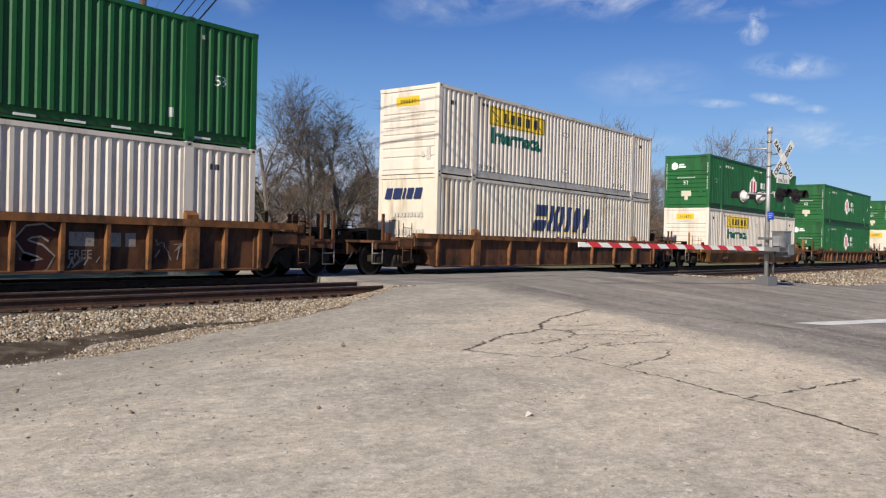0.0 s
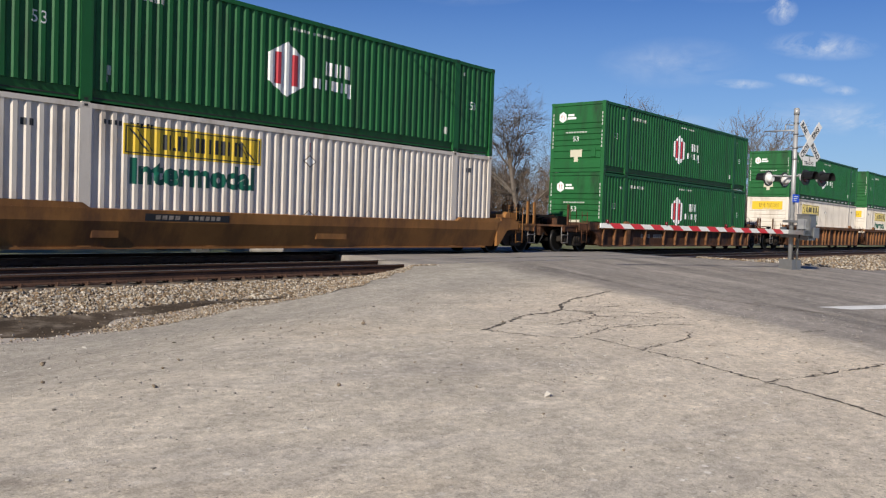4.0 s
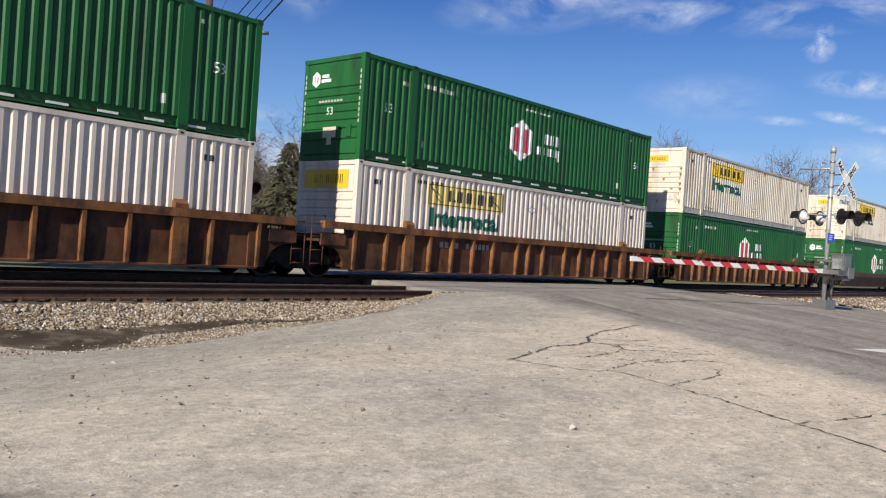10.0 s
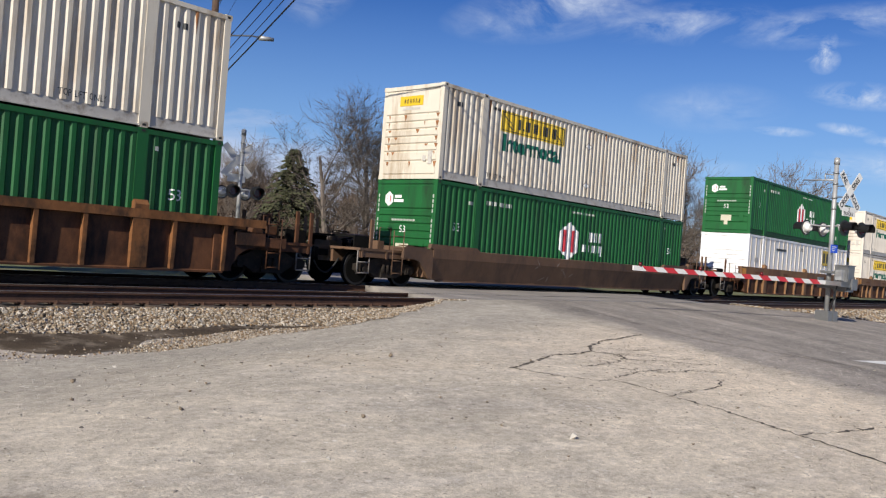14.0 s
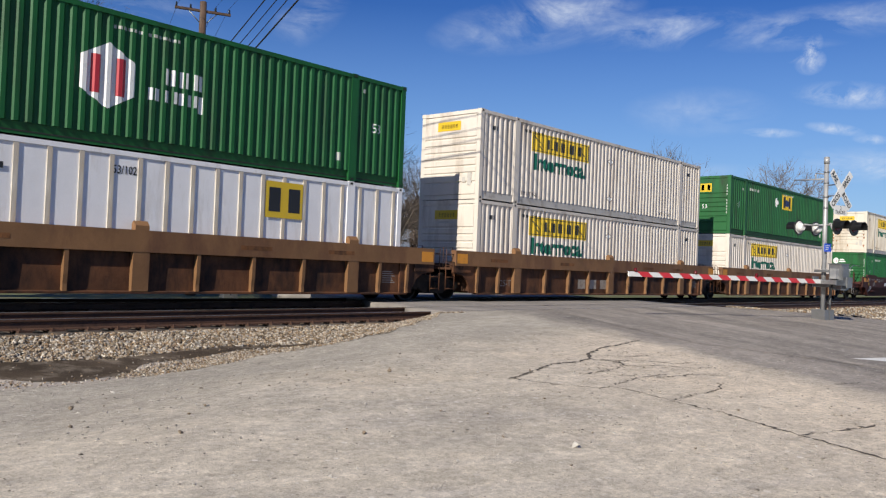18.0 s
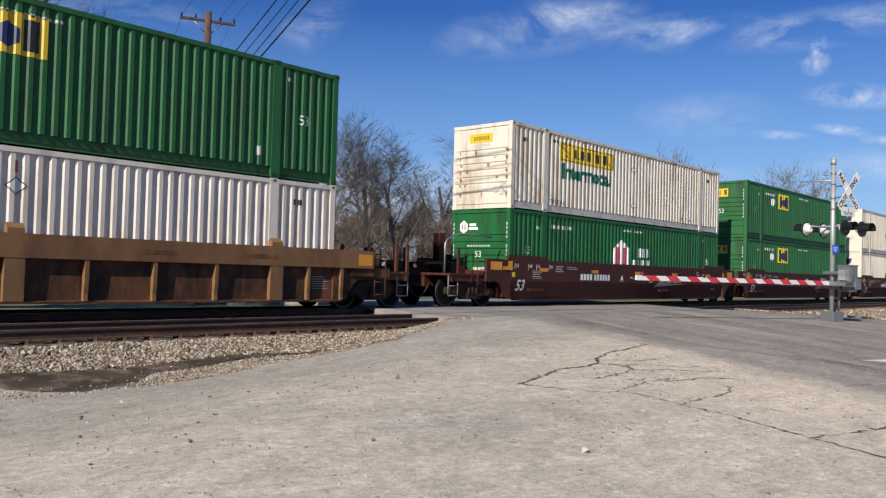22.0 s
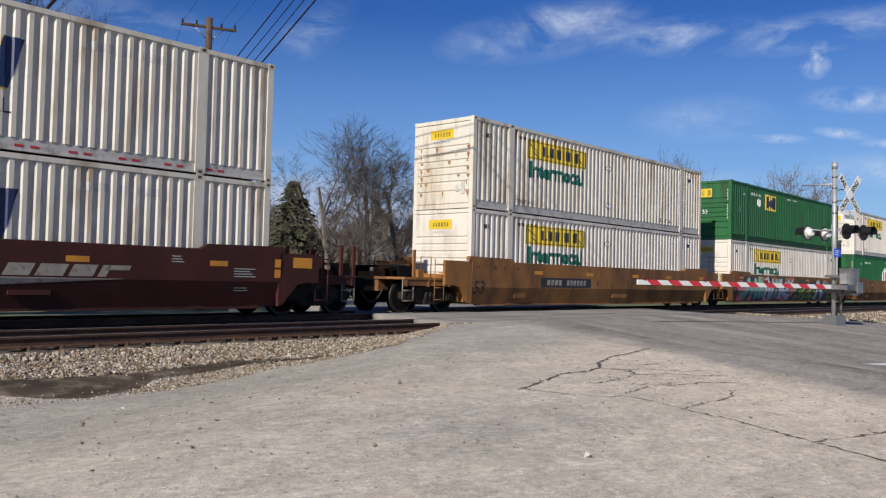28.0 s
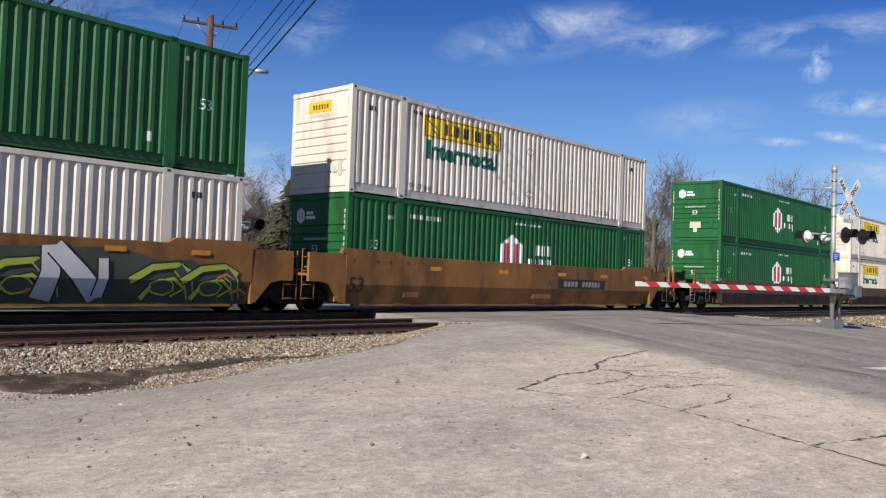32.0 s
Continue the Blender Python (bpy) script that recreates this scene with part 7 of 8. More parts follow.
def crossing_signal(origin, turn, gate):
    ob = thing("crossing_signal", "silver level-crossing mast with crossbuck, red lamps and lowered striped barrier" if gate else "silver level-crossing mast with crossbuck and twin lamps", "crossing signal", frame_of(origin, turn))
    bm = bmesh.new()
    tube(bm, (0, 0, 0.22), (0, 0, 5.12), 0.072, n=16)
    mast = part("mast", bm, M_ALU, ob)
    bm = bmesh.new()
    tube(bm, (0, 0, 5.0), (0, 0, 5.18), 0.09, n=16)
    tube(bm, (0, 0, 5.18), (0, 0, 5.22), 0.09, 0.06, n=16)
    part("mast_cap", bm, M_ALU, mast)
    for z in (3.55, 3.9, 4.35, 4.7):
        bm = bmesh.new()
        tube(bm, (0, 0, z), (0, 0, z + 0.045), 0.088, n=16)
        part("mast_band", bm, M_GALV, mast)
    bm = bmesh.new()
    for bx in (-0.24, 0.02):
        box(bm, bx, bx + 0.22, -0.24, 0.24, -0.12, 0.3)
        box(bm, bx - 0.02, bx + 0.24, -0.27, 0.27, -0.12, -0.04)
    part("base", bm, M_GALV, ob, bevel=0.015)
    bm = bmesh.new()
    tube(bm, (0.1, -0.18, 0.3), (0.1, -0.18, 1.1), 0.035, n=10)
    part("conduit", bm, M_GALV, ob)
    # crossbuck on a short bracket, with the track-count plate below
    sx = 0.0
    bm = bmesh.new()
    for z in (3.95, 4.3):
        tube(bm, (0, 0, z), (0, -0.5, z), 0.02, n=8)
    part("bracket", bm, M_GALV, ob)
    crossbuck(ob, 0, -0.52, 4.12, True)
    bm = bmesh.new()
    box(bm, -0.34, 0.34, -0.535, -0.52, 3.33, 3.62)
    plate = part("track_count_plate", bm, M_TRIM, ob)
    for word, size, x, z in (("2", 0.17, -0.05, 3.48), ("TRACKS", 0.15, -0.29, 3.36)):
        me = lettering(word, size, M_BLACK, 0.003, 0.9)
        me.transform(Matrix.Translation((x, -0.539, z)))
        part("lettering", me, None, plate)
    # lamp pairs both ways on cross arms
    for face, y in ((-1, -0.5), (1, 0.42)):
        bm = bmesh.new()
        tube(bm, (-0.5, y, 3.02), (0.5, y, 3.02), 0.026, n=10)
        tube(bm, (0, 0, 3.02), (0, y, 3.02), 0.026, n=10)
        part("cross_arm", bm, M_ALU, ob)
        for x in (-0.44, 0.44):
            lamp_head(ob, x, y + face * 0.2, 2.93, face)
    bm = bmesh.new()
    tube(bm, (0, 0, 4.5), (0.1, 1.25, 4.56), 0.028, 0.02, n=8)
    tube(bm, (0, 0, 4.66), (0.03, 0.4, 4.72), 0.02, n=8)
    tube(bm, (0.03, 0.4, 4.72), (0.03, 0.4, 4.54), 0.02, n=8)
    part("outrigger", bm, M_ALU, ob)
    if gate:
        bm = bmesh.new()
        box(bm, -0.17, 0.17, -0.12, -0.105, 2.16, 2.42)
        tag = part("notice_plate", bm, M_BLUE, ob, "small blue notice plate")
        for k in range(3):
            bm = bmesh.new()
            box(bm, -0.12, 0.1 - 0.04 * k, -0.125, -0.12, 2.34 - 0.06 * k, 2.36 - 0.06 * k)
            part("print_bar", bm, M_MARK, tag)
    # gate machine
    bm = bmesh.new()
    box(bm, -0.2, 0.18, -0.75, -0.32, 0.95, 1.75)
    machine = part("machine_box", bm, M_GALV, ob, bevel=0.03)
    bm = bmesh.new()
    box(bm, -0.16, 0.14, -0.775, -0.752, 1.02, 1.68)
    part("machine_cover", bm, M_GALV, machine, bevel=0.008)
    bm = bmesh.new()
    box(bm, -0.22, 0.2, -0.77, -0.3, 1.752, 1.785)
    part("machine_lid", bm, M_GALV, machine, bevel=0.01)
    bm = bmesh.new()
    box(bm, -0.34, -0.202, -0.66, -0.44, 1.3, 1.62)
    part("junction_box", bm, M_ALU, machine, bevel=0.012)
    bm = bmesh.new()
    pipe(bm, [(-0.35, -0.55, 1.3), (-0.35, -0.5, 0.75), (-0.1, -0.2, 0.5), (-0.1, -0.15, 0.1)], 0.025, 8)
    part("machine_conduit", bm, M_BLACKPAINT, machine)
    bm = bmesh.new()
    tube(bm, (0.182, -0.53, 1.2), (0.24, -0.53, 1.2), 0.1, n=14)
    part("pivot_hub", bm, M_GALV, machine)
    for z0, z1 in ((1.02, 1.14), (1.5, 1.58)):
        bm = bmesh.new()
        box(bm, -0.2, 0.2, -0.32, 0.2, z0, z1)
        part("machine_bracket", bm, M_GALV, ob)
    if gate:
        for y in (-0.85, 0.32):
            bm = bmesh.new()
            box(bm, -0.62, 0.16, y, y + 0.05, 1.1, 1.26)
            part("counterweight_arm", bm, M_GALV, ob, bevel=0.01)
            bm = bmesh.new()
            box(bm, -0.12, 0.15, y - 0.045, y - 0.002, 1.02, 1.36)
            part("counterweight", bm, M_GALV, ob, bevel=0.01)
        bm = bmesh.new()
        box(bm, -0.55, -0.2, -0.85, 0.37, 1.12, 1.26)
        part("arm_yoke", bm, M_GALV, ob)
        n = 21
        x0, x1 = -0.5, -8.75
        step = (x1 - x0) / n
        arm = part("barrier_arm", arm_core(x0, x1), M_TRIM, ob, "red and white striped barrier arm")
        for k in range(n):
            if k % 2 == 0:
                continue
            a, b = x0 + step * k, x0 + step * (k + 1)
            bm = bmesh.new()
            lean = 0.1
            vs = [(a + lean, 1.13), (b + lean, 1.13), (b - lean, 1.27), (a - lean, 1.27)]
            prism(bm, vs, "y", -0.278, -0.222)
            part("red_stripe", bm, M_REDWHITE, arm)
        for x in (-8.5, -6.2, -3.6):
            bm = bmesh.new()
            tube(bm, (x, -0.25, 1.26), (x, -0.25, 1.36), 0.05, 0.04, n=12)
            part("arm_lamp", bm, M_LENS, arm)
    return ob


def arm_core(x0, x1):
    bm = bmesh.new()
    box(bm, x1, x0, -0.272, -0.228, 1.135, 1.265)
    return bm


crossing_signal((28.19, -9.5, -0.14), 0, True)
crossing_signal((17.37, 7.5, -0.22), 1, False)


# ---- poles and wires ----
def utility_pole(x, y, top, arm=2.2, light=False, base=-0.4):
    ob = thing("utility_pole", "brown creosoted wooden utility pole with a crossarm" if not light else "brown wooden utility pole with crossarm and street light", "utility pole", pose(x, y, base))
    h = top - base
    bm = bmesh.new()
    tube(bm, (0, 0, 0), (0, 0, h), 0.19, 0.12, n=14)
    part("pole", bm, M_POLE, ob)
    if arm:
        d = Vector((0.914, -0.405, 0))
        c = Vector((0, 0, h - 0.35))
        bm = bmesh.new()
        tube(bm, c - d * arm / 2, c + d * arm / 2, 0.06, n=4)
        part("crossarm", bm, M_POLE, ob)
        bm = bmesh.new()
        for s in (-1, 1):
            tube(bm, c + d * s * 0.55, c + Vector((0, 0, -0.55)), 0.018, n=6)
        part("arm_brace", bm, M_GALV, ob)
        for s in (-0.95, -0.45, 0.45, 0.95):
            q = c + d * s * arm / 2
            bm = bmesh.new()
            tube(bm, q + Vector((0, 0, 0.05)), q + Vector((0, 0, 0.2)), 0.04, 0.03, n=8)
            part("insulator", bm, M_GLASS, ob)
    if light:
        bm = bmesh.new()
        pts = [(0.1, -0.05, h - 2.3), (0.6, -0.3, h - 1.95), (1.2, -0.6, h - 1.85), (1.55, -0.75, h - 1.85)]
        pipe(bm, pts, 0.03, 8)
        part("light_arm", bm, M_GALV, ob)
        bm = bmesh.new()
        tube(bm, (1.5, -0.72, h - 1.87), (2.0, -0.95, h - 1.85), 0.1, 0.07, n=10)
        part("lamp_head", bm, M_ALU, ob)
    return ob


utility_pole(16.77, 9.05, 10.5, 2.0, True)
utility_pole(27.82, 33.82, 9.97, 2.4)
utility_pole(43.0, 69.85, 9.3, 2.6)
utility_pole(58.0, 104.0, 9.6, 2.4)
utility_pole(38.0, 72.0, 5.6, 0)
utility_pole(8.19, -21.7, 16.4, 2.0)


def wire(a, b, sag=0.35, r=0.012, name="cable", label="sagging black overhead cable"):
    a, b = Vector(a), Vector(b)
    n = 16
    side = (b - a).cross(Vector((0, 0, 1))).normalized()
    bm = bmesh.new()
    prev = None
    for k in range(n + 1):
        f = k / n
        p = a.lerp(b, f) - Vector((0, 0, 4 * sag * f * (1 - f)))
        ring = [bm.verts.new(p + side * r * math.cos(i * math.tau / 5) + Vector((0, 0, r * math.sin(i * math.tau / 5)))) for i in range(5)]
        if prev:
            for i in range(5):
                bm.faces.new((prev[i], prev[(i + 1) % 5], ring[(i + 1) % 5], ring[i])).smooth = True
        prev = ring
    return solid(name, bm, M_WIRE, label, "cable", group="overhead cables")


P0, P1, P2, P3 = Vector((8.19, -21.7, 0)), Vector((16.77, 9.05, 0)), Vector((27.82, 33.82, 0)), Vector((43.0, 69.85, 0))
for z1, z0, z2, r in ((7.65, 14.9, 6.3, 0.02), (7.2, 14.43, 6.0, 0.015), (6.75, 14.24, 5.75, 0.015), (6.45, 13.65, 5.4, 0.026)):
    wire(P1 + Vector((0, 0, z1)), P0 + Vector((0, 0, z0)), 0.25, r)
    wire(P2 + Vector((0, 0, z2)), P1 + Vector((0, 0, z1)), 0.4, r)
    wire(P3 + Vector((0, 0, z2 - 0.6)), P2 + Vector((0, 0, z2)), 0.5, r)
for s in (-0.9, 0.42, 0.9):
    d = Vector((0.914, -0.405, 0)) * s
    wire(P2 + d * 1.2 + Vector((0, 0, 9.78)), P1 + d + Vector((0, 0, 10.32)), 0.4, 0.006, label="thin overhead power line")
    wire(P1 + d + Vector((0, 0, 10.32)), P0 + d + Vector((0, 0, 16.2)), 0.4, 0.006, label="thin overhead power line")
wire(P1 + Vector((0, 0, 8.6)), (8.5, 24.0, 4.2), 0.3, 0.012, label="thin black service drop to the house")


# ---- house beyond the tracks ----
def house():
    ob = thing("house", "cream-sided house with a grey hip roof and brick chimney", "house", pose(0, 0, -0.4))
    x0, x1, y0, y1, h = 5.6, 17.3, 23.2, 31.5, 3.88
    t = 0.2
    walls = ((x0, x1, y0, y0 + t), (x0, x1, y1 - t, y1), (x0, x0 + t, y0 + t, y1 - t), (x1 - t, x1, y0 + t, y1 - t))
    for a, b, c, d in walls:
        bm = bmesh.new()
        box(bm, a, b, c, d, 0, h)
        w = part("wall", bm, M_SIDING, ob)
        n = 18
        if b - a > 1 and c == y0:
            for k in range(n):
                bm = bmesh.new()
                z = 0.05 + k * (h - 0.1) / n
                prism(bm, [(y0 - 0.004, z), (y0 - 0.03, z), (y0 - 0.006, z + (h - 0.1) / n)], "x", a, b)
                part("siding_board", bm, M_SIDING, w)
    bm = bmesh.new()
    e = 0.3
    rx0, rx1, ry0, ry1 = x0 - e, x1 + e, y0 - e, y1 + e
    my = (ry0 + ry1) / 2
    run = (ry1 - ry0) / 2
    top = h + run * 0.42
    v = [bm.verts.new(q) for q in ((rx0, ry0, h), (rx1, ry0, h), (rx1, ry1, h), (rx0, ry1, h), (rx0 + run, my, top), (rx1 - run, my, top))]
    for q in ((0, 1, 5, 4), (1, 2, 5), (2, 3, 4, 5), (3, 0, 4), (3, 2, 1, 0)):
        bm.faces.new([v[i] for i in q])
    roof = part("roof", bm, M_ROOF, ob)
    for a, b, c, d in ((rx0, rx1, ry0 - 0.02, ry0 + 0.06), (rx1 - 0.06, rx1 + 0.02, ry0, ry1)):
        bm = bmesh.new()
        box(bm, a, b, c, d, h - 0.18, h + 0.02)
        part("fascia", bm, M_TRIM, roof)
    bm = bmesh.new()
    box(bm, 16.6, 17.06, 24.9, 25.5, h, 5.3)
    box(bm, 16.55, 17.11, 24.85, 25.55, 5.18, 5.32)
    part("chimney", bm, M_BRICK, roof)
    for x in (8.0, 11.6, 16.12):
        bm = bmesh.new()
        for a, b, c, d in ((x - 0.32, x + 0.32, 3.26, 3.36), (x - 0.32, x + 0.32, 2.18, 2.28), (x - 0.32, x - 0.23, 2.28, 3.26), (x + 0.23, x + 0.32, 2.28, 3.26), (x - 0.23, x + 0.23, 2.75, 2.80)):
            box(bm, a, b, y0 - 0.07, y0 - 0.02, c, d)
        w = part("window", bm, M_TRIM, ob)
        bm = bmesh.new()
        box(bm, x - 0.23, x + 0.23, y0 - 0.045, y0 - 0.03, 2.28, 3.26)
        part("pane", bm, M_GLASS, w)
    return ob


house()

# Low galvanised guard rail beyond the far track.
rail = thing("guard_rail", "low white-painted three-rail fence on short posts", "fence", None)
for z in (-0.24, 0.0, 0.24):
    bm = bmesh.new()
    box(bm, -14, 15.5, 12.0, 12.04, z, z + 0.12)
    part("beam", bm, M_RAILPAINT, rail, bevel=0.006)
bm = bmesh.new()
box(bm, -0.06, 0.06, 12.045, 12.16, -0.45, 0.42)
gp = mesh_of("post", bm, M_RAILPAINT)
for k in range(13):
    part("post", gp, None, rail, at=pose(-13.6 + k * 2.4, 0, 0))

# Far road beyond the crossing, on the raised ground.
bm = bmesh.new()
for a, b in (((15.5, 9.0), (29.0, 9.0)),):
    prev = None
    for k in range(40):
        y = 8.9 + k * 2.6
        x = 20.2 + (y - 9) * 0.42
        pair = [bm.verts.new((x + 0.0, y, -0.2 - 0.003 * k)), bm.verts.new((x + 8.5, y, -0.2 - 0.003 * k))]
        if prev:
            bm.faces.new((prev[0], prev[1], pair[1], pair[0]))
        prev = pair
solid("road", bm, M_ROAD, "sunlit grey road beyond the crossing", "road", "structure")


# ---- details of the lot ----
def lot_top(x, y):
    return lot_z(x, y) + 0.012 * noise.noise((x * 0.35, y * 0.35, 1)) + 0.004 * noise.noise((x * 2, y * 2, 4))


def crack(pts, width, seed):
    rnd = random.Random(seed)
    bm = bmesh.new()
    dense = []
    for (x0, y0), (x1, y1) in zip(pts, pts[1:]):
        n = max(3, int(math.hypot(x1 - x0, y1 - y0) / 0.05))
        for k in range(n):
            f = k / n
            dense.append((x0 + (x1 - x0) * f + rnd.gauss(0, 0.022), y0 + (y1 - y0) * f + rnd.gauss(0, 0.022)))
    dense.append(pts[-1])
    prev = None
    for i, (x, y) in enumerate(dense):
        j, k = max(0, i - 1), min(len(dense) - 1, i + 1)
        dx, dy = dense[k][0] - dense[j][0], dense[k][1] - dense[j][1]
        l = math.hypot(dx, dy) or 1
        w = width * 0.62 * rnd.uniform(0.15, 1.6) * (0.25 if i in (0, len(dense) - 1) else 1)
        z = lot_top(x, y) + 0.005
        pair = [bm.verts.new((x - dy / l * w, y + dx / l * w, z)), bm.verts.new((x + dy / l * w, y - dx / l * w, z))]
        if prev:
            bm.faces.new((prev[0], prev[1], pair[1], pair[0]))
        prev = pair
    part("crack", bm, M_CRACK, lot)


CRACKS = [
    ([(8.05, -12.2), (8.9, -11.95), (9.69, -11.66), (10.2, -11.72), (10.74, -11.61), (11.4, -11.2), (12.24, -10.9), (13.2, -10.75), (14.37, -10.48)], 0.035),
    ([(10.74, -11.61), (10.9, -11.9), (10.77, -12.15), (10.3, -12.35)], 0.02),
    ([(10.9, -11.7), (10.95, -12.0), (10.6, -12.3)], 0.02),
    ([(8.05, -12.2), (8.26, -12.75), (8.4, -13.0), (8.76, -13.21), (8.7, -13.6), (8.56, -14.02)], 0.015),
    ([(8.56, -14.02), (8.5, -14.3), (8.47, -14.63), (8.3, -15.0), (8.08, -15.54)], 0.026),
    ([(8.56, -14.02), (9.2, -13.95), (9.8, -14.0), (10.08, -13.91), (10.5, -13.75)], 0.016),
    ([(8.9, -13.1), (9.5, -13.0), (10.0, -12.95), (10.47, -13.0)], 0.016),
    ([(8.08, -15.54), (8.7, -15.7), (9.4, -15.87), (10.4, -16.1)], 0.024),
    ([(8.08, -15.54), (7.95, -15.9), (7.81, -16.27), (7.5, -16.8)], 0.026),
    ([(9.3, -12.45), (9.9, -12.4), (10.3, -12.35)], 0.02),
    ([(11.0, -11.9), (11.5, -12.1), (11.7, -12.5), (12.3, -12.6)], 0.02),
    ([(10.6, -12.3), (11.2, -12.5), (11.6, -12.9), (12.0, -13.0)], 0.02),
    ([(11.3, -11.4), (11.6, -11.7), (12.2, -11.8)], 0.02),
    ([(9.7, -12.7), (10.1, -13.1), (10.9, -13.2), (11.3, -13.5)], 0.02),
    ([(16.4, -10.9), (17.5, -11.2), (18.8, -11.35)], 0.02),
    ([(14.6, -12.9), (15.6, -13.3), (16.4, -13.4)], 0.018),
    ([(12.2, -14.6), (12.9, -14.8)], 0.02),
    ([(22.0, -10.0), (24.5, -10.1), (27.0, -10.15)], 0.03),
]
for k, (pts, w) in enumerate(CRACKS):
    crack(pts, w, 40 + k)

bm = bmesh.new()
q = [(16.15, -13.72), (16.45, -14.25), (21.4, -15.75), (21.1, -15.2)]
sub_ = 12
prev = None
for k in range(sub_ + 1):
    f = k / sub_
    pair = []
    for (a, b) in ((q[0], q[3]), (q[1], q[2])):
        x, y = a[0] + (b[0] - a[0]) * f, a[1] + (b[1] - a[1]) * f
        pair.append(bm.verts.new((x, y, lot_top(x, y) + 0.012)))
    if prev:
        bm.faces.new((prev[0], prev[1], pair[1], pair[0]))
    prev = pair
solid("stop_line", bm, M_STOPLINE, "worn white stop line painted on the road", "road marking", "structure")


def shard(rnd, r):
    vs = [Vector((r, 0, 0)), Vector((-r, 0, 0)), Vector((0, r, 0)), Vector((0, -r, 0)), Vector((0, 0, r * 0.8)), Vector((0, 0, -r * 0.6))]
    vs = [Vector((v.x * rnd.uniform(0.6, 1.25), v.y * rnd.uniform(0.6, 1.25), v.z * rnd.uniform(0.6, 1.2))) + Vector((rnd.gauss(0, r * 0.18), rnd.gauss(0, r * 0.18), rnd.gauss(0, r * 0.12))) for v in vs]
    m = Euler((rnd.uniform(-0.6, 0.6), rnd.uniform(-0.6, 0.6), rnd.uniform(0, 6.28))).to_matrix()
    return [m @ v for v in vs]


OCTA = ((0, 2, 4), (2, 1, 4), (1, 3, 4), (3, 0, 4), (2, 0, 5), (1, 2, 5), (3, 1, 5), (0, 3, 5))


def scatter(name, spots, material, label, category, flat_=1.0):
    """Many small loose stones as one mesh; spots: (x, y, z, radius)."""
    rnd = random.Random(len(spots))
    forms = [shard(rnd, 1.0) for _ in range(40)]
    vs, fs = [], []
    for i, (x, y, z, r) in enumerate(spots):
        b = len(vs)
        vs += [(x + v.x * r, y + v.y * r, z + v.z * r * flat_) for v in forms[(i * 7) % 40]]
        fs += [(a + b, c + b, d + b) for a, c, d in OCTA]
    me = bpy.data.meshes.new(name)
    me.from_pydata(vs, [], fs)
    me.materials.append(material)
    return tagged(new(name, me), label, category, kind="stuff")


def island_mat(name, colours, rough=0.9):
    m = bpy.data.materials.new(name)
    m.use_nodes = True
    nt = m.node_tree
    bs = nt.nodes["Principled BSDF"]
    bs.inputs["Roughness"].default_value = rough
    geo = nt.nodes.new("ShaderNodeNewGeometry")
    ramp = nt.nodes.new("ShaderNodeValToRGB")
    ramp.color_ramp.interpolation = "LINEAR"
    els = ramp.color_ramp.elements
    while len(els) < len(colours):
        els.new(0.5)
    for k, c in enumerate(colours):
        els[k].position = k / (len(colours) - 1)
        els[k].color = (*c, 1)
    nt.links.new(geo.outputs["Random Per Island"], ramp.inputs[0])
    noi = nt.nodes.new("ShaderNodeTexNoise")
    noi.inputs["Scale"].default_value = 45
    mix = nt.nodes.new("ShaderNodeMix")
    mix.data_type, mix.blend_type = "RGBA", "MULTIPLY"
    mix.inputs[0].default_value = 0.5
    nt.links.new(ramp.outputs[0], mix.inputs[6])
    nt.links.new(noi.outputs[0], mix.inputs[7])
    nt.links.new(mix.outputs[2], bs.inputs["Base Color"])
    return m


M_STONES = island_mat("ballast_stones", [(0.13, 0.095, 0.06), (0.38, 0.28, 0.175), (0.50, 0.42, 0.32), (0.22, 0.205, 0.19), (0.74, 0.66, 0.55), (0.09, 0.07, 0.05), (0.30, 0.19, 0.10), (0.10, 0.08, 0.06), (0.52, 0.40, 0.27)])
M_RUSTSTONES = island_mat("rusty_stones", [(0.17, 0.085, 0.045), (0.26, 0.15, 0.085), (0.11, 0.065, 0.04), (0.36, 0.25, 0.16), (0.20, 0.11, 0.06)])
M_GRIT = island_mat("grit", [(0.13, 0.11, 0.09), (0.44, 0.39, 0.33), (0.22, 0.19, 0.16), (0.6, 0.56, 0.5), (0.3, 0.26, 0.21)])


def apron_z(x, y):
    e = lot_edge(x) - 0.12
    f = min(1.0, max(0.0, (y - e) / 1.1))
    return (lot_z(x, e) - 0.012) * (1 - f) + f * (max(bed_z(y), -0.497) + 0.004)


def mud_band(x):
    """y of the damp strip's edges: towards the lot, towards the rails."""
    def along(pts):
        for (a, p), (b, q) in zip(pts, pts[1:]):
            if a <= x <= b:
                return p + (q - p) * (x - a) / (b - a)
        return pts[-1][1]
    low = along(((-20, -7.5), (3.6, -7.5), (4.1, -8.1), (4.5, -8.5), (5.2, -8.2), (5.9, -7.62), (6.9, -7.42), (7.8, -7.08), (8.7, -7.1), (9.4, -7.02), (40, -7.0)))
    high = along(((-20, -7.0), (4.1, -7.04), (4.7, -7.14), (5.6, -7.2), (6.5, -7.04), (7.6, -6.88), (8.5, -6.92), (9.4, -7.01), (40, -7.0)))
    return low, high


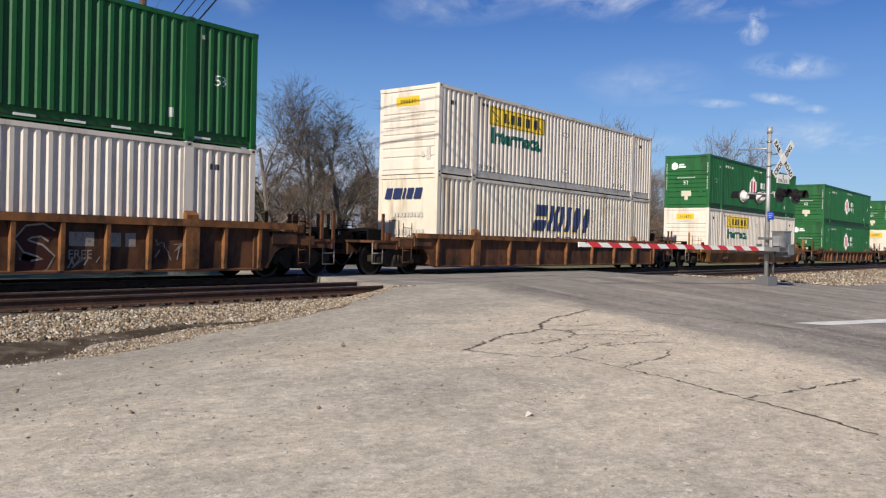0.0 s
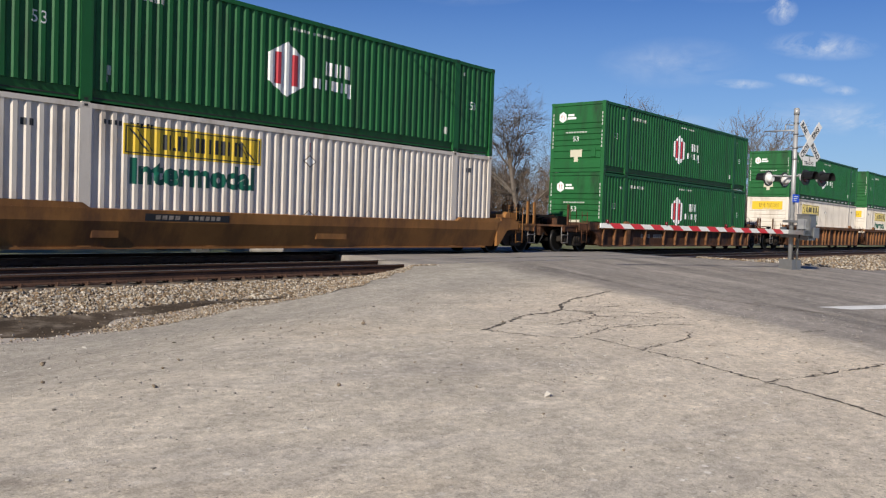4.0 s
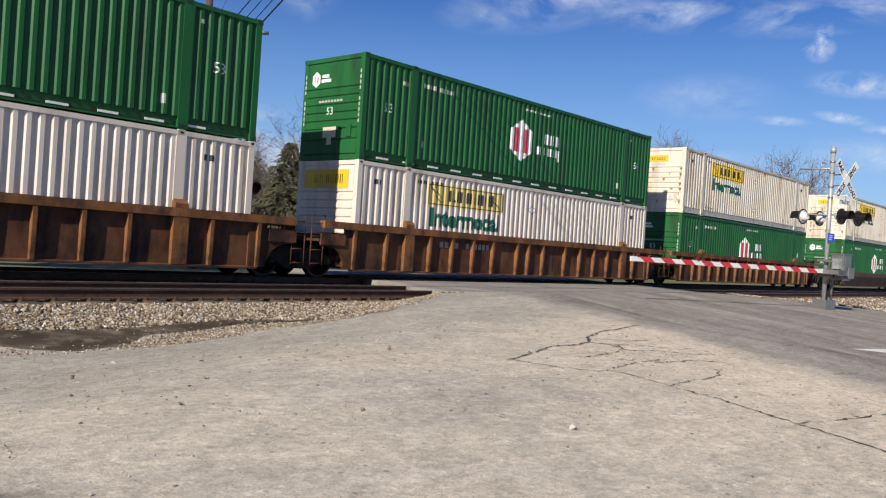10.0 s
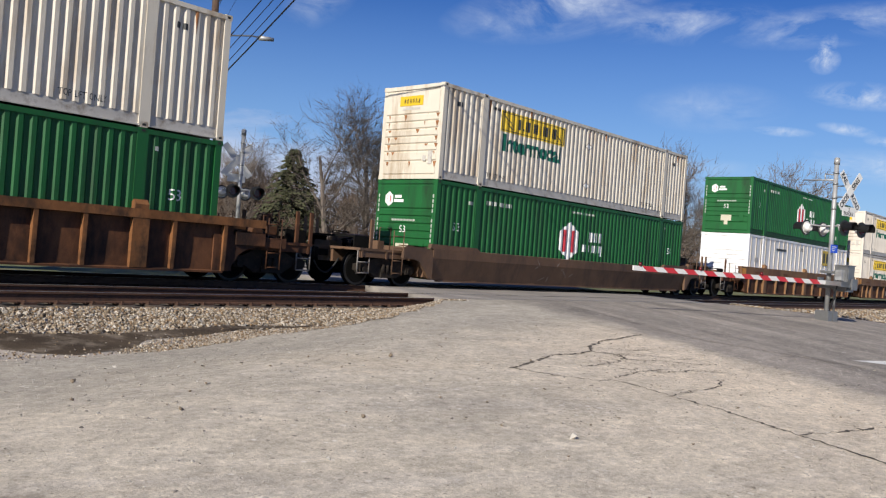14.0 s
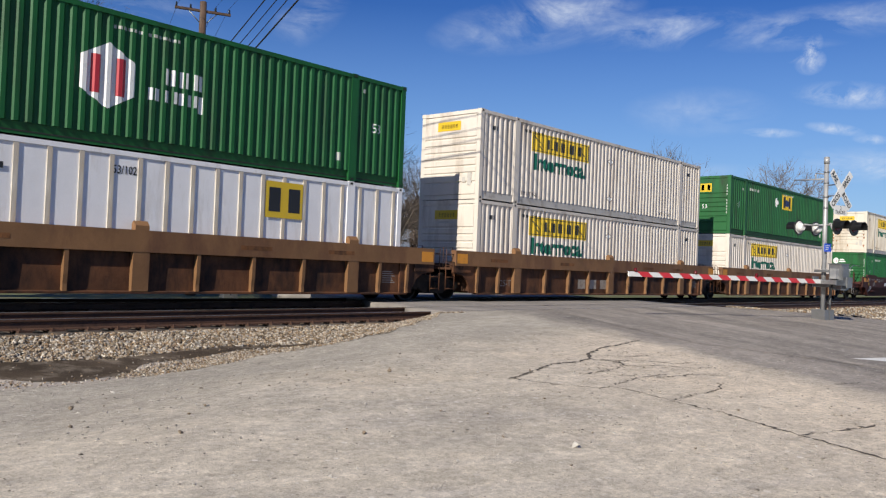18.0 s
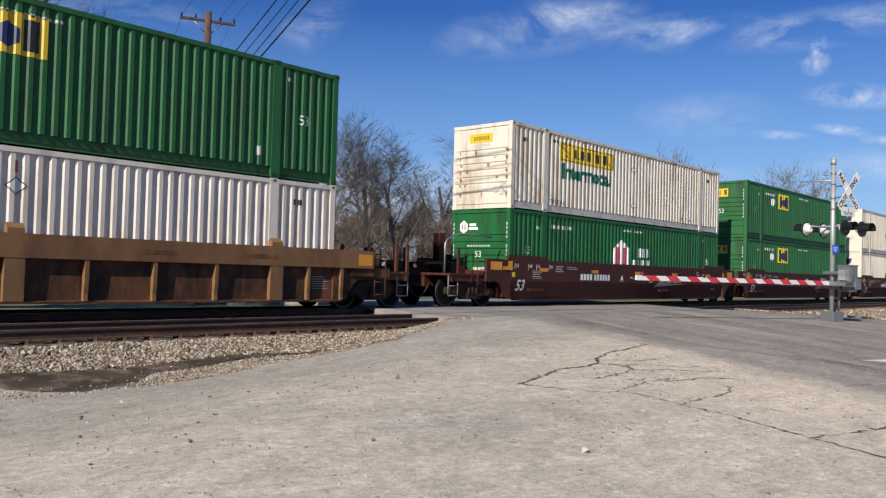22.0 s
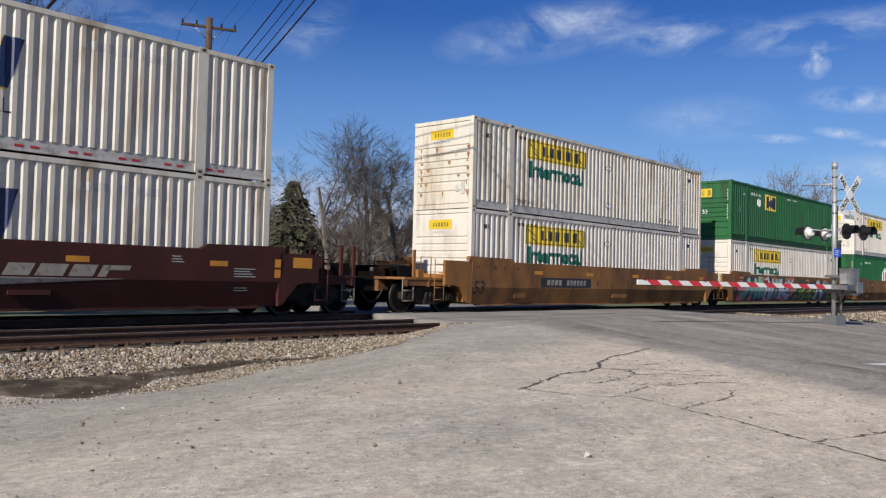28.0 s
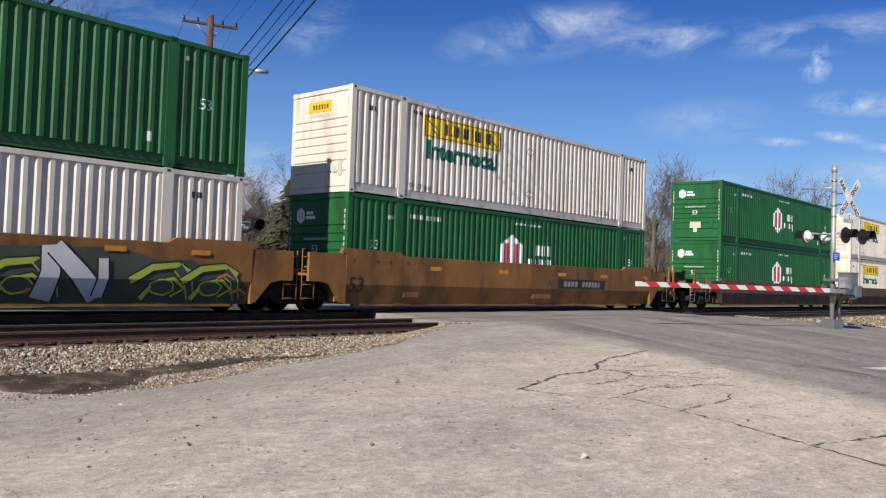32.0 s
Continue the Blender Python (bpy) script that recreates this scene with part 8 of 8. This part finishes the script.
rnd = random.Random(77)
spots = []
while len(spots) < 31000:
    x = rnd.uniform(-3, 15.0)
    t_ = toe(x)
    y = rnd.uniform(t_ - 0.05, -5.62)
    lo_, hi_ = mud_band(x)
    if lo_ - 0.05 < y < hi_ + 0.12 * noise.noise((x * 3, y * 3, 2)) and rnd.random() < 0.96:
        continue
    if y < lo_ and x < 5 and rnd.random() < 0.8:
        continue
    if x > 14.0 and y > -5.6:
        continue
    spots.append((x, y, max(bed_z(y), -0.497, apron_z(x, y) if y < t_ + 1.0 else -1) + rnd.uniform(0.0, 0.025), rnd.uniform(0.016, 0.04) if y > hi_ else rnd.uniform(0.01, 0.022)))
for k in range(4200):
    x = 5.2 + 8.6 * rnd.random()
    y = lot_edge(x) - 0.1 + abs(rnd.gauss(0, 0.28))
    if y < -5.7:
        spots.append((x, y, max(apron_z(x, y), lot_z(x, y) if y < lot_edge(x) else -1) + 0.006, rnd.uniform(0.008, 0.024)))
while len(spots) < 44500:
    x = 29.7 + 45 * rnd.random() ** 1.6
    y = rnd.uniform(max(toe(x), -11) - 0.3, -5.4)
    spots.append((x, y, max(bed_z(y), lot_z(x, y) if y < toe(x) else -1, -0.5) + rnd.uniform(0, 0.04), rnd.uniform(0.03, 0.07)))
scatter("ballast_stones", spots, M_STONES, "loose crushed tan, grey and white ballast stones", "stones")
spots = []
while len(spots) < 6500:
    x = rnd.uniform(-3, 14.2)
    y = -5.22 - abs(rnd.gauss(0, 0.3))
    spots.append((x, y, bed_z(y) - 0.03 + rnd.uniform(0.0, 0.02), rnd.uniform(0.016, 0.034)))
scatter("ballast_stones", spots, M_RUSTSTONES, "rust-stained ballast stones between the tie ends", "stones")
spots = []
while len(spots) < 5200:
    d = 3.0 + 13 * rnd.random() ** 0.8
    a = radians(rnd.uniform(12, 82))
    x, y = d * math.sin(a), -18.2 + d * math.cos(a)
    if y > lot_edge(x) - 0.05:
        continue
    spots.append((x, y, lot_top(x, y) + 0.003, rnd.uniform(0.004, 0.009) * (2.0 if rnd.random() < 0.1 else 1) * min(1.6, d / 8 + 0.4)))
for k in range(350):
    x = rnd.uniform(9.5, 13.5)
    y = -12.9 + rnd.gauss(0, 0.55) + (11.5 - x) * 0.25
    spots.append((x, y, lot_top(x, y) + 0.004, rnd.uniform(0.006, 0.018)))
scatter("grit", spots, M_GRIT, "scattered grit and pebbles on the asphalt", "grit", 0.5)
SPOT_STONES = ((4.58, -13.37, 0.045), (5.73, -14.59, 0.06), (3.41, -12.61, 0.04), (3.51, -10.59, 0.05), (4.9, -13.0, 0.03), (6.3, -14.4, 0.03), (5.2, -14.9, 0.03), (6.9, -14.0, 0.028), (7.3, -13.2, 0.03), (3.0, -11.7, 0.035), (5.4, -12.5, 0.026), (6.1, -13.4, 0.03), (4.2, -11.7, 0.03), (7.9, -15.0, 0.03), (6.6, -15.2, 0.03), (7.0, -11.2, 0.05))
prnd = random.Random(12)
MORE_STONES = [(prnd.uniform(3.5, 13.0), prnd.uniform(-15.8, -9.6), prnd.uniform(0.014, 0.034)) for _ in range(48)]
for k, (x, y, r) in enumerate(list(SPOT_STONES) + MORE_STONES):
    r *= 0.68
    bm = bmesh.new()
    sv = [bm.verts.new(v * r) for v in shard(random.Random(90 + k), 1.0)]
    for a, b, c in OCTA:
        bm.faces.new((sv[a], sv[b], sv[c]))
    bmesh.ops.bevel(bm, geom=bm.edges[:], offset=r * 0.12, segments=1, affect="EDGES")
    solid("stone", bm, M_CONCRETE if k % 3 == 1 else M_BALLAST, "loose stone lying on the asphalt", "stone", group="loose stones", at=Matrix.Translation((x, y, lot_top(x, y) + r * 0.45)))

# damp mud between the ballast and the paving, and the dusty apron below it
bm = bmesh.new()
prev = None
for k in range(150):
    x = -4 + 14.0 * k / 149
    lo_, hi_ = mud_band(x)
    lo_ += 0.16 * noise.noise((x * 1.6, 0, 9)) + 0.07 * noise.noise((x * 5.5, 1, 9))
    hi_ += 0.14 * noise.noise((x * 1.9, 5, 9)) + 0.07 * noise.noise((x * 6, 3, 9))
    hi_ = max(hi_, lo_ + 0.02)
    pair = []
    for f in (0, 0.25, 0.5, 0.75, 1.0):
        y = lo_ + (hi_ - lo_) * f
        pair.append(bm.verts.new((x, y, max(bed_z(y), -0.497, apron_z(x, y)) + 0.016 - 0.008 * (f in (0, 1.0)))))
    if prev:
        for i in range(4):
            bm.faces.new((prev[i], prev[i + 1], pair[i + 1], pair[i])).smooth = True
    prev = pair
solid("mud", bm, M_WET, "dark damp mud along the foot of the ballast", "mud", "structure")
bm = bmesh.new()
prev = None
for k in range(120):
    x = -4 + 16.5 * k / 119
    e = lot_edge(x)
    pair = []
    for f in (0, 0.3, 0.65, 1.0):
        y = e - 0.12 + 1.1 * f
        z = apron_z(x, y)
        pair.append(bm.verts.new((x, y, z)))
    if prev:
        for i in range(3):
            bm.faces.new((prev[i], prev[i + 1], pair[i + 1], pair[i])).smooth = True
    prev = pair
solid("gravel_apron", bm, M_ASPHALT, "pale dusty gravel where the asphalt crumbles away", "gravel", "structure")
# a broken lump of asphalt at the corner of the crossing
lrnd = random.Random(6)
for x, y, r in ((14.45, -5.62, 0.2), (14.2, -5.75, 0.12), (14.0, -5.95, 0.1), (14.65, -5.5, 0.16)):
    bm = bmesh.new()
    sv = [bm.verts.new(v * r) for v in shard(lrnd, 1.0)]
    for p, q, w in OCTA:
        bm.faces.new((sv[p], sv[q], sv[w]))
    bmesh.ops.bevel(bm, geom=bm.edges[:], offset=r * 0.15, segments=1, affect="EDGES")
    solid("asphalt_lump", bm, M_TIE, "broken lump of dark asphalt at the crossing's edge", "rubble", at=Matrix.Translation((x, y, -0.2)))


# ---- what moves ----
def travelled(t):
    return 9.462 * t + 0.008665 * t ** 2 + 0.0009643 * t ** 3 - 0.00001461 * t ** 4


def motions():
    for ob, x, z in TRAIN:
        walk(ob, [(float(t), pose(x - travelled(t), 0, z)) for t in range(33)])
    # All wheelsets turn alike, so the fore and aft ones share one course each.
    for wheels, s in ((WHEELS_FRONT, -0.89), (WHEELS_REAR, 0.89)):
        walk(wheels[0], [(k / 15, pose(s, 0, 0.46) @ Matrix.Rotation(-travelled(k / 15) / 0.46, 4, "Y")) for k in range(481)])
        keys = wheels[0].animation_data
        for w in wheels[1:]:
            w.rotation_mode = "QUATERNION"
            w.animation_data_create()
            w.animation_data.action = keys.action
            w.animation_data.action_slot = keys.action_slot


motions()
